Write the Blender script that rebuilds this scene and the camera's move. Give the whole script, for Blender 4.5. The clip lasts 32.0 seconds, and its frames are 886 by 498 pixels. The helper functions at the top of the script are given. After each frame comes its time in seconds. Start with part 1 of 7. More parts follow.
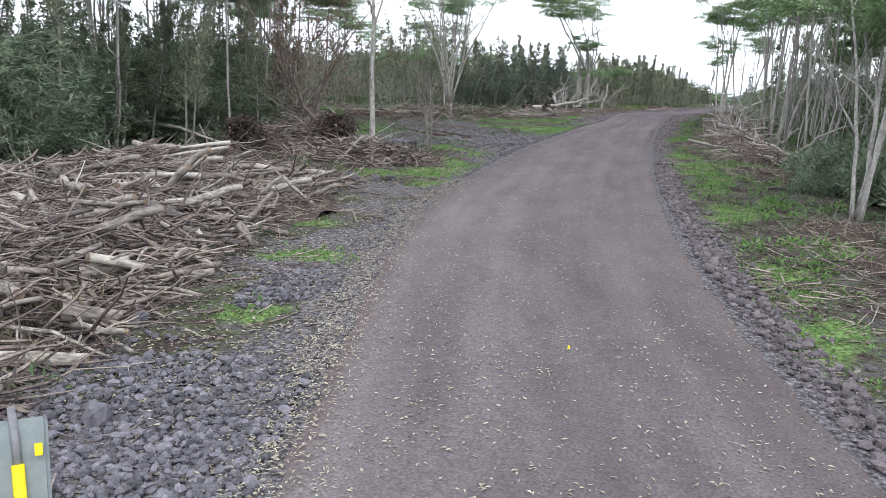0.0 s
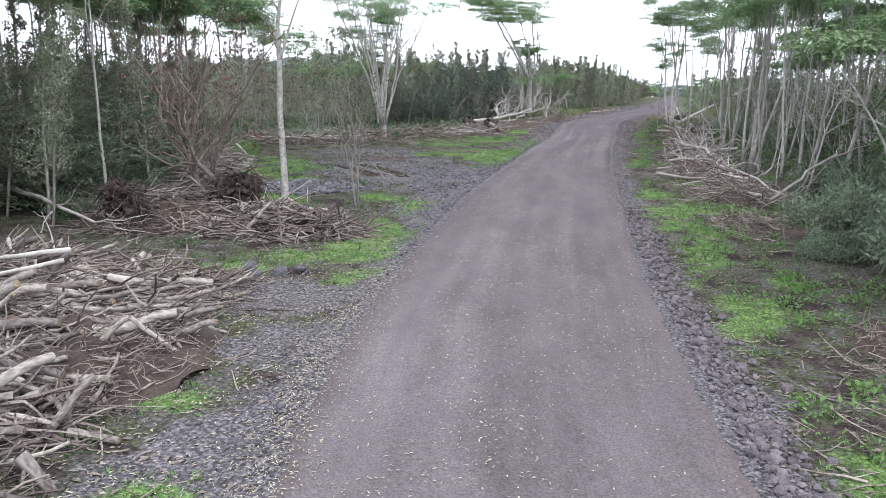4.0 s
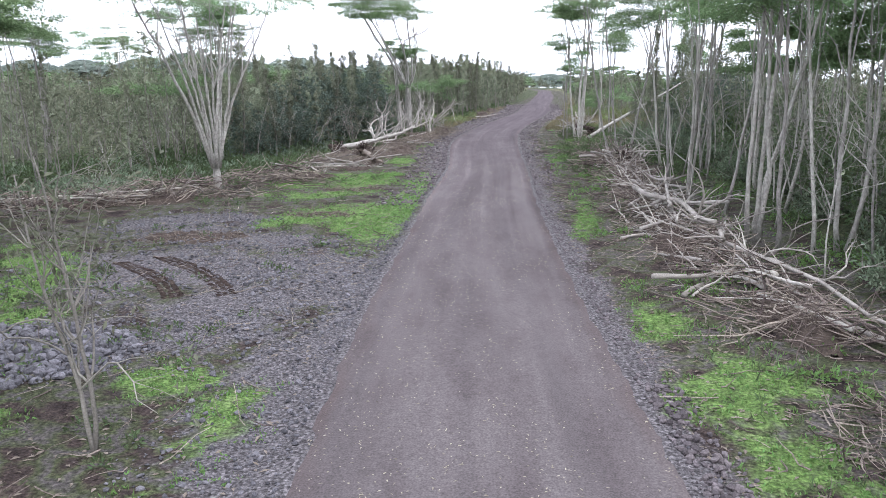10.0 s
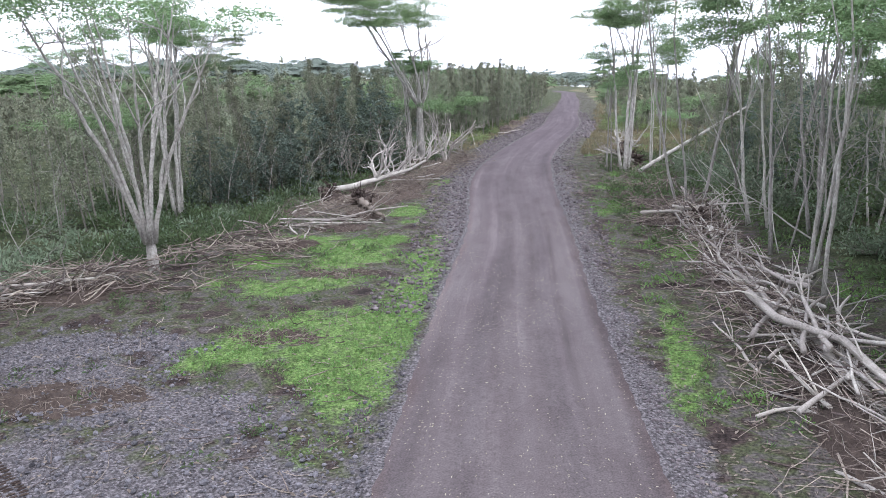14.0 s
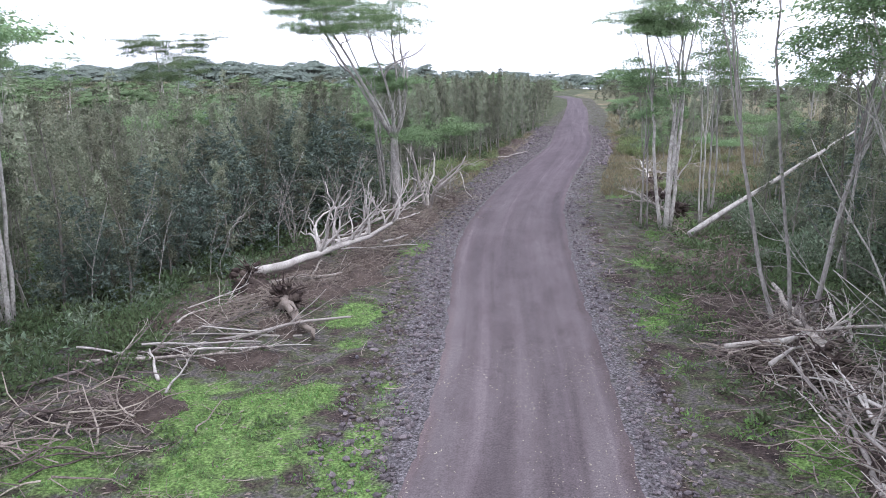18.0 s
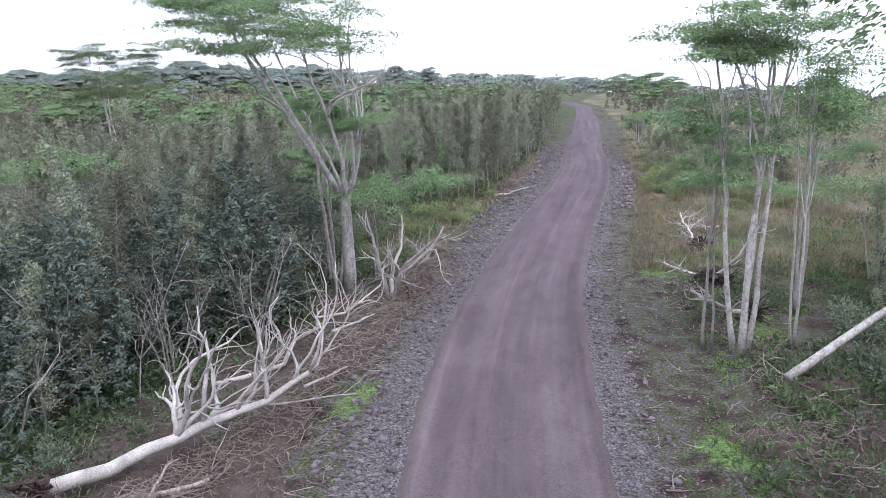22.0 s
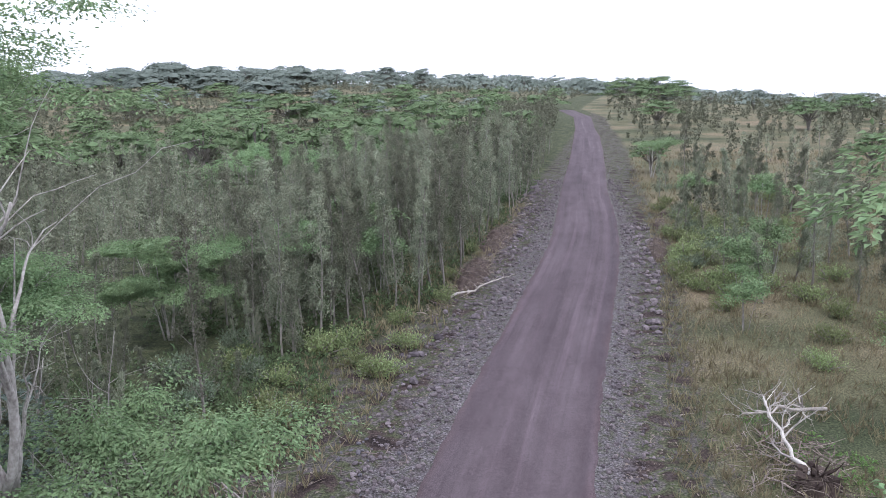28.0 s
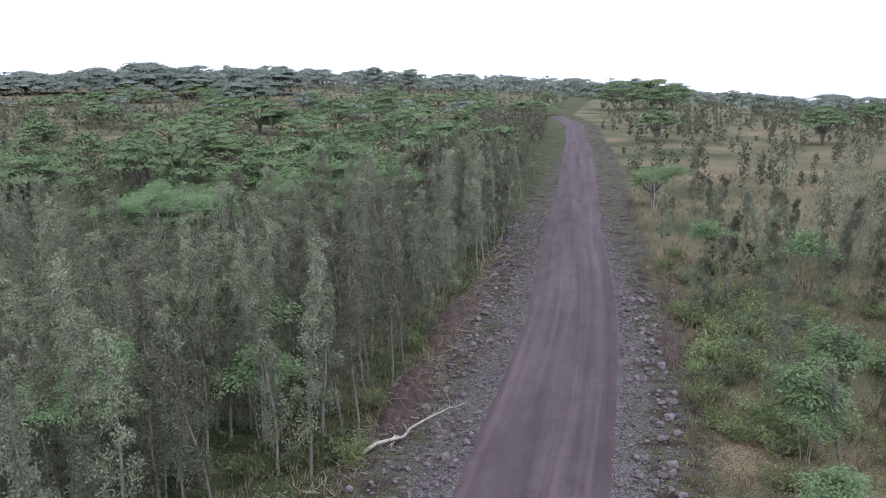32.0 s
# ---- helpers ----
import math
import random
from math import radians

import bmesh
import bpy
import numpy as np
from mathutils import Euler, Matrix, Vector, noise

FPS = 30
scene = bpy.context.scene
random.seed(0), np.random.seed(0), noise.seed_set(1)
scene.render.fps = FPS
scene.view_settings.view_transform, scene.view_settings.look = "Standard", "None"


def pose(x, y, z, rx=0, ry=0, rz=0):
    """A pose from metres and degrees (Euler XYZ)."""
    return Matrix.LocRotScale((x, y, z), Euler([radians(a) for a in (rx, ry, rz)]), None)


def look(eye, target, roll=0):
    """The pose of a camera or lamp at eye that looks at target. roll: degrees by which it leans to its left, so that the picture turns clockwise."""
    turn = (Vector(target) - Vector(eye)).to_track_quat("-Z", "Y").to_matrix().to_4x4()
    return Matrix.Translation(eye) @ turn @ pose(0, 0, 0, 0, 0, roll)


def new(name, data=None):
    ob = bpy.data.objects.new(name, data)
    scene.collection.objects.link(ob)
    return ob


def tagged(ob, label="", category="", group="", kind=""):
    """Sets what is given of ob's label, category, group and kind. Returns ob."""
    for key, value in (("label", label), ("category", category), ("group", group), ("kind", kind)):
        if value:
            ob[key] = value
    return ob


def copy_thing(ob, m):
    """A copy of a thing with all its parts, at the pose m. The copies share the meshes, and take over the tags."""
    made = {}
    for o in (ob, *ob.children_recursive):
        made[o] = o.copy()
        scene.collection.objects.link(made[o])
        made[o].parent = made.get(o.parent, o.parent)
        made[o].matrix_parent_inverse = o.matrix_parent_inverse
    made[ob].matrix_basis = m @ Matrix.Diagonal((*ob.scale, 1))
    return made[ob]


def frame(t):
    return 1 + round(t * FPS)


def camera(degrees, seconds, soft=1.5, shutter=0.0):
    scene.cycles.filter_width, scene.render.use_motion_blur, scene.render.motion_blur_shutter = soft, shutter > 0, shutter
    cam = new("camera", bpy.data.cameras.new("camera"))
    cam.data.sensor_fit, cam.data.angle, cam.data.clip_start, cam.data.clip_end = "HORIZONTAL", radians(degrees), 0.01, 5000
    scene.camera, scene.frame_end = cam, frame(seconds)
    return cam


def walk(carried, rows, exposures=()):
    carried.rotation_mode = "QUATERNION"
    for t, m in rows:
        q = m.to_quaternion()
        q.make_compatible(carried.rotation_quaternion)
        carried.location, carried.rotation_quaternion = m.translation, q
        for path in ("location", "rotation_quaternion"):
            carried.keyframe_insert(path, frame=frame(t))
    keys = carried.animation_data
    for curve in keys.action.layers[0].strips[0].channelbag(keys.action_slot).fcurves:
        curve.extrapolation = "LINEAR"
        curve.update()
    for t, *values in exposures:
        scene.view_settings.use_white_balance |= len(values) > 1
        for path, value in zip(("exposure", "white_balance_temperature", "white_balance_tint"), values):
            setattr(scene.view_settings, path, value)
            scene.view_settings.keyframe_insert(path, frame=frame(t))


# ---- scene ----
cam = camera(57.1, 32.0, soft=0.85)
PATH = [
    (0, (0.031, 0.079, 2.981), (-0.744, 1.873, 2.554), 2.5),
    (0.5, (-0.198, 0.636, 3.172), (-0.98, 2.426, 2.739), 2.5),
    (1, (-0.424, 1.24, 3.361), (-1.217, 3.024, 2.926), 2.3),
    (1.5, (-0.664, 1.866, 3.557), (-1.466, 3.645, 3.121), 2.3),
    (2, (-0.973, 2.536, 3.746), (-1.728, 4.337, 3.313), 2.1),
    (2.5, (-1.265, 3.179, 3.979), (-1.959, 5.005, 3.55), 1.9),
    (4.5, (-2.147, 6.205, 4.299), (-2.772, 8.056, 3.868), -0.2),
    (5, (-2.494, 7.203, 4.365), (-3.068, 9.07, 3.933), -0.5),
    (5.5, (-2.843, 8.251, 4.425), (-3.411, 10.119, 3.991), -0.5),
    (6, (-3.164, 9.325, 4.502), (-3.75, 11.186, 4.066), -0.6),
    (6.5, (-3.503, 10.373, 4.611), (-3.985, 12.263, 4.17), -0.8),
    (7, (-3.854, 11.44, 4.718), (-4.293, 13.34, 4.275), -0.9),
    (7.5, (-4.153, 12.606, 4.778), (-4.621, 14.499, 4.335), -0.9),
    (8, (-4.511, 13.797, 4.87), (-4.982, 15.69, 4.425), -0.9),
    (8.5, (-4.836, 14.977, 4.983), (-5.292, 16.873, 4.536), -1.0),
    (9, (-5.161, 16.167, 5.107), (-5.615, 18.062, 4.657), -1.0),
    (9.5, (-5.49, 17.381, 5.227), (-5.934, 19.278, 4.777), -1.0),
    (10, (-5.859, 18.589, 5.339), (-6.223, 20.503, 4.89), -1.1),
    (10.5, (-6.183, 19.807, 5.448), (-6.534, 21.725, 5.001), -1.2),
    (11, (-6.424, 21.118, 5.578), (-6.796, 23.031, 5.129), -1.1),
    (11.5, (-6.693, 22.311, 5.75), (-7.078, 24.221, 5.298), -1.1),
    (12, (-6.924, 23.546, 5.912), (-7.309, 25.456, 5.459), -1.2),
    (12.5, (-7.135, 24.861, 6.068), (-7.52, 26.771, 5.615), -1.3),
    (13, (-7.367, 26.281, 6.17), (-7.76, 28.189, 5.716), -1.3),
    (13.5, (-7.552, 27.624, 6.327), (-7.954, 29.529, 5.872), -1.4),
    (14, (-7.713, 28.964, 6.503), (-8.123, 30.868, 6.048), -1.6),
    (14.5, (-7.907, 30.36, 6.657), (-8.31, 32.265, 6.201), -1.8),
    (16.5, (-8.653, 37.318, 6.845), (-9.06, 39.224, 6.398), -1.7),
    (17, (-8.838, 38.896, 6.947), (-9.247, 40.8, 6.494), -1.7),
    (17.5, (-9.043, 40.42, 7.088), (-9.459, 42.325, 6.64), -1.6),
    (18, (-9.266, 41.935, 7.24), (-9.682, 43.839, 6.787), -1.6),
    (18.5, (-9.431, 43.465, 7.388), (-9.847, 45.369, 6.938), -1.6),
    (19, (-9.563, 44.995, 7.534), (-9.982, 46.898, 7.083), -1.7),
    (19.5, (-9.739, 46.492, 7.681), (-10.156, 48.396, 7.23), -1.7),
    (20, (-9.901, 48.074, 7.813), (-10.326, 49.976, 7.361), -1.7),
    (20.5, (-10.062, 49.719, 7.889), (-10.495, 51.619, 7.438), -1.6),
    (21, (-10.235, 51.346, 8.005), (-10.666, 53.246, 7.55), -1.7),
    (21.5, (-10.406, 52.917, 8.126), (-10.837, 54.817, 7.674), -1.7),
    (22, (-10.581, 54.693, 8.211), (-11.011, 56.593, 7.761), -1.7),
    (22.5, (-10.713, 56.431, 8.315), (-11.148, 58.33, 7.864), -1.8),
    (23, (-10.824, 58.084, 8.428), (-11.258, 59.983, 7.975), -1.8),
    (23.5, (-10.912, 59.784, 8.527), (-11.342, 61.684, 8.073), -1.8),
    (24, (-11.013, 61.472, 8.639), (-11.439, 63.372, 8.184), -1.9),
    (24.5, (-11.093, 63.167, 8.748), (-11.517, 65.069, 8.296), -2.0),
    (25, (-11.236, 64.859, 8.828), (-11.652, 66.763, 8.377), -2.1),
    (25.5, (-11.268, 66.47, 8.945), (-11.686, 68.373, 8.494), -2.3),
    (26, (-11.306, 68.12, 9.064), (-11.734, 70.02, 8.611), -2.1),
    (26.5, (-11.41, 69.635, 9.146), (-11.839, 71.535, 8.693), -1.8),
    (28.5, (-11.669, 75.413, 9.862), (-12.098, 77.313, 9.407), -1.7),
    (29, (-11.672, 76.978, 9.996), (-12.108, 78.876, 9.542), -1.6),
    (29.5, (-11.708, 78.607, 10.101), (-12.144, 80.505, 9.645), -1.6),
    (30, (-11.769, 80.351, 10.199), (-12.201, 82.249, 9.743), -1.5),
    (30.5, (-11.812, 82.051, 10.297), (-12.238, 83.951, 9.84), -1.6),
    (31, (-11.846, 83.716, 10.431), (-12.269, 85.616, 9.975), -1.6),
    (31.5, (-11.916, 85.412, 10.544), (-12.333, 87.314, 10.087), -1.5),
    (32, (-11.955, 87.114, 10.602), (-12.368, 89.017, 10.143), -1.6),
]
walk(cam, [(t, look(eye, target, roll)) for t, eye, target, roll in PATH],
     [(0, 0.18, 6360, 9), (2.5, 0.36, 6280, 10), (6, 0.54, 6240, 12), (14, 0.54, 6180, 15), (18, 0.47, 6060, 18), (26.5, 0.54, 6020, 20), (29, 0.08, 6130, 18), (32, -0.02, 6130, 18)])

# ---- light ----
world = bpy.data.worlds.new("overcast_sky")
scene.world = world
world.use_nodes = True
wn, wl = world.node_tree.nodes, world.node_tree.links
wn.clear()
w_out = wn.new("ShaderNodeOutputWorld")
w_sky = wn.new("ShaderNodeTexSky")
w_sky.sky_type, w_sky.sun_disc = "NISHITA", False
w_sky.sun_elevation, w_sky.sun_rotation = radians(58), radians(150)
w_hue = wn.new("ShaderNodeHueSaturation")
w_hue.inputs["Saturation"].default_value = 0.12
w_bg = wn.new("ShaderNodeBackground")
w_bg.inputs["Strength"].default_value = 0.08
w_cloud = wn.new("ShaderNodeBackground")
w_cloud.inputs["Color"].default_value = (0.905, 0.96, 1.085, 1)
w_cloud.inputs["Strength"].default_value = 1.3
w_add = wn.new("ShaderNodeAddShader")
wl.new(w_sky.outputs[0], w_hue.inputs["Color"])
wl.new(w_hue.outputs[0], w_bg.inputs["Color"])
wl.new(w_bg.outputs[0], w_add.inputs[0])
wl.new(w_cloud.outputs[0], w_add.inputs[1])
wl.new(w_add.outputs[0], w_out.inputs[0])
sun = new("sun", bpy.data.lights.new("sun", "SUN"))
sun.data.energy, sun.data.angle, sun.data.color = 1.2, radians(30), (1.0, 0.98, 0.95)
sun.matrix_world = look((0, 0, 60), (-18, 31, 0))
scene.view_settings.exposure = 0.0


# ---- materials ----
def material(name, low, high, scale=6.0, fine=60.0, rough=0.9, bump=0.3, vary=0.0, island=0.0, translucent=0.0, coords="Object", stretch=(1, 1, 1), third=None):
    """Two-scale noise between two colours, bump, and variation by object and by piece."""
    mat = bpy.data.materials.new(name)
    mat.use_nodes = True
    n, l = mat.node_tree.nodes, mat.node_tree.links
    bsdf = n["Principled BSDF"]
    bsdf.inputs["Roughness"].default_value = rough
    bsdf.inputs["Specular IOR Level"].default_value = 0.18
    tc = n.new("ShaderNodeTexCoord")
    mp = n.new("ShaderNodeMapping")
    mp.inputs["Scale"].default_value = stretch
    l.new(tc.outputs[coords], mp.inputs[0])
    big = n.new("ShaderNodeTexNoise")
    big.inputs["Scale"].default_value, big.inputs["Detail"].default_value = scale, 4
    small = n.new("ShaderNodeTexNoise")
    small.inputs["Scale"].default_value, small.inputs["Detail"].default_value = fine, 3
    l.new(mp.outputs[0], big.inputs["Vector"])
    l.new(mp.outputs[0], small.inputs["Vector"])
    mean = n.new("ShaderNodeMath")
    mean.operation = "MULTIPLY_ADD"
    mean.inputs[1].default_value = 0.5
    l.new(small.outputs[0], mean.inputs[0])
    half = n.new("ShaderNodeMath")
    half.operation = "MULTIPLY"
    half.inputs[1].default_value = 0.5
    l.new(big.outputs[0], half.inputs[0])
    l.new(half.outputs[0], mean.inputs[2])
    ramp = n.new("ShaderNodeValToRGB")
    ramp.color_ramp.elements[0].position, ramp.color_ramp.elements[0].color = 0.33, (*low, 1)
    ramp.color_ramp.elements[1].position, ramp.color_ramp.elements[1].color = 0.67, (*high, 1)
    if third:
        e = ramp.color_ramp.elements.new(0.5)
        e.color = (*third, 1)
    l.new(mean.outputs[0], ramp.inputs[0])
    colour = ramp.outputs[0]
    for amount, node, out in ((vary, "ShaderNodeObjectInfo", "Random"), (island, "ShaderNodeNewGeometry", "Random Per Island")):
        if amount:
            src = n.new(node)
            rng = n.new("ShaderNodeMapRange")
            rng.inputs["To Min"].default_value, rng.inputs["To Max"].default_value = 1 - amount, 1 + amount
            l.new(src.outputs[out], rng.inputs["Value"])
            hs = n.new("ShaderNodeHueSaturation")
            l.new(rng.outputs[0], hs.inputs["Value"])
            hue = n.new("ShaderNodeMapRange")
            hue.inputs["To Min"].default_value, hue.inputs["To Max"].default_value = 0.5 - 0.06 * amount, 0.5 + 0.045 * amount
            l.new(src.outputs[out], hue.inputs["Value"])
            l.new(hue.outputs[0], hs.inputs["Hue"])
            l.new(colour, hs.inputs["Color"])
            colour = hs.outputs[0]
    l.new(colour, bsdf.inputs["Base Color"])
    if bump:
        bp = n.new("ShaderNodeBump")
        bp.inputs["Strength"].default_value, bp.inputs["Distance"].default_value = bump, 0.02
        l.new(small.outputs[0], bp.inputs["Height"])
        l.new(bp.outputs[0], bsdf.inputs["Normal"])
    if translucent:
        tr = n.new("ShaderNodeBsdfTranslucent")
        l.new(colour, tr.inputs["Color"])
        mix = n.new("ShaderNodeMixShader")
        mix.inputs[0].default_value = translucent
        l.new(bsdf.outputs[0], mix.inputs[1])
        l.new(tr.outputs[0], mix.inputs[2])
        l.new(mix.outputs[0], n["Material Output"].inputs[0])
    return mat


M_OHIA = material("ohia_leaf", (0.105, 0.126, 0.084), (0.262, 0.276, 0.194), 0.6, 2.5, 0.85, 0, 0.42, 0.14, 0.15)
M_ALBIZIA = material("albizia_leaf", (0.125, 0.205, 0.098), (0.24, 0.34, 0.17), 2, 12, 0.6, 0, 0.15, 0.22, 0.28)
M_UMBRELLA = material("umbrella_leaf", (0.085, 0.135, 0.062), (0.165, 0.23, 0.112), 0.22, 2.0, 0.7, 0, 0.2, 0.16, 0.2)
# leaf of the ridge trees: distance haze mixed into a paler, bluer green
M_HAZELEAF = material("hazed_far_leaf", (0.125, 0.155, 0.13), (0.19, 0.225, 0.188), 0.05, 0.6, 0.85, 0, 0.2, 0.1, 0.3)
M_DARKLEAF = material("broad_leaf", (0.10, 0.145, 0.092), (0.25, 0.295, 0.205), 1.2, 12, 0.6, 0, 0.15, 0.4, 0.4)
M_TEAL = material("blue_green_leaf", (0.066, 0.096, 0.076), (0.165, 0.205, 0.168), 1.2, 8, 0.6, 0, 0.2, 0.3, 0.2)
M_DEADLEAF = material("dead_leaf", (0.085, 0.056, 0.046), (0.23, 0.15, 0.125), 2, 12, 0.9, 0, 0.1, 0.35, 0.15)
M_WEED = material("weed_leaf", (0.108, 0.2, 0.062), (0.195, 0.335, 0.115), 2, 30, 0.7, 0, 0.1, 0.3, 0.35)
M_SHRUB = material("shrub_leaf", (0.12, 0.16, 0.068), (0.27, 0.315, 0.15), 1.0, 20, 0.75, 0, 0.25, 0.35, 0.25)
M_FERN = material("fern_leaf", (0.058, 0.095, 0.045), (0.135, 0.178, 0.088), 0.4, 30, 0.7, 0, 0.1, 0.35, 0.35)
M_DRYGRASS = material("dry_grass", (0.135, 0.128, 0.072), (0.285, 0.245, 0.155), 0.4, 30, 0.85, 0, 0.1, 0.3, 0.3)
M_TRUNK = material("pale_bark", (0.15, 0.14, 0.125), (0.43, 0.41, 0.375), 3.5, 22, 0.9, 0.4, 0.32, 0, 0, stretch=(1, 1, 0.5))
M_LICHEN = material("lichen_bark", (0.17, 0.155, 0.14), (0.52, 0.50, 0.46), 5, 18, 0.9, 0.4, 0.05, 0, 0, stretch=(1, 1, 0.7))
M_BARK = material("brown_bark", (0.10, 0.08, 0.065), (0.26, 0.22, 0.19), 4, 35, 0.95, 0.5, 0.3, 0)
M_GREYSTEM = material("grey_stem", (0.13, 0.12, 0.10), (0.30, 0.28, 0.25), 3, 30, 0.9, 0.2, 0.2, 0)
M_LOG = material("weathered_log", (0.05, 0.04, 0.034), (0.37, 0.33, 0.295), 6, 22, 0.9, 0.7, 0.5, 0.2, stretch=(1, 1, 0.35))
M_CUT = material("cut_wood", (0.13, 0.095, 0.07), (0.30, 0.22, 0.155), 8, 60, 0.85, 0.2, 0.3)
M_DEAD = material("bleached_wood", (0.20, 0.18, 0.16), (0.46, 0.425, 0.385), 2.5, 30, 0.9, 0.3, 0.3, 0.25)
M_PALE = material("sun_bleached_wood", (0.22, 0.20, 0.18), (0.52, 0.49, 0.45), 2.5, 30, 0.9, 0.3, 0.2, 0.2)
M_TWIG = material("brushwood", (0.066, 0.05, 0.043), (0.31, 0.262, 0.23), 2, 30, 0.95, 0.2, 0.1, 0.6)
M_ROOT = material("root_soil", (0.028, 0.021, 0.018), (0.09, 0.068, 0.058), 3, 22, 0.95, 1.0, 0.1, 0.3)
M_ROCK = material("lava_rock", (0.056, 0.053, 0.06), (0.17, 0.163, 0.18), 5, 50, 0.9, 0.5, 0.15, 0.45)
M_GRAVEL = material("crushed_gravel", (0.06, 0.057, 0.064), (0.2, 0.193, 0.21), 5, 50, 0.9, 0.5, 0.15, 0.4)
M_REDROCK = material("cinder_rock", (0.08, 0.068, 0.073), (0.205, 0.18, 0.19), 5, 50, 0.95, 0.5, 0.15, 0.35)
M_VERGE = material("purple_lava", (0.064, 0.054, 0.057), (0.182, 0.158, 0.164), 5, 50, 0.9, 0.5, 0.15, 0.38)
M_CHIP = material("wood_chip", (0.20, 0.175, 0.125), (0.47, 0.43, 0.34), 5, 50, 0.9, 0, 0.1, 0.3)
M_PANEL = material("grey_paint", (0.16, 0.19, 0.19), (0.24, 0.27, 0.27), 6, 60, 0.45, 0.05)
M_YELLOW = material("yellow_plastic", (0.72, 0.55, 0.01), (0.82, 0.66, 0.03), 6, 60, 0.4, 0)
M_STEEL = material("dull_steel", (0.14, 0.14, 0.145), (0.24, 0.24, 0.25), 9, 80, 0.45, 0.05)


# ---- plan ----
LEFT_EDGE = ([-15, 0, 4.8, 9, 12, 16, 20, 27, 34, 41, 50, 58, 63, 70, 76, 84, 97, 107, 115, 123, 135, 150, 165, 214, 250, 300],
             [4.5, -1.5, -3.3, -5.1, -6.25, -7.55, -8.4, -9.7, -10.8, -11.5, -12.6, -13.2, -13.9, -15.2, -16.05, -16.4, -16.4, -16.15, -15.98, -15.9, -16.5, -17.15, -17.6, -19.8, -22.2, -30])
RIGHT_EDGE = ([-15, 0, 7.7, 10.2, 13.2, 18, 22, 26, 33, 40, 50, 60, 67, 75, 85, 98, 108, 115, 123, 131, 142, 160, 176, 201, 214, 250, 300],
              [9.5, 3.4, 0.63, -0.24, -1.18, -2.3, -3.2, -4.1, -5.35, -6.55, -8.05, -9.2, -10.2, -11.1, -12.0, -12.05, -11.8, -11.6, -11.7, -12.0, -12.8, -13.4, -14.0, -15.2, -16.4, -18.4, -26])


def smooth_edge(table, y):
    """Edge of the road at y, eased over three metres."""
    return sum(np.interp(y + k, *table) for k in (-3, -1.5, 0, 1.5, 3)) / 5


def left_edge(y):
    return smooth_edge(LEFT_EDGE, y)


def right_edge(y):
    return smooth_edge(RIGHT_EDGE, y)


def wave(x, y, s, k=0.0):
    """Cheap smooth noise, about -1 to 1."""
    return (np.sin(x * s + 1.3 * np.sin(y * s * 0.7 + k) + k) + np.sin(y * s * 1.13 + 1.7 * np.sin(x * s * 0.6 - k) + 2 * k)
            + 0.5 * np.sin((x + y) * s * 2.3 + k)) / 2.5


def ground_z(x, y):
    x, y = np.asarray(x, float), np.asarray(y, float)
    z = np.interp(y, [-30, 50, 80, 110, 140, 250, 400, 600, 900, 3000], [0, 0, -0.25, -0.85, -1.4, -3.2, -7.8, -15.5, -27, -130])
    z = z - np.interp(y, [60, 120, 250, 400, 600], [0, 0.004, 0.01, 0.035, 0.055]) * (np.clip(x, -260, 500) + 14) * np.where(x > 0, np.interp(y, [150, 350, 600], [1.35, 1.5, 2.1]), 1.0)
    z = z - np.interp(y, [95, 180, 300, 420], [0, 2.6, 2.6, 0]) * np.clip((-28 - x) / 30, 0, 1)
    away = np.maximum(np.maximum(left_edge(y) - x, x - right_edge(y)), 0)
    z = z - 0.10 * np.clip(away / 0.6, 0, 1)
    bumpy = np.clip(away / 2.0, 0, 1)
    z = z + bumpy * (0.07 * wave(x, y, 1.1) + 0.03 * wave(x, y, 3.7, 2.0)) + np.clip((away - 15) / 60, 0, 1) * 0.5 * wave(x, y, 0.11, 1.0)
    return z


def gz(x, y):
    return float(ground_z(x, y))


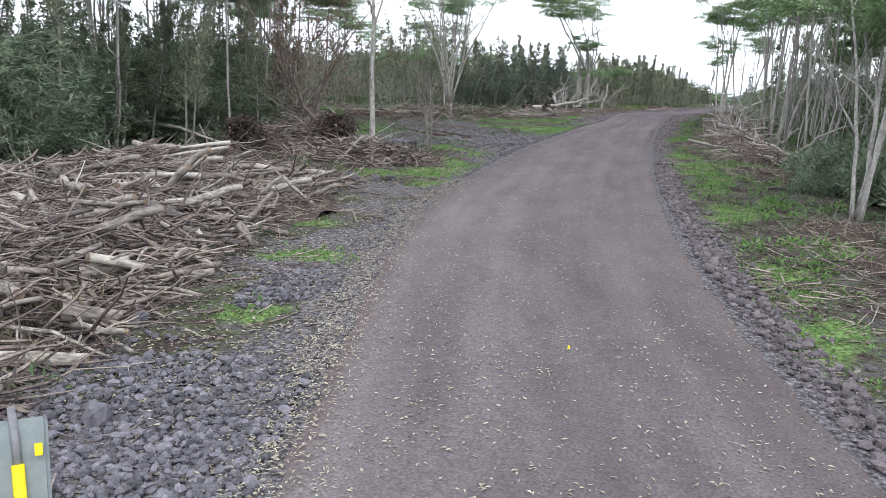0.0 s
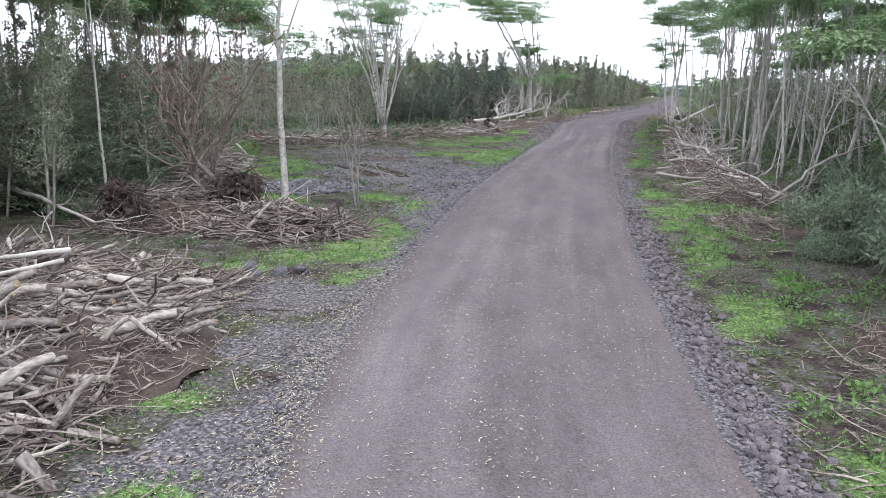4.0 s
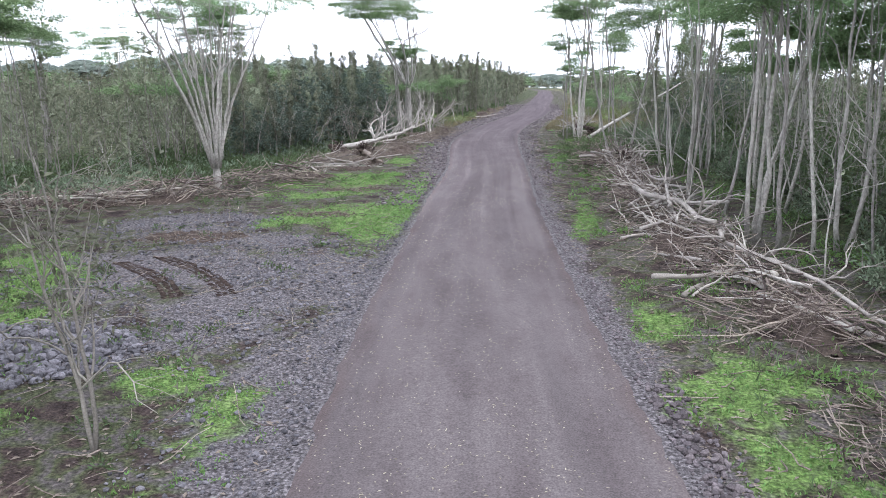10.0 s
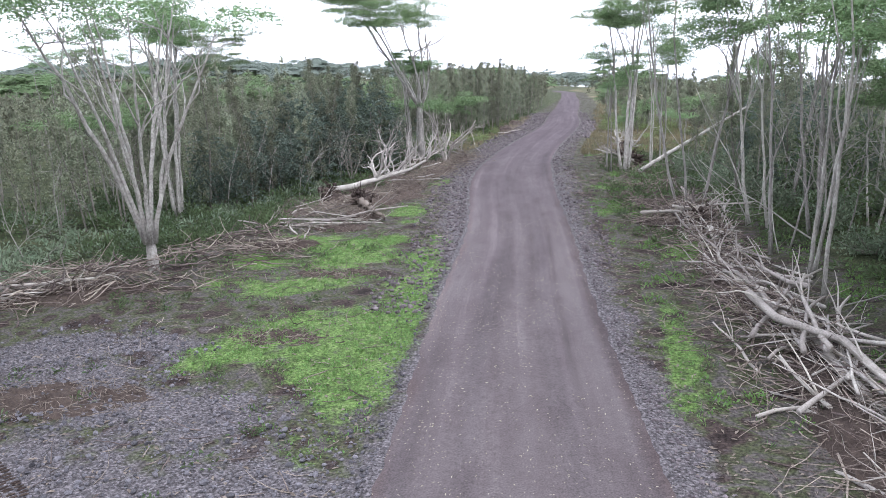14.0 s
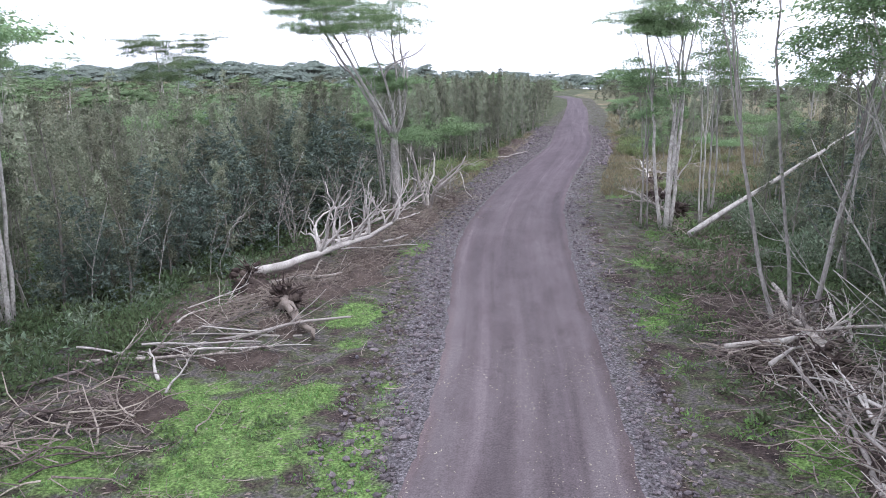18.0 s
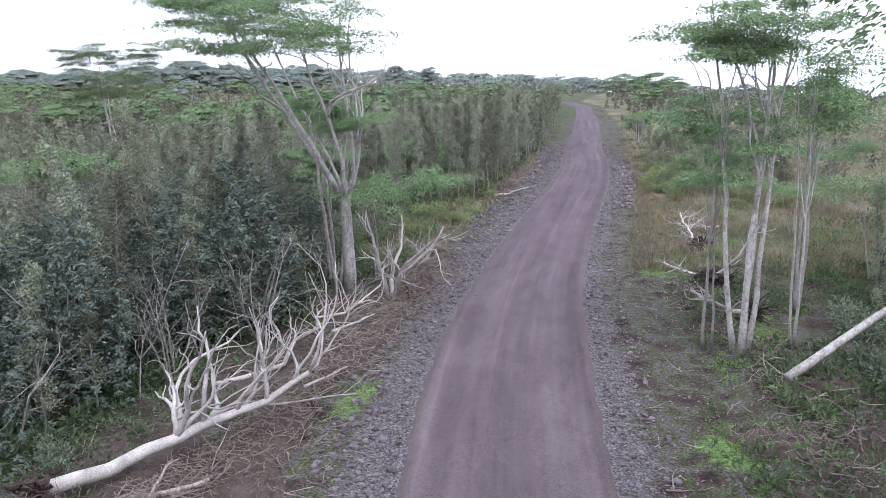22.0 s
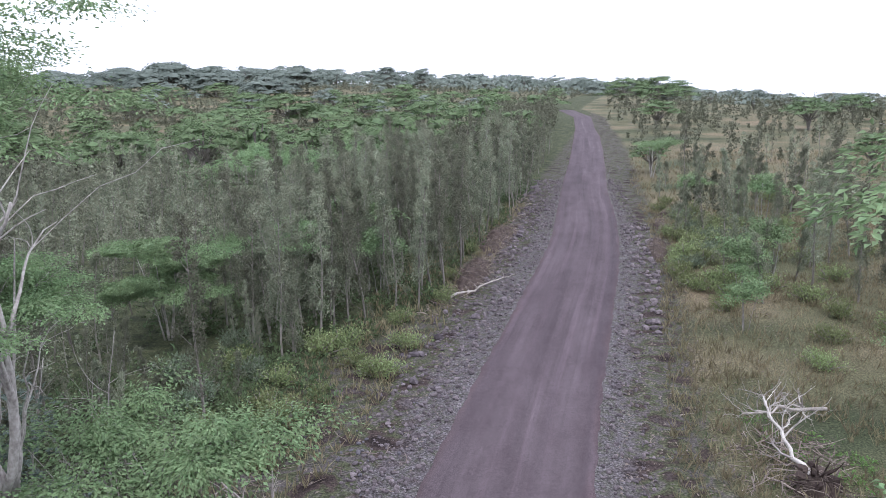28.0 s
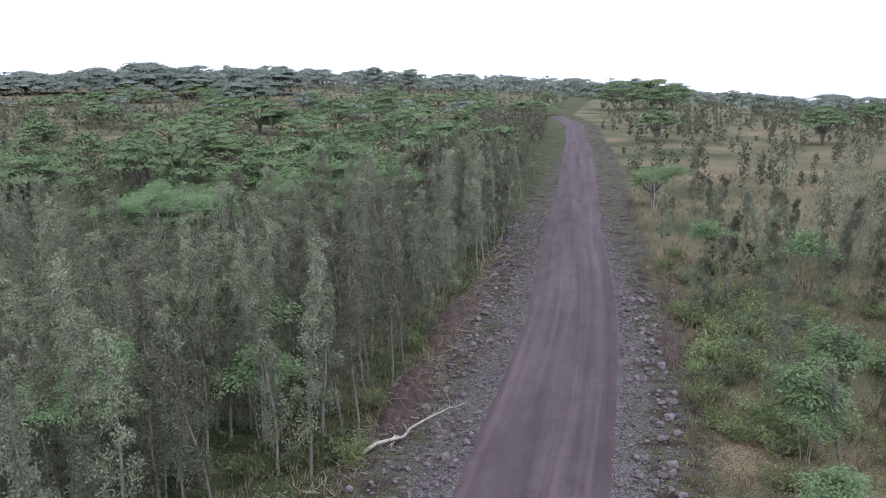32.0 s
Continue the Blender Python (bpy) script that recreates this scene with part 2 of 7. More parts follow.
# patches of short green growth: x, y, half width, half length
GRASS = [(-6.2, 8.4, 0.5, 0.4), (-10.6, 23.4, 1.3, 2.2), (-8.5, 13.7, 0.8, 0.5), (-11.0, 26.0, 1.0, 1.6), (-11.2, 22.1, 1.4, 0.8), (-9.4, 20.7, 0.5, 0.8),
         (-2.4, 26.0, 0.6, 3.0), (0.0, 14.0, 0.6, 2.4), (-1.3, 20.6, 0.6, 1.8), (0.6, 10.5, 0.6, 1.6), (-0.6, 23.4, 0.5, 1.0), (0.9, 17.4, 0.5, 0.8), (-3.4, 31.5, 1.2, 3.0), (-4.4, 35.5, 0.8, 1.5), (-14.3, 47.0, 2.2, 3.2), (-13.0, 45.0, 1.4, 3.2), (-12.9, 49.0, 0.9, 2.6), (-17.4, 51.6, 2.4, 1.5), (-17.6, 57.0, 2.6, 2.0), (-20.4, 37.0, 1.6, 1.6),
         (-16.3, 46.0, 1.4, 1.8), (-20.6, 36.0, 1.8, 1.8), (-13.5, 31.0, 1.0, 0.8), (-15.6, 29.0, 0.9, 0.7), (-18.6, 33.5, 1.0, 2.0), (-13.6, 52.5, 1.0, 2.5),
         (-18.6, 58.4, 1.8, 0.9), (-16.2, 61.8, 0.4, 0.7), (-15.9, 58.6, 0.4, 0.9), (-8.2, 64.8, 0.5, 1.3), (-6.6, 69.0, 0.9, 1.5), (-14.5, 59.3, 0.3, 0.6), 
         (-17.4, 73.5, 0.5, 1.5), (-12.0, 20.5, 1.2, 0.6), (-7.4, 11.2, 0.9, 0.8), (-16.5, 55.5, 2.0, 2.6), (-14.2, 56.0, 0.6, 2.6), (-19.5, 54.5, 1.4, 1.5), (-17.0, 64.5, 1.0, 1.6), (-7.4, 66.5, 1.2, 2.0), (-8.2, 72.0, 0.6, 1.8), (-6.8, 81.0, 1.2, 2.6), (-8.4, 88.5, 1.2, 3.0), (-5.2, 57.0, 0.8, 2.5), (-6.2, 47.0, 0.5, 3.0), (-11.6, 29.5, 0.8, 1.6), (-17.0, 29.8, 1.6, 1.2), (-22.6, 39.0, 1.6, 2.2)]
# beds of grey gravel
GRAVEL = [(-7.3, 12.6, 1.3, 3.2), (-8.6, 16.5, 1.1, 2.0), (-5.0, 4.6, 1.7, 2.0), (-6.3, 9.4, 0.5, 1.0), (-9.6, 18.6, 1.6, 2.0), (-16.5, 32.6, 2.6, 1.9), (-15.5, 39.0, 4.2, 3.0), (-19.8, 44.0, 2.4, 2.6), (-11.3, 31.0, 1.4, 4.0), (-12.8, 38.0, 1.6, 4.2), (-19.2, 45.8, 2.4, 0.9), (-3.8, 2.6, 1.2, 2.6), (-10.8, 18.9, 1.4, 1.4), (-18.0, 38.5, 3.6, 3.4), (-14.0, 35.0, 2.6, 3.6), (-20.6, 44.8, 2.6, 2.4), (-16.5, 42.6, 3.0, 1.6)]


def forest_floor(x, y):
    """Share of mossy ground under the trees, where forest shade is darkened into the colour."""
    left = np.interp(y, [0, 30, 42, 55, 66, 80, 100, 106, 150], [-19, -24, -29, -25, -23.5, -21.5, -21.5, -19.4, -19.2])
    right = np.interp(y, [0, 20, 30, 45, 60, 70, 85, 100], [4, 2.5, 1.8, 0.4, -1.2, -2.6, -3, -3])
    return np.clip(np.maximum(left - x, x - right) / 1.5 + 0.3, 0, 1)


def patches(x, y, table, k):
    best = np.zeros_like(np.asarray(x, float))
    for px, py, rx, ry in table:
        d = np.sqrt(((x - px) / rx) ** 2 + ((y - py) / ry) ** 2)
        best = np.maximum(best, np.clip((1.0 - d + 0.45 * wave(x, y, 1.7, k) + 0.25 * wave(x, y, 4.6, k)) * 1.6, 0, 1))
    return best


def zones(x, y):
    """Share of gravel, green growth and dry grass on the ground."""
    away_l, away_r = left_edge(y) - x, x - right_edge(y)
    wide_l = np.interp(y, [0, 20, 28, 42, 48, 54, 60, 75, 95, 110, 140, 200], [1.5, 0.8, 2.0, 0.5, 0.4, 1.0, 1.3, 1.6, 1.7, 1.8, 1.1, 0.2])
    wide_r = np.interp(y, [0, 12, 30, 60, 90, 120, 160, 200], [1.6, 1.0, 0.8, 1.0, 1.1, 1.2, 0.7, 0.2])
    wob = 0.35 * wave(x, y, 1.4, 3.0)
    gravel = np.clip((np.maximum(wide_l - away_l, -5) + wob) * 2, 0, 1) * (away_l > -1) + np.clip((wide_r - away_r + wob) * 2, 0, 1) * (away_r > -1)
    gravel = np.maximum(np.clip(gravel, 0, 1) * np.interp(y, [40, 60, 92, 140, 175], [0.8, 0.62, 0.5, 0.4, 0.1]), patches(x, y, GRAVEL, 1.0))
    green = patches(x, y, GRASS, 5.0) * (1 - np.clip(0.8 - np.maximum(away_l, away_r) * 2, 0, 1))
    away = np.maximum(away_l, away_r)
    dry = np.clip((y - 86) / 10, 0, 1) * np.clip((away_r - 2.2) / 1.5, 0, 1) + np.clip((y - 190) / 50, 0, 1) * np.clip((away - 3) / 3, 0, 1)
    return gravel * (1 - green), green, np.clip(dry, 0, 1) * (1 - gravel)


# ---- mesh building ----
class Shape:
    """Collects vertices, quads and triangles, and makes one mesh of them."""

    def __init__(self):
        self.v, self.q, self.t, self.n = [], [], [], 0

    def add(self, verts, quads=None, tris=None):
        verts = np.asarray(verts, float).reshape(-1, 3)
        if quads is not None and len(quads):
            self.q.append(np.asarray(quads, int).reshape(-1, 4) + self.n)
        if tris is not None and len(tris):
            self.t.append(np.asarray(tris, int).reshape(-1, 3) + self.n)
        self.v.append(verts)
        self.n += len(verts)

    def tube(self, pts, radii, sides=6, cap=True):
        pts = np.asarray(pts, float)
        k = len(pts)
        tang = np.gradient(pts, axis=0)
        tang /= np.linalg.norm(tang, axis=1)[:, None] + 1e-9
        ref = np.array([0.0, 0.0, 1.0]) if abs(tang[0][2]) < 0.8 else np.array([1.0, 0.0, 0.0])
        side = np.cross(tang, ref)
        side /= np.linalg.norm(side, axis=1)[:, None] + 1e-9
        up = np.cross(side, tang)
        a = np.arange(sides) * (2 * math.pi / sides)
        ring = pts[:, None, :] + np.asarray(radii)[:, None, None] * (np.cos(a)[None, :, None] * side[:, None, :] + np.sin(a)[None, :, None] * up[:, None, :])
        i = np.arange(k - 1)[:, None] * sides
        j = np.arange(sides)[None, :]
        jn = (j + 1) % sides
        quads = np.stack([i + j, i + jn, i + sides + jn, i + sides + j], -1).reshape(-1, 4)
        verts = ring.reshape(-1, 3)
        tris = None
        if cap:
            verts = np.vstack([verts, pts[:1], pts[-1:]])
            b = k * sides
            j1 = np.arange(sides)
            j2 = (j1 + 1) % sides
            tris = np.vstack([np.stack([np.full(sides, b), j2, j1], -1), np.stack([np.full(sides, b + 1), (k - 1) * sides + j1, (k - 1) * sides + j2], -1)])
        self.add(verts, quads, tris)

    def leaves(self, base, way, normal, length, width):
        """Many pointed leaves: each a bent diamond."""
        base, way, normal = (np.asarray(a, float).reshape(-1, 3) for a in (base, way, normal))
        n = len(base)
        length, width = np.broadcast_to(length, n)[:, None], np.broadcast_to(width, n)[:, None]
        way = way / (np.linalg.norm(way, axis=1)[:, None] + 1e-9)
        side = np.cross(way, normal)
        side /= np.linalg.norm(side, axis=1)[:, None] + 1e-9
        lift = np.cross(side, way)
        mid = base + way * length * 0.5 + lift * width * 0.18
        verts = np.stack([base, mid + side * width / 2, base + way * length - lift * length * 0.08, mid - side * width / 2], 1)
        self.add(verts, np.arange(4 * n).reshape(-1, 4))

    def rocks(self, rng, centres, sizes, flat=0.75):
        """Many broken stones: jittered, squashed icosahedra."""
        g = (1 + 5 ** 0.5) / 2
        ico = np.array([(-1, g, 0), (1, g, 0), (-1, -g, 0), (1, -g, 0), (0, -1, g), (0, 1, g), (0, -1, -g), (0, 1, -g), (g, 0, -1), (g, 0, 1), (-g, 0, -1), (-g, 0, 1)]) / 1.9
        tri = np.array([(0, 11, 5), (0, 5, 1), (0, 1, 7), (0, 7, 10), (0, 10, 11), (1, 5, 9), (5, 11, 4), (11, 10, 2), (10, 7, 6), (7, 1, 8),
                        (3, 9, 4), (3, 4, 2), (3, 2, 6), (3, 6, 8), (3, 8, 9), (4, 9, 5), (2, 4, 11), (6, 2, 10), (8, 6, 7), (9, 8, 1)])
        sizes, centres = np.broadcast_to(sizes, len(centres)), np.asarray(centres)
        small = sizes < 0.085
        if len(sizes) > 60 and small.any():
            m = int(small.sum())
            octa = np.array([(1, 0, 0), (0, 1, 0), (-1, 0, 0), (0, -1, 0), (0, 0, 1), (0, 0, -1.0)])
            o = octa[None] * rng.uniform(0.6, 1.3, (m, 6, 1)) + rng.normal(0, 0.15, (m, 6, 3))
            turn = rng.uniform(0, 6.283, m)
            ct, st = np.cos(turn)[:, None], np.sin(turn)[:, None]
            o = np.stack([o[..., 0] * ct - o[..., 1] * st, o[..., 0] * st + o[..., 1] * ct, o[..., 2] * flat], -1) * (sizes[small][:, None, None] / 2) + centres[small][:, None, :]
            eight = np.array([(0, 1, 4), (1, 2, 4), (2, 3, 4), (3, 0, 4), (1, 0, 5), (2, 1, 5), (3, 2, 5), (0, 3, 5)])
            self.add(o, None, (eight[None] + 6 * np.arange(m)[:, None, None]).reshape(-1, 3))
            sizes, centres = sizes[~small], centres[~small]
        n = len(centres)
        if n == 0:
            return
        v = ico[None] * rng.uniform(0.72, 1.2, (n, 12, 1))
        v = v * np.stack([rng.uniform(0.7, 1.25, n), rng.uniform(0.6, 1.1, n), flat * rng.uniform(0.7, 1.2, n)], -1)[:, None, :]
        a, b = rng.uniform(0, 6.28, n), rng.normal(0, 0.4, n)
        ca, sa, cb, sb = np.cos(a), np.sin(a), np.cos(b), np.sin(b)
        x, y, z = v[..., 0], v[..., 1], v[..., 2]
        y, z = y * cb[:, None] - z * sb[:, None], y * sb[:, None] + z * cb[:, None]
        x, y = x * ca[:, None] - y * sa[:, None], x * sa[:, None] + y * ca[:, None]
        v = np.stack([x, y, z], -1) * (sizes[:, None, None] / 2) + np.asarray(centres)[:, None, :]
        self.add(v, None, (tri[None] + 12 * np.arange(n)[:, None, None]).reshape(-1, 3))

    def mesh(self, name, mat, smooth=False):
        me = bpy.data.meshes.new(name)
        v = np.vstack(self.v) if self.v else np.zeros((0, 3))
        q = np.vstack(self.q) if self.q else np.zeros((0, 4), int)
        t = np.vstack(self.t) if self.t else np.zeros((0, 3), int)
        me.vertices.add(len(v))
        me.vertices.foreach_set("co", v.ravel())
        me.loops.add(q.size + t.size)
        me.loops.foreach_set("vertex_index", np.concatenate([q.ravel(), t.ravel()]))
        me.polygons.add(len(q) + len(t))
        me.polygons.foreach_set("loop_start", np.concatenate([np.arange(len(q)) * 4, q.size + np.arange(len(t)) * 3]))
        me.polygons.foreach_set("use_smooth", np.full(len(q) + len(t), smooth))
        me.update(calc_edges=True)
        me.validate()
        me.materials.append(mat)
        return me


def part(name, shape, mat, parent=None, label="", smooth=False):
    ob = new(name, shape.mesh(name, mat, smooth))
    if parent:
        ob.parent = parent
    return tagged(ob, label) if label else ob


def put(ob, x, y, turn=0.0, size=1.0, lean=(0, 0), dz=0.0):
    """A copy of a thing, standing on the ground."""
    m = pose(x, y, gz(x, y) + dz, lean[0], lean[1], turn) @ Matrix.Diagonal((size, size, size, 1))
    return copy_thing(ob, m)


# ---- ground and road ----
def steps(parts):
    out = []
    for a, b, s in parts:
        out.extend(np.arange(a, b, s))
    return np.array(out + [parts[-1][1]])


gx = steps([(-2600, -700, 190), (-700, -200, 40), (-200, -70, 8), (-70, -28, 1.5), (-28, 6, 0.35), (6, 40, 1.5), (40, 200, 8), (200, 700, 40), (700, 2600, 190)])
gy = steps([(-400, -40, 60), (-40, -8, 2), (-8, 100, 0.4), (100, 160, 0.8), (160, 320, 5), (320, 800, 30), (800, 3000, 200)])
X, Y = np.meshgrid(gx, gy)
Z = ground_z(X, Y) - 0.06 * ((X > left_edge(Y) + 0.3) & (X < right_edge(Y) - 0.3))
nx, ny = len(gx), len(gy)
idx = np.arange(nx * ny).reshape(ny, nx)
sheet = Shape()
sheet.add(np.stack([X, Y, Z], -1), np.stack([idx[:-1, :-1], idx[:-1, 1:], idx[1:, 1:], idx[1:, :-1]], -1))


def ground_material():
    """Soil, gravel, green growth and dry grass, blended by the zones of the plan."""
    mat = bpy.data.materials.new("ground_cover")
    mat.use_nodes = True
    n, l = mat.node_tree.nodes, mat.node_tree.links
    bsdf = n["Principled BSDF"]
    bsdf.inputs["Roughness"].default_value = 0.95
    bsdf.inputs["Specular IOR Level"].default_value = 0.15
    tc = n.new("ShaderNodeTexCoord")

    def noisy(scale, detail, stops):
        t = n.new("ShaderNodeTexNoise")
        t.inputs["Scale"].default_value, t.inputs["Detail"].default_value = scale, detail
        l.new(tc.outputs["Object"], t.inputs["Vector"])
        r = n.new("ShaderNodeValToRGB")
        r.color_ramp.elements[0].position, r.color_ramp.elements[0].color = stops[0][0], (*stops[0][1], 1)
        r.color_ramp.elements[1].position, r.color_ramp.elements[1].color = stops[-1][0], (*stops[-1][1], 1)
        for p, c in stops[1:-1]:
            r.color_ramp.elements.new(p).color = (*c, 1)
        l.new(t.outputs[0], r.inputs[0])
        return r.outputs[0]

    def cells(scale, stops):
        t = n.new("ShaderNodeTexVoronoi")
        t.inputs["Scale"].default_value = scale
        l.new(tc.outputs["Object"], t.inputs["Vector"])
        r = n.new("ShaderNodeValToRGB")
        for k, (p, c) in enumerate(stops):
            e = r.color_ramp.elements[k] if k < 2 else r.color_ramp.elements.new(p)
            e.position, e.color = p, (*c, 1)
        sep = n.new("ShaderNodeSeparateColor")
        l.new(t.outputs["Color"], sep.inputs[0])
        l.new(sep.outputs[0], r.inputs[0])
        return r.outputs[0], t.outputs["Distance"]

    def blend(fac, a, b):
        m = n.new("ShaderNodeMix")
        m.data_type = "RGBA"
        l.new(fac, m.inputs["Factor"])
        l.new(a, m.inputs["A"])
        l.new(b, m.inputs["B"])
        return m.outputs["Result"]

    soil = noisy(0.9, 13, [(0.30, (0.024, 0.018, 0.017)), (0.40, (0.062, 0.046, 0.042)), (0.46, (0.066, 0.076, 0.040)), (0.52, (0.098, 0.086, 0.087)), (0.57, (0.074, 0.086, 0.044)), (0.63, (0.050, 0.037, 0.034)), (0.75, (0.118, 0.106, 0.106))])
    crumb = noisy(16.0, 9, [(0.33, (0.35, 0.34, 0.33)), (0.5, (0.95, 0.95, 0.95)), (0.67, (1.75, 1.72, 1.7))])
    stone, dist = cells(26.0, [(0.0, (0.06, 0.054, 0.057)), (1.0, (0.185, 0.172, 0.18))])
    grass = noisy(3.0, 8, [(0.3, (0.06, 0.085, 0.035)), (0.52, (0.125, 0.205, 0.06)), (0.75, (0.15, 0.19, 0.085))])
    # moss tones, kept dark to paint in the shade under the trees
    shaded_floor = noisy(1.3, 10, [(0.3, (0.028, 0.034, 0.02)), (0.5, (0.06, 0.072, 0.036)), (0.7, (0.10, 0.11, 0.06))])
    field = noisy(0.12, 9, [(0.34, (0.062, 0.075, 0.04)), (0.47, (0.112, 0.11, 0.062)), (0.6, (0.158, 0.138, 0.085)), (0.75, (0.215, 0.172, 0.113))])
    at = n.new("ShaderNodeAttribute")
    at.attribute_name = "zone"
    sep = n.new("ShaderNodeSeparateColor")
    l.new(at.outputs["Color"], sep.inputs[0])
    edge = n.new("ShaderNodeTexNoise")
    edge.inputs["Scale"].default_value, edge.inputs["Detail"].default_value = 4.0, 9
    l.new(tc.outputs["Object"], edge.inputs["Vector"])

    def ragged(out):
        a = n.new("ShaderNodeMath")
        a.operation = "ADD"
        l.new(out, a.inputs[0])
        l.new(edge.outputs[0], a.inputs[1])
        r = n.new("ShaderNodeMapRange")
        r.inputs["From Min"].default_value, r.inputs["From Max"].default_value = 0.7, 1.15
        l.new(a.outputs[0], r.inputs["Value"])
        return r.outputs[0]

    colour = blend(ragged(at.outputs["Alpha"]), soil, shaded_floor)
    colour = blend(ragged(sep.outputs[2]), colour, field)
    colour = blend(ragged(sep.outputs[0]), colour, stone)
    colour = blend(ragged(sep.outputs[1]), colour, grass)
    rough = n.new("ShaderNodeMix")
    rough.data_type, rough.blend_type = "RGBA", "MULTIPLY"
    rough.inputs["Factor"].default_value = 0.85
    l.new(colour, rough.inputs["A"])
    l.new(crumb, rough.inputs["B"])
    l.new(rough.outputs["Result"], bsdf.inputs["Base Color"])
    bp = n.new("ShaderNodeBump")
    bp.inputs["Strength"].default_value, bp.inputs["Distance"].default_value = 0.8, 0.05
    l.new(dist, bp.inputs["Height"])
    l.new(bp.outputs[0], bsdf.inputs["Normal"])
    return mat


ground = part("ground", sheet, ground_material(), smooth=True)
tagged(ground, "dark soil with gravel, moss and dry grass beside a cinder road", "ground", kind="structure")
zr, zg, zb = zones(X, Y)
layer = ground.data.color_attributes.new("zone", "FLOAT_COLOR", "POINT")
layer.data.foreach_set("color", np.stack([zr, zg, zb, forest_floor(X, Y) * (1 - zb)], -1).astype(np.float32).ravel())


def road_material():
    """Packed purple-brown cinder with wheel tracks that run along the road."""
    mat = bpy.data.materials.new("packed_cinder")
    mat.use_nodes = True
    n, l = mat.node_tree.nodes, mat.node_tree.links
    bsdf = n["Principled BSDF"]
    bsdf.inputs["Roughness"].default_value = 0.92
    bsdf.inputs["Specular IOR Level"].default_value = 0.2
    uv = n.new("ShaderNodeUVMap")
    tc = n.new("ShaderNodeTexCoord")

    def noise_at(vec, scale, detail, squeeze=None):
        if squeeze:
            mp = n.new("ShaderNodeMapping")
            mp.inputs["Scale"].default_value = squeeze
            l.new(vec, mp.inputs[0])
            vec = mp.outputs[0]
        t = n.new("ShaderNodeTexNoise")
        t.inputs["Scale"].default_value, t.inputs["Detail"].default_value = scale, detail
        l.new(vec, t.inputs["Vector"])
        return t.outputs[0]

    def ramp(out, stops):
        r = n.new("ShaderNodeValToRGB")
        for k, (p, c) in enumerate(stops):
            e = r.color_ramp.elements[k] if k < 2 else r.color_ramp.elements.new(p)
            e.position, e.color = p, (*c, 1)
        l.new(out, r.inputs[0])
        return r.outputs[0]

    def mix(kind, fac, a, b):
        m = n.new("ShaderNodeMix")
        m.data_type, m.blend_type = "RGBA", kind
        m.inputs["Factor"].default_value = fac
        l.new(a, m.inputs["A"])
        l.new(b, m.inputs["B"])
        return m.outputs["Result"]

    sep = n.new("ShaderNodeSeparateXYZ")
    l.new(uv.outputs[0], sep.inputs[0])

    def between(out, lo, hi):
        m = n.new("ShaderNodeMapRange")
        m.inputs["From Min"].default_value, m.inputs["From Max"].default_value = lo, hi
        l.new(out, m.inputs["Value"])
        return m.outputs[0]

    def mixed(kind, fac, a, b):
        m = n.new("ShaderNodeMix")
        m.data_type, m.blend_type = "RGBA", kind
        l.new(fac, m.inputs["Factor"])
        l.new(a, m.inputs["A"])
        l.new(b, m.inputs["B"])
        return m.outputs["Result"]

    streak = ramp(noise_at(uv.outputs[0], 1.0, 6, (1.3, 0.03, 1)), [(0.30, (0.09, 0.080, 0.083)), (0.70, (0.142, 0.129, 0.131)), (0.5, (0.112, 0.099, 0.101))])
    patch = ramp(noise_at(uv.outputs[0], 1.0, 9, (0.75, 0.16, 1)), [(0.35, (0.8, 0.78, 0.79)), (0.65, (1.12, 1.12, 1.12))])
    colour = mix("MULTIPLY", 0.75, streak, patch)
    # scraped bands left by the grader, clearer on the newer stretch
    bands = ramp(noise_at(uv.outputs[0], 1.0, 8, (2.3, 0.03, 1)), [(0.34, (0.82, 0.80, 0.81)), (0.47, (1.0, 1.0, 1.0)), (0.56, (1.0, 0.99, 1.0)), (0.66, (1.3, 1.29, 1.3))])
    colour = mixed("MULTIPLY", between(sep.outputs[1], 22.0, 60.0), colour, bands)
    smear = ramp(noise_at(uv.outputs[0], 1.0, 10, (1.6, 0.5, 1)), [(0.46, (1.0, 1.0, 1.0)), (0.62, (0.80, 0.77, 0.78))])
    colour = mix("MULTIPLY", 0.6, colour, smear)
    grain = ramp(noise_at(tc.outputs["Object"], 34.0, 10), [(0.3, (0.58, 0.57, 0.58)), (0.7, (1.42, 1.42, 1.42))])
    colour = mix("MULTIPLY", 0.85, colour, grain)
    clods = ramp(noise_at(tc.outputs["Object"], 8.0, 10), [(0.33, (0.8, 0.79, 0.8)), (0.67, (1.18, 1.18, 1.18))])
    colour = mix("MULTIPLY", 0.4, colour, clods)
    fresh = ramp(between(sep.outputs[1], 20.0, 100.0), [(0.0, (1.06, 1.05, 1.03)), (0.5, (0.95, 0.9, 0.9)), (1.0, (0.76, 0.68, 0.72))])
    colour = mix("MULTIPLY", 1.0, colour, fresh)
    # loose red-brown cinder thrown to the edges
    side = n.new("ShaderNodeMath")
    side.operation = "ABSOLUTE"
    l.new(sep.outputs[0], side.inputs[0])
    ragged_ = n.new("ShaderNodeMath")
    ragged_.operation = "MULTIPLY_ADD"
    ragged_.inputs[1].default_value = 0.9
    l.new(noise_at(uv.outputs[0], 1.0, 8, (2.0, 0.4, 1)), ragged_.inputs[0])
    l.new(side.outputs[0], ragged_.inputs[2])
    rim = n.new("ShaderNodeRGB")
    rim.outputs[0].default_value = (1.0, 0.91, 0.87, 1)
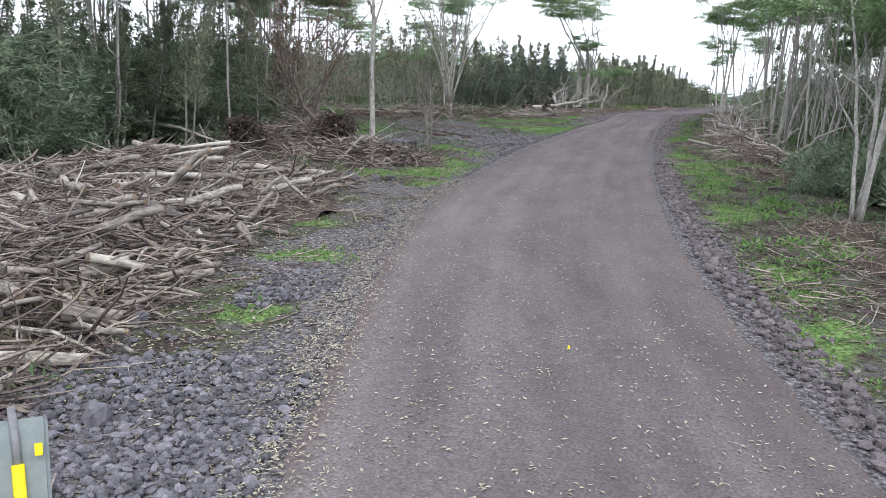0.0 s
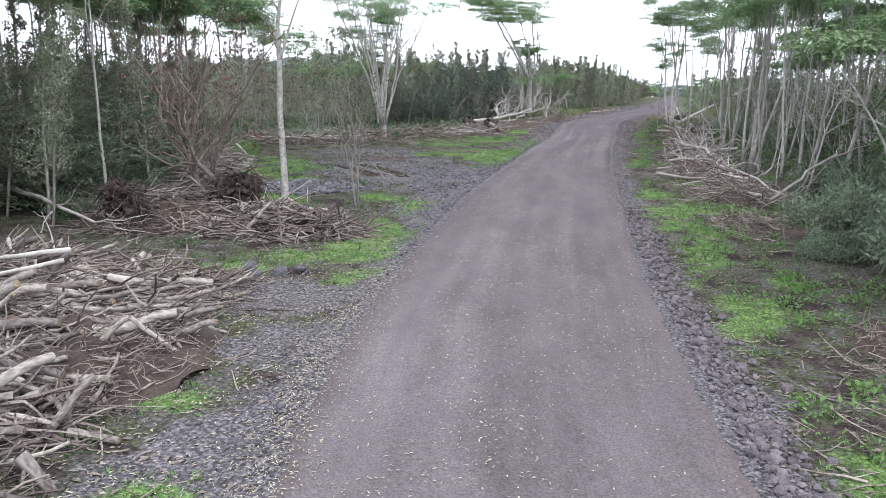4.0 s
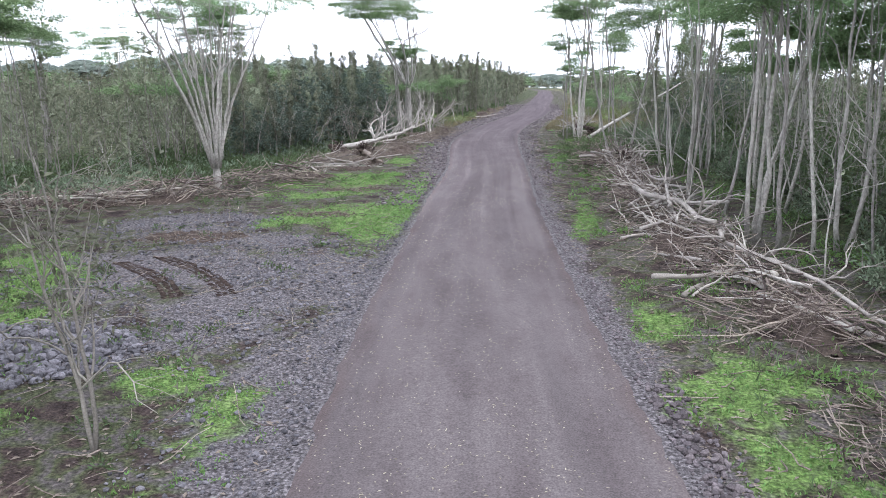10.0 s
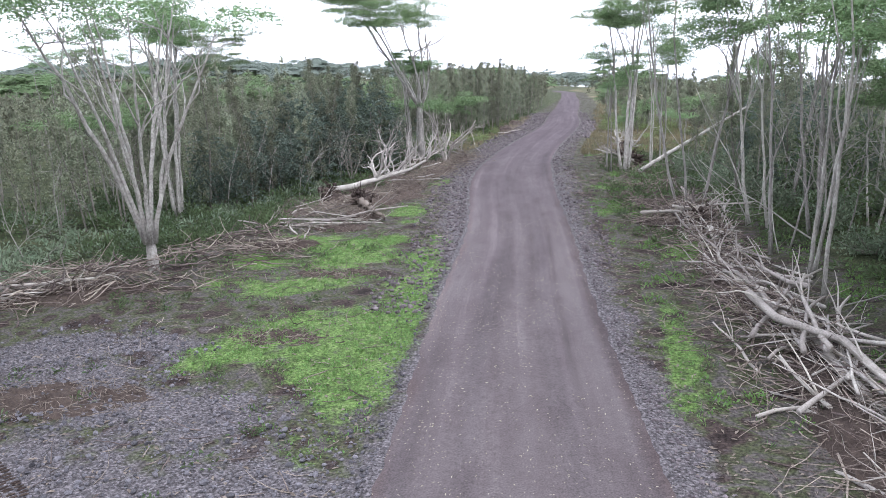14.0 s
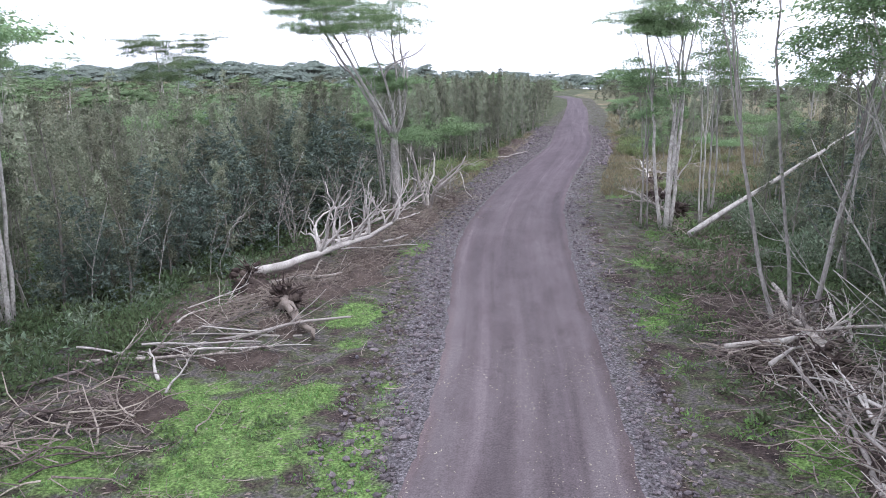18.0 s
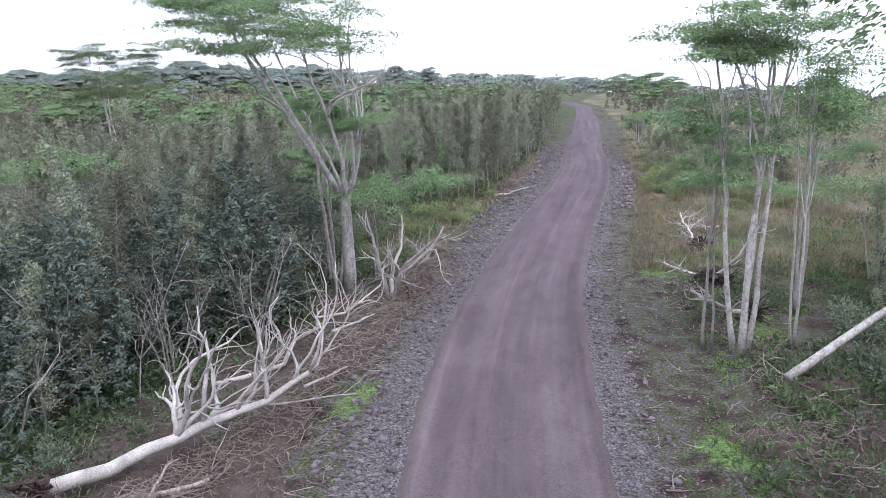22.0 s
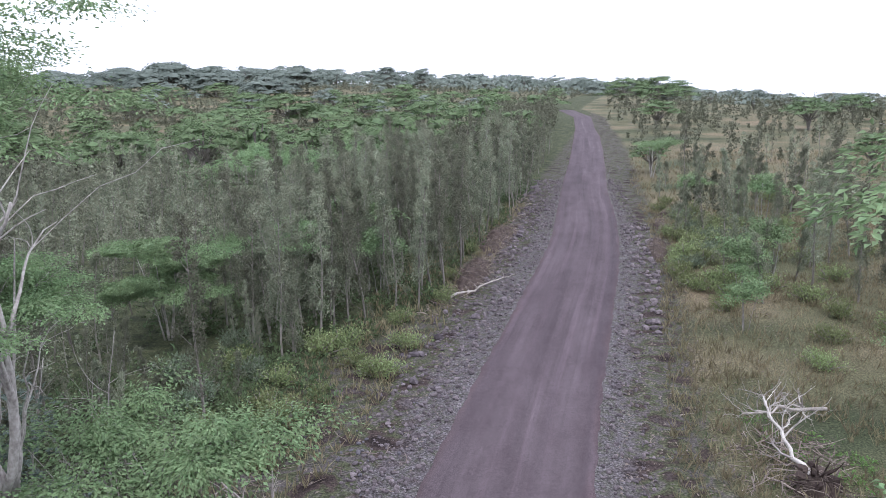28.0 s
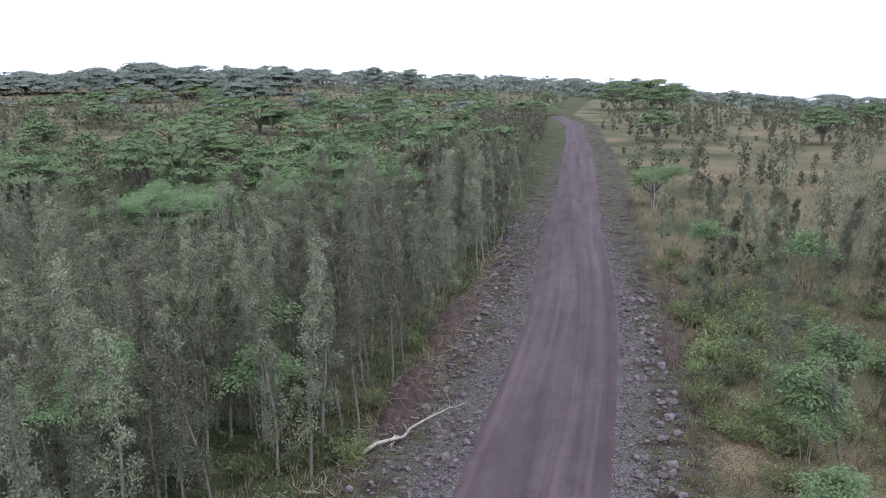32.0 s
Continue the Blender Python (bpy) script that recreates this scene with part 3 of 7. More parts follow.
    colour = mixed("MULTIPLY", between(ragged_.outputs[0], 2.35, 2.75), colour, rim.outputs[0])
    l.new(colour, bsdf.inputs["Base Color"])
    bp = n.new("ShaderNodeBump")
    bp.inputs["Strength"].default_value, bp.inputs["Distance"].default_value = 0.3, 0.012
    l.new(noise_at(tc.outputs["Object"], 45.0, 4), bp.inputs["Height"])
    l.new(bp.outputs[0], bsdf.inputs["Normal"])
    return mat


ry = steps([(-14, 120, 0.3), (120, 290, 1.0)])
ru = np.linspace(-1.06, 1.06, 33)
U, V = np.meshgrid(ru, ry)
la, ra = left_edge(V), right_edge(V)
jag = 0.09 * wave(U * 3, V, 2.7) * np.abs(U) ** 6 + 0.05 * wave(U, V, 9.0) * np.abs(U) ** 6
RX = (la + ra) / 2 + U * (ra - la) / 2 + jag
base = np.interp(V, ry, ground_z((left_edge(ry) + right_edge(ry)) / 2, ry))
RZ = ground_z((la + ra) / 2 + np.clip(U, -0.9, 0.9) * (ra - la) / 2, V) + 0.05 * (1 - U ** 2) - 0.22 * np.clip((np.abs(U) - 0.93) / 0.13, 0, 1) ** 1.5
RZ += 0.012 * wave(U * 4, V * 0.15, 2.0)
nr, nu = len(ry), len(ru)
idx = np.arange(nr * nu).reshape(nr, nu)
strip = Shape()
strip.add(np.stack([RX, V, RZ], -1), np.stack([idx[:-1, :-1], idx[:-1, 1:], idx[1:, 1:], idx[1:, :-1]], -1))
road = part("road", strip, road_material(), smooth=True)
tagged(road, "packed purple-brown cinder road with faint wheel tracks", "road", kind="structure")
uvs = road.data.uv_layers.new(name="UVMap")
corner = np.zeros(len(road.data.loops), int)
road.data.loops.foreach_get("vertex_index", corner)
uvs.data.foreach_set("uv", np.stack([U.ravel() * 2.3, V.ravel()], -1)[corner].ravel())
RNG = np.random.default_rng(7)


def road_z(x, y):
    c, h = (left_edge(y) + right_edge(y)) / 2, (right_edge(y) - left_edge(y)) / 2
    u = np.clip((x - c) / h, -1, 1)
    return ground_z(c + np.clip(u, -0.9, 0.9) * h, y) + 0.05 * (1 - u ** 2)


# ---- growing things ----
def bough(rng, start, way, length, radius, bend=0.25, lift=0.0, steps_=6, taper=0.35):
    """A wandering, tapering line of points with radii."""
    p, d = np.array(start, float), np.array(way, float)
    d /= np.linalg.norm(d)
    pts = [p.copy()]
    for _ in range(steps_):
        d = d + rng.normal(0, bend, 3) / steps_ ** 0.5 * 0.6 + np.array([0, 0, lift / steps_])
        d /= np.linalg.norm(d)
        p = p + d * length / steps_
        pts.append(p.copy())
    return np.array(pts), radius * np.linspace(1, taper, steps_ + 1)


def fork(rng, way, spread):
    """A direction turned away from way by about spread (radians)."""
    w = np.array(way) / np.linalg.norm(way)
    s = np.cross(w, rng.normal(0, 1, 3))
    s /= np.linalg.norm(s) + 1e-9
    return w * math.cos(spread) + s * math.sin(spread)


def spray(rng, shape, at, count, radius, length, width, flat=0.07, droop=0.12):
    """A shallow, feathery dome of leaves round a twig's end."""
    a = rng.uniform(0, 6.283, count)
    r = radius * np.sqrt(rng.uniform(0, 1, count))
    out = np.stack([np.cos(a), np.sin(a), np.zeros(count)], -1)
    lobe = 1 + 0.3 * np.sin(3 * a + at[0] * 9) + 0.2 * np.sin(7 * a + at[1] * 5)
    fall = 0.2 * radius * (r / radius) ** 2
    base = np.array(at) + out * (r * lobe)[:, None] + np.stack([np.zeros(count), np.zeros(count), rng.normal(0, flat + 0.03 * radius, count) - fall], -1)
    way = out + rng.normal(0, 0.5, (count, 3)) * np.array([1, 1, 0.45]) - np.array([0, 0, droop + 0.15])
    normal = np.array([0, 0, 1.0]) + 0.45 * out + rng.normal(0, 0.4, (count, 3))
    shape.leaves(base, way, normal, length * rng.uniform(0.7, 1.3, count), width * rng.uniform(0.7, 1.3, count))


def tuft(rng, shape, at, count, radius, length, width, squash=1.0):
    """A ball-like clump of leaves."""
    d = rng.normal(0, 1, (count, 3))
    d /= np.linalg.norm(d, axis=1)[:, None]
    base = np.array(at) + d * (radius * rng.uniform(0.2, 1, count) ** 0.6)[:, None] * np.array([1, 1, squash])
    way = d + rng.normal(0, 0.6, (count, 3)) + np.array([0, 0, 0.3])
    shape.leaves(base, way, rng.normal(0, 0.6, (count, 3)) + np.array([0, 0, 0.8]), length * rng.uniform(0.6, 1.3, count), width * rng.uniform(0.7, 1.2, count))


def clump(rng, shape, at, count, radius, length, width, squash=1.0):
    """A leafy clump whose leaves lie like a loose shell, facing outwards and up."""
    d = rng.normal(0, 1, (count, 3)) + np.array([0, 0, 0.25])
    d /= np.linalg.norm(d, axis=1)[:, None]
    base = np.array(at) + d * (radius * rng.uniform(0.3, 1.12, count))[:, None] * np.array([1, 1, squash])
    way = rng.normal(0, 0.8, (count, 3)) + np.array([0, 0, 0.25]) + 0.35 * d
    normal = d + rng.normal(0, 0.3, (count, 3)) + np.array([0, 0, 0.45])
    shape.leaves(base, way, normal, length * rng.uniform(0.6, 1.3, count), width * rng.uniform(0.7, 1.2, count))


def ohia_shapes(seed, height, clumps_, each, leaf, wide, sides=6):
    """Wood and crown of a slender upright tree: a tapering column of small leafy clumps."""
    rng = np.random.default_rng(seed)
    wood, crown = Shape(), Shape()
    pts, rad = bough(rng, (0, 0, -0.1), (rng.normal(0, 0.05), rng.normal(0, 0.05), 1), height, 0.05, 0.2, 0.3, 8, 0.2)
    wood.tube(pts, rad, sides, False)
    bare_foot = rng.uniform(0.06, 0.2)
    for k in range(clumps_):
        f = min(0.985, bare_foot + (1 - bare_foot) * ((k + rng.uniform()) / clumps_) ** 0.9)
        i = min(int(f * 8), 7)
        p = pts[i] + (pts[i + 1] - pts[i]) * (f * 8 - i)
        reach = wide * (1.15 - 0.75 * f) * rng.uniform(0.3, 1.15)
        a = k * 2.4 + rng.uniform(-0.6, 0.6)
        b, r = bough(rng, p, (math.cos(a), math.sin(a), rng.uniform(0.5, 1.6)), reach * 1.3, 0.017, 0.5, 0.6, 4, 0.3)
        if sides > 3:
            wood.tube(b, r, 3, False)
        size = wide * rng.uniform(0.24, 0.44) * (1.2 - 0.5 * f)
        clump(rng, crown, b[-1], max(4, int(each * rng.uniform(0.6, 1.4))), size, leaf, leaf * 0.6, rng.uniform(1.1, 1.7))
    clump(rng, crown, pts[-1], max(4, each // 2), wide * 0.22, leaf, leaf * 0.6, 2.0)
    return wood, crown


def ohia(seed, height=5.5, tufts=22, wide=0.62):
    """A slender upright tree with small grey-green leaves."""
    wood, crown = ohia_shapes(seed, height, tufts + 4, 120, 0.078, wide * 1.35)
    thing = new("ohia_tree")
    part("trunk", wood, M_GREYSTEM, thing, smooth=True)
    part("crown", crown, M_OHIA, thing)
    return tagged(thing, "slender upright tree with small grey-green leaves", "tree", "roadside forest")


def strewn(shapes, places):
    """Many copies of given shapes, joined: each place is x, y, turn, size."""
    out = Shape()
    for x, y, turn, size in places:
        src = shapes[int(abs(x * 7.3 + y * 3.1)) % len(shapes)]
        v = np.vstack(src.v) * size
        c, s_ = math.cos(turn), math.sin(turn)
        v = np.stack([v[:, 0] * c - v[:, 1] * s_ + x, v[:, 0] * s_ + v[:, 1] * c + y, v[:, 2] + gz(x, y)], -1)
        out.add(v, np.vstack(src.q) if src.q else None, np.vstack(src.t) if src.t else None)
    return out


def swing(rng, start, way, end, at_end, steps_=7, wander=0.03):
    """A smooth curve from start, leaving along way, to end, arriving along at_end."""
    p0, p3 = np.array(start, float), np.array(end, float)
    L = np.linalg.norm(p3 - p0)
    w, e = np.array(way, float), np.array(at_end, float)
    p1, p2 = p0 + w / np.linalg.norm(w) * L * 0.38, p3 - e / np.linalg.norm(e) * L * 0.3
    t = np.linspace(0, 1, steps_ + 1)[:, None]
    pts = (1 - t) ** 3 * p0 + 3 * t * (1 - t) ** 2 * p1 + 3 * t * t * (1 - t) * p2 + t ** 3 * p3
    pts[1:-1] += rng.normal(0, wander * L / steps_ ** 0.5, (steps_ - 1, 3))
    return pts


def albizia(seed, height=10.0, stems=1, split=0.45, radius=0.13, spread=0.35, sprays=24, leaf_mat=None, low=0.62, name="albizia_tree", label="", density=46, wide=1.0, fan=0.35, crown=None, bare_limbs=(), bark=None, bole=0.0, leaf=0.125):
    """A tall pale-barked tree whose limbs carry flat, feathery layers of leaves.
    crown: the crown's middle beside the foot, and its radius."""
    rng = np.random.default_rng(seed)
    thing = new(name)
    wood, leafage = Shape(), Shape()
    ox, oy, rx = crown or (0.0, 0.0, height * (0.09 + 0.3 * spread + 0.06 * fan))
    tips = []
    up = np.array([0.0, 0.0, 1.0])

    def along_curve(pts, rad, f):
        k = f * (len(pts) - 1)
        i = min(int(k), len(pts) - 2)
        return pts[i] + (pts[i + 1] - pts[i]) * (k - i), pts[i + 1] - pts[i], rad[i] + (rad[i + 1] - rad[i]) * (k - i)

    for s in range(stems):
        a = 6.283 * s / stems + rng.uniform(-0.5, 0.5)
        out = np.array([math.cos(a), math.sin(a), 0.0])
        r = radius * (1 if stems == 1 else rng.uniform(0.5, 0.85))
        gather = min(1.0, spread / 0.15)
        foot = out * (0.0 if stems == 1 else rng.uniform(0.06, 0.2) * (0.5 + 0.5 * gather)) - up * 0.15
        u = rng.uniform(0.0, 0.35) if stems == 1 else rng.uniform(0.3, 0.75)
        top = np.array([ox, oy, 0]) + out * rx * u + up * height * rng.uniform(0.84, 1.0)
        foot = foot + up * max(bole - 0.3, 0.0)
        trunk_ = swing(rng, foot, up + out * (0.0 if stems == 1 else rng.uniform(0.03, 0.25) * gather * (2.6 if bole > 2 else 1.0)), top, up + out * rng.uniform(0.1, 0.6), 12, 0.011)
        t = np.linspace(0, 1, 13)
        rad = r * (1 - 0.82 * t ** 1.25)
        rad[0] *= 1.45 if not bole else 1.05
        rad[1] *= 1.08
        wood.tube(trunk_, rad, 8)
        tips.append(trunk_[-1])
        for b in range(int(rng.integers(5, 8)) if stems < 4 else int(rng.integers(3, 6))):
            f = rng.uniform(min(split, 0.8) * 0.85, 0.93)
            p, d, rr = along_curve(trunk_, rad, f)
            d = d / np.linalg.norm(d)
            ang = a + rng.normal(0, 1.0) if stems > 1 else rng.uniform(0, 6.283)
            q = rng.uniform(0.4, 1.0)
            side = np.array([math.cos(ang), math.sin(ang), 0.0])
            end = np.array([ox, oy, 0]) + side * rx * q + up * (height * (low + (1 - low) * rng.uniform(0.05, 1.0) * (1 - 0.55 * q * q)))
            if end[2] < p[2] + 0.25:
                end[2] = p[2] + rng.uniform(0.25, 0.8)
            limb = swing(rng, p, d + side * fan, end, side + up * rng.uniform(0.1, 0.7), 8, 0.03)
            lr = rr * rng.uniform(0.5, 0.72) * (1 - 0.8 * np.linspace(0, 1, 9))
            wood.tube(limb, lr, 6, False)
            tips += [limb[-1], limb[-2]]
            for c in range(int(rng.integers(3, 6))):
                p2, d2, r2 = along_curve(limb, lr, rng.uniform(0.4, 0.97))
                reach = rx * rng.uniform(0.15, 0.42)
                to = rng.uniform(0, 6.283)
                side2 = np.array([math.cos(to), math.sin(to), 0.0]) + side * 0.5
                end2 = p2 + side2 * reach + up * reach * rng.uniform(0.1, 0.9)
                twig = swing(rng, p2, d2 / np.linalg.norm(d2) + side2 * 0.6, end2, side2 + up * 0.2, 5, 0.08)
                wood.tube(twig, r2 * 0.62 * (1 - 0.7 * np.linspace(0, 1, 6)), 4, False)
                tips += [twig[-1], twig[3]]
    if bole:
        wood.tube([(0, 0, -0.15), (0.03, 0, bole * 0.3), (0, 0.04, bole * 0.65), (0, 0, bole - 0.15), (0, 0, bole + 0.2)], [radius * 2.3, radius * 1.8, radius * 1.6, radius * 1.5, radius * 0.6], 10)
    for end in bare_limbs:
        p, d, rr = along_curve(trunk_, rad, 0.4)
        limb = swing(rng, p, d, end, up, 9, 0.035)
        lr = rr * 0.85 * (1 - 0.7 * np.linspace(0, 1, 10))
        wood.tube(limb, lr, 7)
        for c in range(6):
            p2, d2, r2 = along_curve(limb, lr, rng.uniform(0.4, 0.95))
            tw, tr = bough(rng, p2, fork(rng, d2, rng.uniform(0.4, 0.9)) + up * 0.3, height * rng.uniform(0.08, 0.2), r2 * 0.6, 0.5, 0.3, 6, 0.25)
            wood.tube(tw, tr, 5, False)
    tips = [t for t in tips if t[2] > height * low * 0.94]
    rng.shuffle(tips)
    tips = sorted(tips[:int(sprays * stems * 1.3)], key=lambda t: -t[2])[:sprays * stems]
    for t in tips:
        k = wide * rng.uniform(0.55, 1.25)
        spray(rng, leafage, t + rng.normal(0, 0.15, 3) * np.array([1, 1, 0.4]), int(density * 6.0 * rng.uniform(0.6, 1.4)), k, leaf, leaf * 0.5, 0.05)
        if rng.uniform() < 0.25:
            spray(rng, leafage, t + rng.normal(0, 0.45, 3) * np.array([1, 1, 0.5]) * wide, int(density * 2.6), k * 0.7, leaf, leaf * 0.5)
    part("trunk", wood, bark or M_TRUNK, thing, "pale grey bark", smooth=True)
    if leafage.n:
        part("crown", leafage, leaf_mat or M_ALBIZIA, thing)
    return tagged(thing, label or "tall pale-barked tree with flat feathery green crown", "tree", "pale-barked trees")


def whorl(rng, shape, at, count, length, width):
    """Long leaves that spread and droop round a twig's end."""
    a = rng.uniform(0, 6.283) + np.arange(count) * 2.4
    way = np.stack([np.cos(a), np.sin(a), rng.normal(0.1, 0.35, count)], -1)
    shape.leaves(np.repeat(np.array(at)[None], count, 0), way, rng.normal(0, 0.25, (count, 3)) + np.array([0, 0, 1]), length * rng.uniform(0.6, 1.2, count), width)


def bush(seed, size=1.5, tall=0.9, count=1100, mat=None, length=0.16, width=0.07, label="round leafy green bush", name="bush", whorls=0):
    rng = np.random.default_rng(seed)
    thing = new(name)
    wood, crown = Shape(), Shape()
    for k in range(whorls):
        d = rng.normal(0, 1, 3)
        d[2] = abs(d[2]) * 1.1 - 0.15
        d /= np.linalg.norm(d)
        lump = 0.85 + 0.22 * math.sin(5 * d[0] + 3 * d[1]) + 0.15 * math.sin(9 * d[2] + 4 * d[0])
        c = d * size * lump * rng.uniform(0.72, 1.08) * np.array([1, 1, tall]) + np.array([0, 0, 0.25 * size])
        if c[2] > 0.05:
            whorl(rng, crown, c, int(rng.integers(9, 15)), length, width)
    for k in range(14):
        a = rng.uniform(0, 6.283)
        p, r = bough(rng, (0, 0, -0.05), (math.cos(a), math.sin(a), rng.uniform(0.4, 2.0)), size * rng.uniform(0.6, 1.1), 0.03, 0.4, 0.2, 4, 0.3)
        p[:, 2] = np.abs(p[:, 2]) * tall
        wood.tube(p, r, 4, False)
        for e in (p[-1], p[-2], p[2]):
            tuft(rng, crown, e, count // 42, size * rng.uniform(0.2, 0.34), length, width, 0.8)
    part("stem_tangle", wood, M_GREYSTEM, thing)
    part("foliage", crown, mat or M_DARKLEAF, thing)
    return tagged(thing, label, "bush", "bushes")


def bare(seed, height=4.0, stems=2, radius=0.07, spread=0.6, mat=None, name="dead_tree", label="bleached dead tree with bare twisted branches", twigs=5, leafy=0, leaf_mat=None):
    """A leafless tree; each main stem and limb is a part."""
    rng = np.random.default_rng(seed)
    thing = new(name)
    green = Shape()
    for s in range(stems):
        trunk_ = Shape()
        a = 6.283 * s / stems + rng.uniform(-0.5, 0.5)
        way = (math.cos(a) * spread, math.sin(a) * spread, 1)
        p, r = bough(rng, (0, 0, -0.1), way, height * rng.uniform(0.7, 1.0), radius, 0.9 if mat is None else 0.45, 0.3, 8, 0.25)
        trunk_.tube(p, r, 7)
        part("stem", trunk_, mat or M_DEAD, thing, smooth=True)
        for k in range(twigs):
            limb_ = Shape()
            i = rng.integers(2, 8)
            p2, r2 = bough(rng, p[i], fork(rng, p[i] - p[i - 1], rng.uniform(0.4, 1.1)), height * rng.uniform(0.15, 0.4), r[i] * 0.65, 1.2, 0.35, 6, 0.25)
            limb_.tube(p2, r2, 5, False)
            for m in range(3):
                j = rng.integers(2, 6)
                p3, r3 = bough(rng, p2[j], fork(rng, p2[j] - p2[j - 1], rng.uniform(0.4, 1.1)), height * rng.uniform(0.08, 0.2), r2[j] * 0.6, 0.7, 0.3, 4, 0.3)
                limb_.tube(p3, r3, 4, False)
                if leafy:
                    tuft(rng, green, p3[-1], leafy, 0.28, 0.14, 0.06)
            part("branch", limb_, mat or M_DEAD, thing, smooth=True)
    if leafy:
        part("foliage", green, leaf_mat or M_OHIA, thing)
    return tagged(thing, label, "tree")


def fallen(seed, start, end, radius=0.13, limbs=12, limb=1.4, mat=None, label="bleached fallen tree with broken branches", roots=True, sag=0.0, up=0.5, first_limb=3, bend=0.06, power=1.6):
    """A tree that lies on the ground from its root plate at start to its top at end."""
    rng = np.random.default_rng(seed)
    a, b = np.array(start, float), np.array(end, float)
    thing = new("fallen_tree")
    thing.location = Vector((a[0], a[1], gz(a[0], a[1])))
    z0 = gz(a[0], a[1])
    t = np.linspace(0, 1, 10)
    line = a + (b - a) * t[:, None] + rng.normal(0, bend, (10, 3)) * np.array([1, 1, 0.4])
    line[:, 2] = ground_z(line[:, 0], line[:, 1]) + a[2] + (b[2] - a[2]) * t ** power - sag * np.sin(t * math.pi)
    line -= np.array([a[0], a[1], z0])
    wood = Shape()
    rad = radius * np.linspace(1.1, 0.35, 10)
    wood.tube(line, rad, 8)
    part("trunk", wood, mat or M_DEAD, thing, smooth=True)
    along_ = (b - a) / np.linalg.norm(b - a)
    for k in range(limbs):
        arm = Shape()
        i = rng.integers(first_limb, 10)
        w = fork(rng, along_, rng.uniform(0.3, 0.8))
        w[2] = abs(w[2]) * up + 0.05
        p, r = bough(rng, line[i], w, limb * rng.uniform(0.5, 1.3), rad[i] * 0.6, 1.25, 0.3 * up, 8, 0.2)
        arm.tube(p, r, 6)
        for m in range(4):
            j = rng.integers(2, 8)
            p2, r2 = bough(rng, p[j], fork(rng, p[j] - p[j - 1], rng.uniform(0.4, 1.0)), limb * rng.uniform(0.2, 0.55), r[j] * 0.65, 1.2, 0.2, 5, 0.3)
            arm.tube(p2, r2, 4, False)
        part("branch", arm, mat or M_DEAD, thing, smooth=True)
    if roots:
        rr = Shape()
        for k in range(46):
            w = fork(rng, -along_, rng.uniform(0.6, 1.6))
            p, r = bough(rng, line[0] - along_ * 0.05, w, rng.uniform(0.35, 1.0), 0.045, 1.0, -0.3, 6, 0.15)
            p[:, 2] = np.maximum(p[:, 2], -0.15)
            rr.tube(p, r, 5, False)
        rr.rocks(rng, line[0] - along_ * 0.1 + rng.normal(0, 0.22, (30, 3)), rng.uniform(0.12, 0.38, 30))
        part("root_plate", rr, M_ROOT, thing, "dark earthy root plate")
    return tagged(thing, label, "fallen tree", "cleared trees")


# ---- forest ----
def scatter(rng, count, box, keep, gap=0.0):
    """Random places in a box (x0, y0, x1, y1) that keep() allows, at least gap apart."""
    out = []
    for _ in range(count * 12):
        x, y = rng.uniform(box[0], box[2]), rng.uniform(box[1], box[3])
        if keep(x, y) and all((x - a) ** 2 + (y - b) ** 2 > gap * gap for a, b in out):
            out.append((x, y))
            if len(out) == count:
                break
    return out


def forest_left(y):
    return float(np.interp(y, [0, 30, 42, 54, 60, 64, 70, 80, 100, 106, 150, 200], [-19, -24, -33, -33, -28, -24.8, -23.5, -22.8, -23.2, -19.6, -19.2, -21.5]))


def ohia_ground(x, y):
    """Where the slender trees stand; past it umbrella trees take over."""
    return y < 129 + np.clip((x + 34) * 1.6, 0, 16) + np.clip((-42 - x) * 1.1, 0, 42) + 5 * wave(x, y, 0.09, 1.0)


def forest_right(y):
    return float(np.interp(y, [0, 20, 30, 45, 60, 70, 85, 100, 108, 140, 200], [5, 3.5, 2.5, 1.0, -1.2, -4.0, -3.6, 0, -8.6, -9.0, -9.5]))


rng = np.random.default_rng(11)
KINDS = [ohia(100 + k, h, n, w) for k, (h, n, w) in enumerate(((5.4, 22, 0.46), (6.2, 24, 0.5), (4.6, 20, 0.44), (5.8, 22, 0.54), (3.6, 16, 0.4), (6.6, 24, 0.46), (2.4, 12, 0.34)))]
spots = scatter(rng, 150, (-34, 50, -19, 104), lambda x, y: forest_left(y) - 9 < x < forest_left(y) and not (-27.5 < x < -22.6 and 93.5 < y < 99.0) and math.hypot(x + 28.6, y - 101.0) > 2.0 and not (abs(0.9 * (x + 28.6) + 1.0 * (y - 101.0)) < 2.1 and y < 101.0), 1.15)
spots += scatter(rng, 185, (-32, 99, -19, 148), lambda x, y: forest_left(y) - 9 < x < forest_left(y) and ohia_ground(x, y) and not (-27.5 < x < -22.6 and 93.5 < y < 99.0) and math.hypot(x + 28.6, y - 101.0) > 2.0 and not (abs(0.9 * (x + 28.6) + 1.0 * (y - 101.0)) < 2.1 and y < 101.0), 0.85)
spots += scatter(rng, 70, (-9, 107, 4, 146), lambda x, y: x > forest_right(y) and wave(x, y, 0.4, 1.0) > -0.2, 1.0)
spots += scatter(rng, 14, (2, 28, 14, 100), lambda x, y: x > forest_right(y) + 2.5, 1.6)
spots += scatter(rng, 46, (-4.2, 66, 9, 90), lambda x, y: x > np.interp(y, [66, 72, 78, 90], [-1.8, -2.6, -3.4, -2.0]), 1.0)
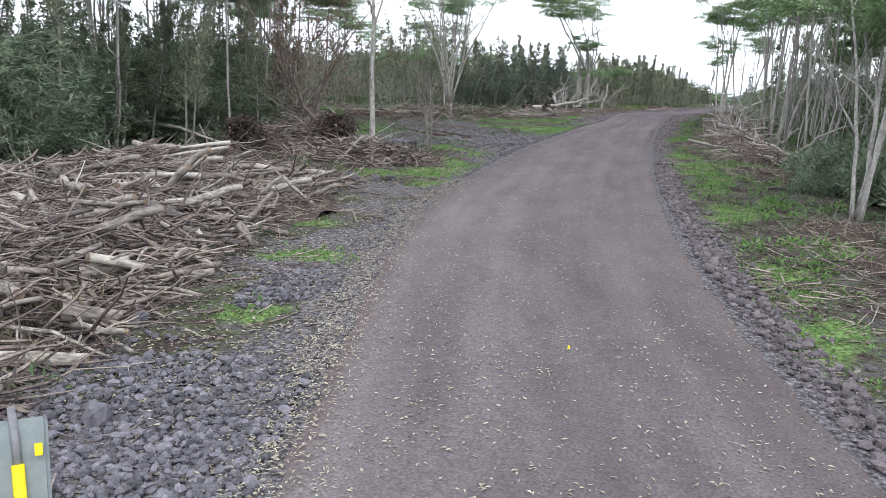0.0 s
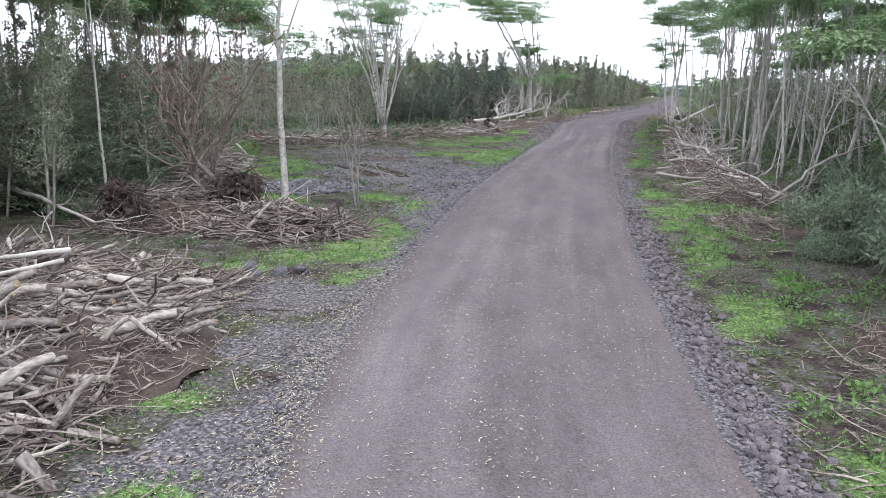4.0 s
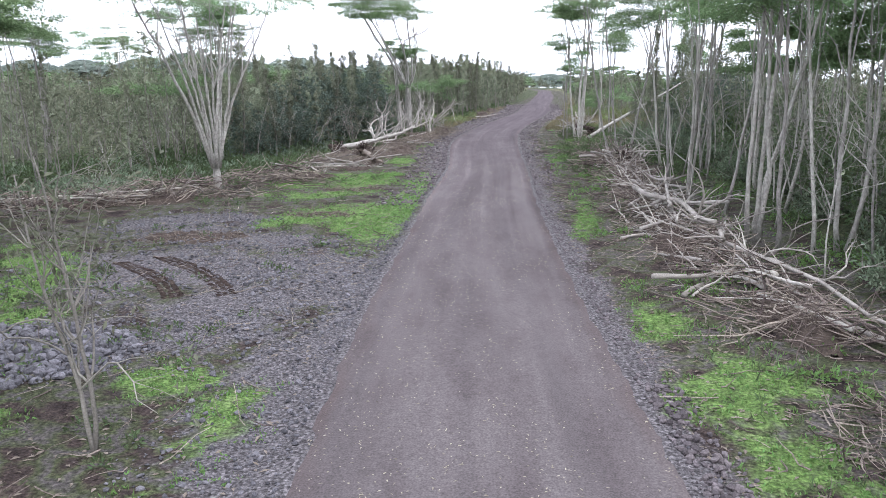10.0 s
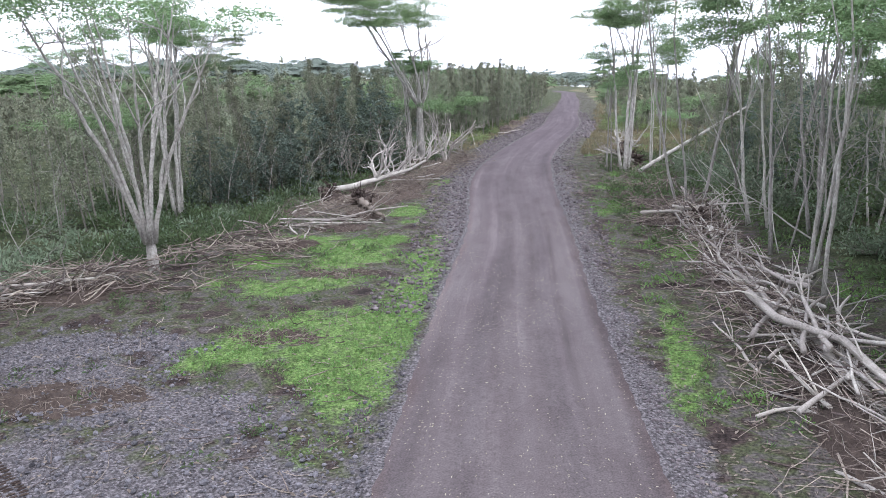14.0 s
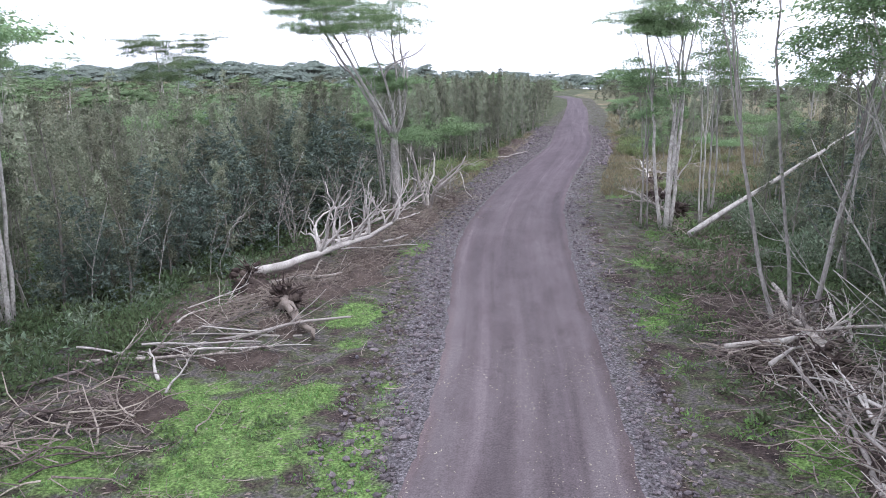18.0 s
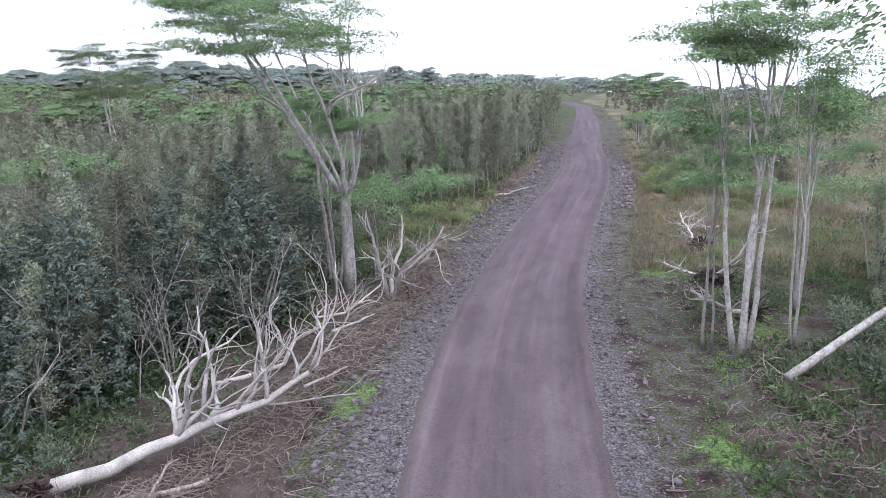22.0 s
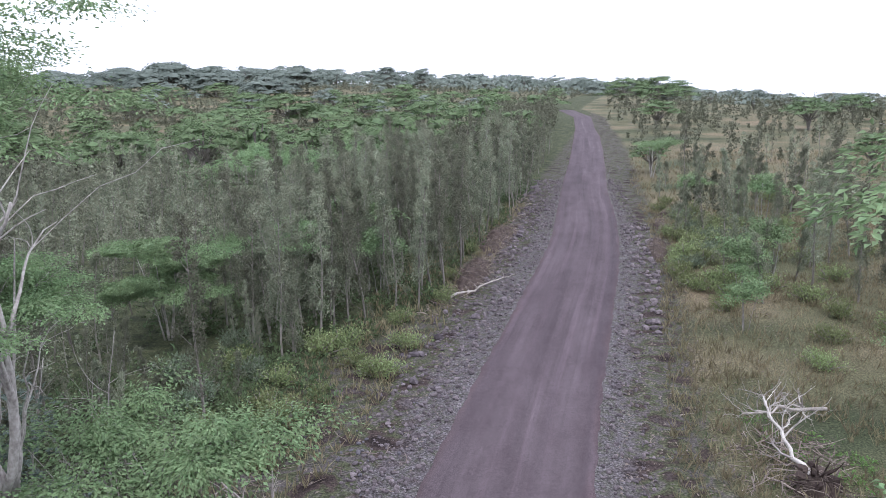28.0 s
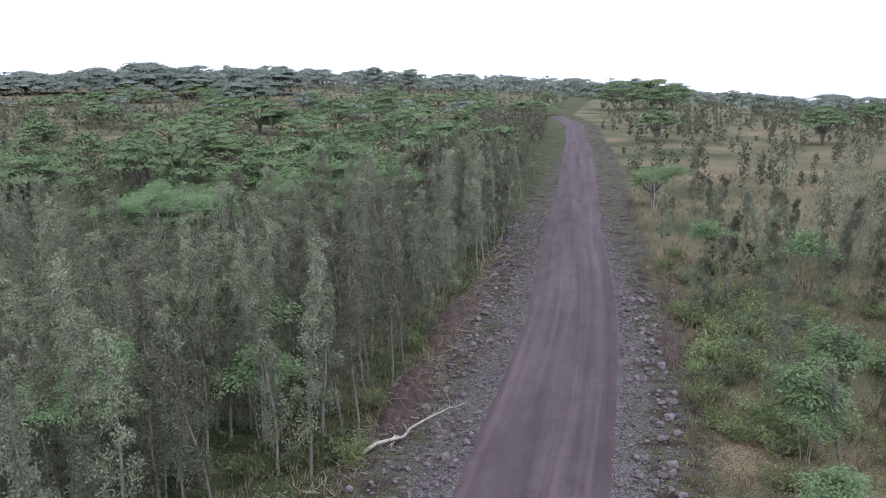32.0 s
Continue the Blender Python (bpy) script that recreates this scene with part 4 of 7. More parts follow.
spots += scatter(rng, 34, (-36, 14, -20, 50), lambda x, y: x < forest_left(y) - 1, 1.5)
spots += scatter(rng, 26, (-26, 15, -18.5, 40), lambda x, y: x < np.interp(y, [15, 28, 40], [-18.5, -19.5, -25.5]), 1.1)
inner = [(x, y) for x, y in spots if x < -28.5 or x > 0.5]
spots = [(x, y) for x, y in spots if not (x < -28.5 or x > 0.5)]
used = set()
for x, y in spots:
    k = int(rng.integers(0, 6)) if x < -18 else int(rng.choice([2, 4, 6, 4, 6, 0, 2])) if y > 104 else int(rng.integers(0, 7))
    kind = KINDS[k]
    if k not in used:
        used.add(k)
        kind.matrix_basis = pose(x, y, gz(x, y), 0, 0, rng.uniform(0, 360))
    else:
        young = 0.45 if -27 < x < -21 and 87.5 < y < 95 and y > 77 - 1.25 * (x + 11.7) - 4 else 1.0
        if y < 102 and -30 < x < -21.5 and y > 88 and -2.6 < (x + 28.9) * 0.77 + (y - 101.2) * 0.64 < 2.6:
            young = 0.38
        put(kind, x, y, rng.uniform(0, 360), rng.uniform(0.75, 1.15) * young, (rng.normal(0, 3), rng.normal(0, 3)))
for x, y, k, size in ((-25.6, 94.6, 4, 0.9), (-27.2, 95.6, 2, 0.85), (-23.4, 96.0, 4, 0.7), (-24.0, 102.0, 2, 0.8), (-25.6, 103.2, 0, 0.8), (-23.2, 100.0, 4, 0.75), (-28.6, 96.8, 4, 1.0), (-30.0, 98.4, 2, 0.9), (-26.8, 93.8, 6, 1.2), (-24.6, 93.6, 6, 1.1)):
    put(KINDS[k], x, y, rng.uniform(0, 360), size * (0.65 if y < 98 else 1.0))
# the deeper forest, past the trees that can be told apart
pairs = [ohia_shapes(150 + k, h, 17, 22, 0.165, w * 1.3, 3) for k, (h, w) in enumerate(((5.2, 0.52), (6.0, 0.55), (4.6, 0.48), (6.5, 0.5), (3.6, 0.45)))]
deep = scatter(rng, 400, (-62, 46, -25, 150), lambda x, y: x < forest_left(y) - 8.5 and y < 104, 1.3)
deep += scatter(rng, 560, (-66, 104, -25, 172), lambda x, y: x < forest_left(y) - 8.5 and ohia_ground(x, y), 1.15)
deep += scatter(rng, 110, (0, 100, 42, 175), lambda x, y: wave(x, y, 0.3, 2.0) > -0.2 and x > right_edge(y) + 7, 1.3)
deep += scatter(rng, 150, (5, 18, 40, 100), lambda x, y: x > forest_right(y) + 5, 1.6)
deep += scatter(rng, 190, (-60, 4, -24, 50), lambda x, y: x < forest_left(y) - 3, 1.6)
deep += scatter(rng, 70, (-24, 138, -18.5, 178), lambda x, y: left_edge(y) - 6.5 < x < left_edge(y) - 2.5, 0.9)
deep = [(x, y, rng.uniform(0, 6.28), rng.uniform(0.75, 1.15) * (0.8 if y > 90 or x < -40 else 1.0)) for x, y in deep + inner]
deep = [(x, y, a, size * (0.4 if -33 < x < -28 and 92 < y < 102 and (x + 28.9) * 0.77 + (y - 101.2) * 0.64 > -3.4 else 1.0)) for x, y, a, size in deep]
for k in range(5):
    tagged(part("deep_forest_leaves", strewn([pairs[k][1]], deep[k::5]), M_OHIA), "dense grey-green forest of slender trees", "woods", kind="stuff")
    tagged(part("deep_forest_stems", strewn([pairs[k][0]], deep[k::5]), M_GREYSTEM), "thin grey stems of the dense forest", "woods", kind="stuff")

# far woods, far fields and the ridge of umbrella trees
woods = Shape()


def far_ohia(x, y, h, n, leaf):
    z = ground_z(x, y)
    f = rng.uniform(0.12, 1, (len(x), n))
    a = rng.uniform(0, 6.283, (len(x), n))
    r = h[:, None] * 0.13 * rng.uniform(0.3, 1.2, (len(x), n)) * (1.2 - 0.8 * np.abs(f - 0.5))
    c = np.stack([x[:, None] + r * np.cos(a), y[:, None] + r * np.sin(a), z[:, None] + h[:, None] * f], -1).reshape(-1, 3)
    w = rng.normal(0, 0.7, c.shape) + np.array([0, 0, 0.5])
    out = np.stack([np.cos(a), np.sin(a), 0.3 + 0.9 * f], -1).reshape(-1, 3)
    woods.leaves(c, w, out + rng.normal(0, 0.35, c.shape), leaf * rng.uniform(0.6, 1.3, len(c)), 0.6 * leaf * rng.uniform(0.7, 1.2, len(c)))


def pick(count, box, keep):
    x, y = rng.uniform(box[0], box[2], count), rng.uniform(box[1], box[3], count)
    ok = keep(x, y)
    return x[ok], y[ok]


px, py = pick(1500, (-150, 48, -60, 178), lambda x, y: (wave(x, y, 0.08, 3.0) > -0.75) & ohia_ground(x, y))
far_ohia(px, py, rng.uniform(3.0, 4.8, len(px)), 76, 0.52)
px, py = pick(620, (-260, 90, -120, 320), lambda x, y: wave(x, y, 0.06, 1.0) > -0.7)
far_ohia(px, py, rng.uniform(3.0, 6.5, len(px)), 46, 0.75)
px, py = pick(110, (-140, 128, -30, 230), lambda x, y: ~ohia_ground(x, y))
far_ohia(px, py, rng.uniform(3.0, 6.0, len(px)), 120, 0.36)
px, py = pick(300, (-36, 150, -20, 240), lambda x, y: (x < left_edge(y) - 3.5) & (x > left_edge(y) - 13))
far_ohia(px, py, rng.uniform(2.5, 5.5, len(px)), 130, 0.36)
px, py = pick(1100, (-12, 118, 120, 300), lambda x, y: (x > right_edge(y) + 3) & (wave(x, y, 0.2, 1.0) + 0.7 * wave(x, y, 0.9) > -0.2))
far_ohia(px, py, rng.uniform(0.6, 2.4, len(px)), 34, 0.36)
px, py = pick(500, (-10, 150, 110, 270), lambda x, y: (x > right_edge(y) + 4) & (wave(x, y, 0.12, 4.0) + 0.4 * wave(x, y, 0.5) > -0.05))
far_ohia(px, py, rng.uniform(1.5, 4.0, len(px)), 90, 0.36)
px, py = pick(260, (34, 20, 110, 150), lambda x, y: x > 36)
far_ohia(px, py, rng.uniform(3, 6, len(px)), 80, 0.5)
px, py = pick(7600, (-420, 225, 420, 640), lambda x, y: (np.abs(x + 24) > 7) & (wave(x, y, 0.05, 2.0) + 0.5 * wave(x, y, 0.3) > np.where(x < -30, -0.3, -0.2)))
far_ohia(px, py, rng.uniform(1.5, 5.0, len(px)), 22, 0.7)
tagged(part("far_ohia_woods", woods, M_OHIA), "distant stand of slender grey-green trees", "woods", kind="stuff")

canopy = Shape()


def far_umbrella(x, y, h, w, leaf, discs=9, cover=0.6, dome=0.0):
    """A flat-topped tree of several leafy plates at different heights.
    dome: how far the plates curve down into a closed crown."""
    z = gz(x, y)
    foot = 0.45 if y < 300 else 0.15
    for k in range(discs):
        q = math.sqrt((k + 0.5) / discs)
        b = k * 2.4 + x
        cx, cy = x + w * 0.8 * q * math.cos(b), y + w * 0.8 * q * math.sin(b)
        zz = z + h * (foot + (1 - foot) * (1 - 0.75 * q * q) * rng.uniform(0.8, 1.05))
        rr = w * rng.uniform(0.18, 0.34)
        drop = (0.06 + 0.15 * dome) * w
        ang, lobe = np.arange(9) * 0.698, rng.uniform(0.78, 1.06, 9) * rr
        hub = zz - 0.03 * h
        rim = [np.stack([cx + q_ * lobe * np.cos(ang), cy + q_ * lobe * np.sin(ang), hub - drop * q_ * q_ + rng.normal(0, 0.02 * h, 9)], -1) for q_ in (0.45, 0.8)]
        j, jn = np.arange(9), (np.arange(9) + 1) % 9
        canopy.add(np.vstack([rim[0], rim[1], [(cx, cy, hub)]]), np.stack([j, j + 9, jn + 9, jn], -1), np.stack([np.full(9, 18), j, jn], -1))
        m = max(6, int(cover * 3.14 * rr * rr / (0.3 * leaf * leaf)))
        a, r = rng.uniform(0, 6.283, m), rr * np.sqrt(rng.uniform(0, 1, m))
        c = np.stack([cx + r * np.cos(a), cy + r * np.sin(a), zz - drop * (r / rr) ** 2 + rng.normal(0, 0.012 * h, m)], -1)
        out = np.stack([np.cos(a), np.sin(a), rng.normal(-0.15, 0.15, m)], -1)
        face = np.stack([(0.35 + dome) * (c[:, 0] - x) / w, (0.35 + dome) * (c[:, 1] - y) / w, np.full(m, 0.8)], -1)
        canopy.leaves(c, out + rng.normal(0, 0.5, (m, 3)) * np.array([1, 1, 0.3]), face + rng.normal(0, 0.12, (m, 3)), leaf * rng.uniform(0.6, 1.3, m), 0.6 * leaf * rng.uniform(0.7, 1.2, m))
        stem.tube([(x, y, z - 0.2), (x + 0.1 * (cx - x), y + 0.1 * (cy - y), z + h * 0.3), (cx, cy, zz)], [0.022 * h, 0.015 * h, 0.006 * h], 4, False)


stem, thicket = Shape(), Shape()
for x, y in zip(*pick(250, (-140, 122, -23, 250), lambda x, y: (~ohia_ground(x, y)) & (x < left_edge(y) - 6) & (wave(x, y, 0.1, 2.0) + 0.5 * wave(x, y, 0.33, 1.0) > np.interp(y, [155, 185, 215], [-0.9, -0.3, 0.7])))):
    far_umbrella(x, y, rng.uniform(3.2, 7.4), rng.uniform(2.4, 5.0), 0.26 + 0.0018 * (y - 120), 17, 0.75)
for x, y, h, w in ((-62, 148, 7, 6), (-88, 160, 9, 7), (-120, 170, 9, 8), (-140, 200, 9, 9), (16.6, 212, 5.5, 4.5), (-6.2, 217, 5.0, 4.0), (-50, 205, 6, 5), (-64, 270, 8, 6), (-76, 268, 8, 7), (-9.0, 156, 3.2, 2.0), (30, 240, 5, 4), (-11, 330, 9, 9), (-2, 345, 9, 10), (5, 360, 8, 9), (-92, 262, 8, 9), (-110, 280, 8, 8), (-40, 262, 6, 5), (44, 205, 4, 4), (12, 160, 3.5, 2.6)):
    far_umbrella(x, y, h, w, 0.26 + 0.0018 * (y - 120), 22, 0.75)
for x, y in zip(*pick(190, (-330, 225, -30, 430), lambda x, y: (x < left_edge(np.minimum(y, 250)) - 8) & (wave(x, y, 0.06, 1.0) > -0.05))):
    far_umbrella(x, y, rng.uniform(3, 7), rng.uniform(4, 8), 0.6, 15, 0.6, 0.3)
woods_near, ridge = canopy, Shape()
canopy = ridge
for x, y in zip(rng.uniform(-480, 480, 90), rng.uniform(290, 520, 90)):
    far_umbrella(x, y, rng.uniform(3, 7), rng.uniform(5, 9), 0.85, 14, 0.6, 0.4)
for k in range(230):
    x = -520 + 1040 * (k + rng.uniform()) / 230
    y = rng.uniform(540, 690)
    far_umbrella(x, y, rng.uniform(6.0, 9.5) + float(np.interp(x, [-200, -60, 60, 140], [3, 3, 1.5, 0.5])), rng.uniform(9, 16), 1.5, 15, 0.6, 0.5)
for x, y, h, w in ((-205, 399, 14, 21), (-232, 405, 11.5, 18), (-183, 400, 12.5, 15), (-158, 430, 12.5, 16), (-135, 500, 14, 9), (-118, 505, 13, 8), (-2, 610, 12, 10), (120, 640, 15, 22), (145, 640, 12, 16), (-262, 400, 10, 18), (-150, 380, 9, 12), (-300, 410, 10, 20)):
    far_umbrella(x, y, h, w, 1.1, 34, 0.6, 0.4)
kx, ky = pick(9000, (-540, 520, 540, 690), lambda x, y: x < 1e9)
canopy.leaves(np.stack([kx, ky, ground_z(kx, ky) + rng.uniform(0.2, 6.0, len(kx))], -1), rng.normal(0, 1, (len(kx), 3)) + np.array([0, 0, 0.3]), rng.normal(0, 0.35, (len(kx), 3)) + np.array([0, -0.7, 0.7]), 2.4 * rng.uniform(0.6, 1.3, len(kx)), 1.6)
canopy = woods_near
fx, fy = pick(5200, (-140, 122, -23, 235), lambda x, y: (~ohia_ground(x, y)) & (x < left_edge(y) - 5))
thicket.leaves(np.stack([fx, fy, ground_z(fx, fy) + rng.uniform(0.1, 1.3, len(fx))], -1), rng.normal(0, 1, (len(fx), 3)) + np.array([0, 0, 0.4]), rng.normal(0, 0.5, (len(fx), 3)) + np.array([0, 0, 1]), 0.9 * rng.uniform(0.6, 1.3, len(fx)), 0.5)
tagged(part("umbrella_woods", canopy, M_UMBRELLA, smooth=True), "flat-topped green umbrella trees beyond the forest", "woods", kind="stuff")
tagged(part("umbrella_thicket", thicket, M_FERN), "low dark thicket under the umbrella trees", "woods", kind="stuff")
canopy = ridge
# the ridge crowns carry their haze in the leaf colour
tagged(part("far_umbrella_trees", canopy, M_HAZELEAF, smooth=True), "distant flat-topped umbrella trees, leaf colour paled for haze", "woods", kind="stuff")
tagged(part("far_tree_stems", stem, M_GREYSTEM), "pale stems of the distant umbrella trees", "woods", kind="stuff")

# ---- pale-barked trees ----
rng = np.random.default_rng(11)
rng.bit_generator.advance(7327403)
# the vase-shaped tree at the end of the clearing
vase = albizia(21, 9.6, 10, 0.42, 0.10, 0.15, 8, density=26, low=0.72, fan=0.6, label="vase-shaped pale tree with many stems and thin crown", wide=0.9, crown=(0, 0, 4.9), bark=M_LICHEN, bole=1.4)
vase.matrix_basis = pose(-22.55, 52.4, gz(-22.55, 52.4))
# broad tree over the snag, and the small one below it
broad = albizia(22, 11.6, 6, 0.3, 0.125, 0.42, 23, density=72, low=0.62, label="broad umbrella tree with pale limbs over dead brush", wide=0.85, fan=0.7, crown=(-1.5, -0.6, 4.4), bark=M_LICHEN, bare_limbs=((2.3, -1.5, 8.6), (1.0, -0.6, 8.0)), bole=4.2, leaf=0.09)
broad.matrix_basis = pose(-20.75, 83.3, gz(-20.75, 83.3))
low_tree = albizia(23, 4.4, 3, 0.5, 0.07, 0.6, 14, density=55, leaf=0.09, low=0.7, label="low umbrella tree with bright feathery leaves", wide=0.72, fan=0.9, crown=(0.3, 0, 2.3))
low_tree.matrix_basis = pose(-19.9, 84.6, gz(-19.9, 84.6))
for x, y in scatter(rng, 9, (-46, 126, -23, 150), lambda x, y: not ohia_ground(x, y) and x < left_edge(y) - 6, 3.0):
    put(low_tree, x, y, rng.uniform(0, 360), rng.uniform(0.8, 1.25))
for x, y, size in ( (-25.5, 103.5, 0.9), (-2.4, 97.0, 0.6), (-34, 84, 1.2), (-31, 63, 1.1), (0.5, 104, 0.9), (-9.0, 152, 0.8), (-1.0, 88.0, 0.95)):
    put(low_tree, x, y, rng.uniform(0, 360), size)
leafy_low = albizia(24, 4.8, 5, 0.25, 0.075, 0.5, 26, density=70, leaf=0.11, low=0.3, label="low spreading tree with bright layered leaves", wide=0.65, fan=0.8, crown=(0, 0, 2.5))
leafy_low.matrix_basis = pose(-28.9, 101.2, gz(-28.9, 101.2)) @ Matrix.Diagonal((0.85, 0.85, 0.8, 1))
layered = albizia(26, 12.6, 3, 0.4, 0.16, 0.4, 60, M_UMBRELLA, density=40, low=0.6, label="large flat-topped tree with many leafy tiers above the forest", wide=1.15, fan=0.6, crown=(0, 0, 4.3))
layered.matrix_basis = pose(-55.4, 120.8, gz(-55.4, 120.8))
slim = [albizia(30 + k, h, s, sp, r, 0.2, n + 4, low=0.52, density=28, wide=0.85) for k, (h, s, sp, r, n) in enumerate(((12, 1, 0.5, 0.07, 24), (13, 2, 0.5, 0.095, 15), (11, 1, 0.46, 0.055, 22), (13.5, 3, 0.48, 0.10, 12), (10, 2, 0.44, 0.075, 14)))]
fine = albizia(41, 7.6, 4, 0.3, 0.085, 0.28, 22, density=26, low=0.36, wide=0.75, fan=0.5, crown=(0, 0, 2.4), bark=M_LICHEN, label="slender pale tree of four stems with open green crown")
forked = albizia(36, 10.7, 4, 0.46, 0.13, 0.2, 12, density=110, leaf=0.08, low=0.76, label="slender pale tree of four stems with layered crown", bark=M_LICHEN, wide=0.75, fan=0.35, crown=(0.1, 0.2, 2.7))
forked.matrix_basis = pose(-7.2, 78.5, gz(-7.2, 78.5))
put(forked, -27.0, 61.8, 70, 0.9)
put(forked, -21.5, 83.9, 200, 0.72)
grove = [(-8.2, 78.6, 0, 0.66), (-7.95, 78.5, 2, 0.7), (-5.6, 79.2, 1, 0.75), (-4.9, 82.7, 4, 0.9), (-4.9, 63.6, 1, 1.0), (-4.2, 64.4, 0, 1.0), (-2.6, 62.0, 0, 0.95), (-2.0, 61.0, 2, 1.0),
         (-1.2, 43.6, 3, 0.95), (-0.9, 45.5, 0, 1.0), (-0.8, 42.2, 0, 0.9), (0.1, 42.0, 2, 1.0), (1.0, 42.6, 4, 1.1), (-1.4, 48.0, 2, 1.0), (-2.3, 51.0, 0, 0.9), (-2.0, 54.0, 4, 1.0), (-2.6, 57.0, 2, 1.05), (0.6, 48.5, 1, 1.0), (0.4, 52.5, 0, 0.95),
         (2.2, 40.0, 0, 0.95), (3.2, 43.5, 3, 1.0), (2.6, 37.2, 2, 0.9), (4.0, 35.0, 1, 0.9), (5.0, 39.0, 0, 1.1), (3.0, 47.0, 2, 1.0), (1.2, 56.5, 1, 1.0), (-0.6, 60.0, 3, 0.9), (2.8, 53.5, 4, 1.1), (5.5, 46.0, 1, 1.0), (4.6, 31.5, 2, 1.0), (6.5, 34.0, 3, 0.9), (7.5, 41.0, 0, 1.1), (6.8, 52.0, 3, 1.0), (4.5, 59.0, 0, 1.0),
         (-2.0, 70.5, 0, 0.8), (0.0, 67.0, 1, 0.9), (2.5, 64.0, 2, 1.0), (8.5, 37.0, 4, 1.0), (9.0, 46.0, 2, 1.1), (5.6, 27.5, 0, 0.9)]
seen_kind = set()
for x, y, k, size in grove:
    if k not in seen_kind:
        seen_kind.add(k)
        slim[k].matrix_basis = pose(x, y, gz(x, y), 0, 0, rng.uniform(0, 360)) @ Matrix.Diagonal((size, size, size, 1))
    else:
        put(slim[k], x, y, rng.uniform(0, 360), size / slim[k].scale[0], (rng.normal(0, 6), rng.normal(0, 6)))
fine.matrix_basis = pose(1.4, 21.4, gz(1.4, 21.4))
leafy = albizia(42, 8.5, 2, 0.42, 0.09, 0.25, 40, density=30, low=0.42, label="leafy tree with pale stems and drooping green layers", wide=0.8, fan=0.7)
leafy.matrix_basis = pose(3.6, 25.0, gz(3.6, 25.0))
for x, y, size in ((4.8, 30.5, 1.05), (5.2, 35.5, 1.1), (6.0, 41.0, 1.1), (3.4, 33.0, 0.9), (7.5, 29.0, 1.2), (4.4, 20.0, 0.9), (-21.5, 21.0, 1.1), (-24.0, 26.0, 1.2), (-23.5, 31.5, 1.15), (-27.0, 33.5, 1.2), (-29.5, 39.5, 1.2), (-33, 36, 1.3), (-36, 46, 1.2), (-21.0, 15.5, 1.1), (-25, 19, 1.2), (-38, 52, 1.1), (-29.5, 46.5, 1.2), (-31.5, 44.0, 1.3), (4.0, 42.0, 0.9), (3.0, 48.0, 0.9), (2.2, 54.0, 0.85), (5.5, 50.0, 1.0), (6.0, 38.0, 1.1), (1.6, 61.0, 0.8), (7.2, 45.0, 1.1), (-25.5, 36, 1.25), (-27.5, 40.5, 1.25), (-22.8, 31.0, 1.1), (-36, 40, 1.35), (-40, 44, 1.35), (-34, 33, 1.35), (-31, 22, 1.35), (-28, 14, 1.3), (-24, 12, 1.2), (7.0, 55.0, 1.1), (6.0, 65.0, 1.1), (-30.5, 27.5, 1.3)):
    put(leafy, x, y, rng.uniform(0, 360), size)
# along the clearing on the other side
white = albizia(45, 9.0, 1, 0.5, 0.11, 0.3, 30, density=26, low=0.6, wide=0.8, fan=0.5, crown=(0.4, 0, 2.0), bark=M_LICHEN, label="white-barked tree standing alone on the clearing")
white.matrix_basis = pose(-14.5, 26.7, gz(-14.5, 26.7))
for x, y, k, size, lean in ((-19.4, 24.6, 2, 0.9, (0, 0)), (-31.5, 52.5, 1, 0.8, (3, 2)), (-35, 58, 4, 0.9, (0, 3)), (-26, 38, 1, 0.8, (0, 0)), (-29, 36, 4, 0.9, (0, 0)), (-33, 44, 0, 0.9, (0, 0)),
                            (-24, 29, 4, 0.9, (0, 0)), (-22.5, 22, 1, 0.8, (0, 0)), (-27, 26, 3, 0.8, (0, 0)), (-40, 62, 3, 0.7, (0, 0)), (-43, 75, 1, 0.7, (0, 0)), (-31, 30, 0, 0.9, (0, 0)), (-50, 90, 3, 0.75, (0, 0)), (-58, 108, 1, 0.8, (0, 0)), (3.0, 100, 4, 0.8, (0, 0)), (8, 92, 1, 0.9, (0, 0))):
    put(slim[k], x, y, rng.uniform(0, 360), size / slim[k].scale[0], lean)
# thin leafless saplings on the clearing
thin = bare(51, 5.8, 2, 0.04, 0.04, M_GREYSTEM, "sapling", "thin grey sapling with sparse leaves on the clearing", 13, 7)
thin.matrix_basis = pose(-12.9, 28.3, gz(-12.9, 28.3))
tangle = bare(52, 6.8, 5, 0.06, 0.34, M_BARK, "bare_tree", "dark tree hung with dead red-brown leaves and vines", 14, 9, M_DEADLEAF)
tangle.matrix_basis = pose(-17.2, 26.2, gz(-17.2, 26.2))
# bare snags
snag = bare(61, 4.2, 4, 0.10, 0.5, label="bleached snag with curved bare limbs", twigs=6)
snag.matrix_basis = pose(-18.9, 82.6, gz(-18.9, 82.6), 0, 0, 30)
scrag = bare(62, 4.4, 5, 0.036, 0.4, M_GREYSTEM, "dead_shrub", "grey dead shrub with many thin bare stems", 7)
scrag.matrix_basis = pose(-21.6, 77.0, gz(-21.6, 77.0))
for x, y, size in ((-22.6, 79.5, 0.9), (-22.6, 73.5, 0.8)):
    put(scrag, x, y, rng.uniform(0, 360), size, (rng.normal(0, 6), rng.normal(0, 6)))
for x, y, turn, size in ((-19.0, 88.5, 200, 0.5),):
    put(snag, x, y, turn, size, (rng.normal(0, 8), rng.normal(0, 8)))

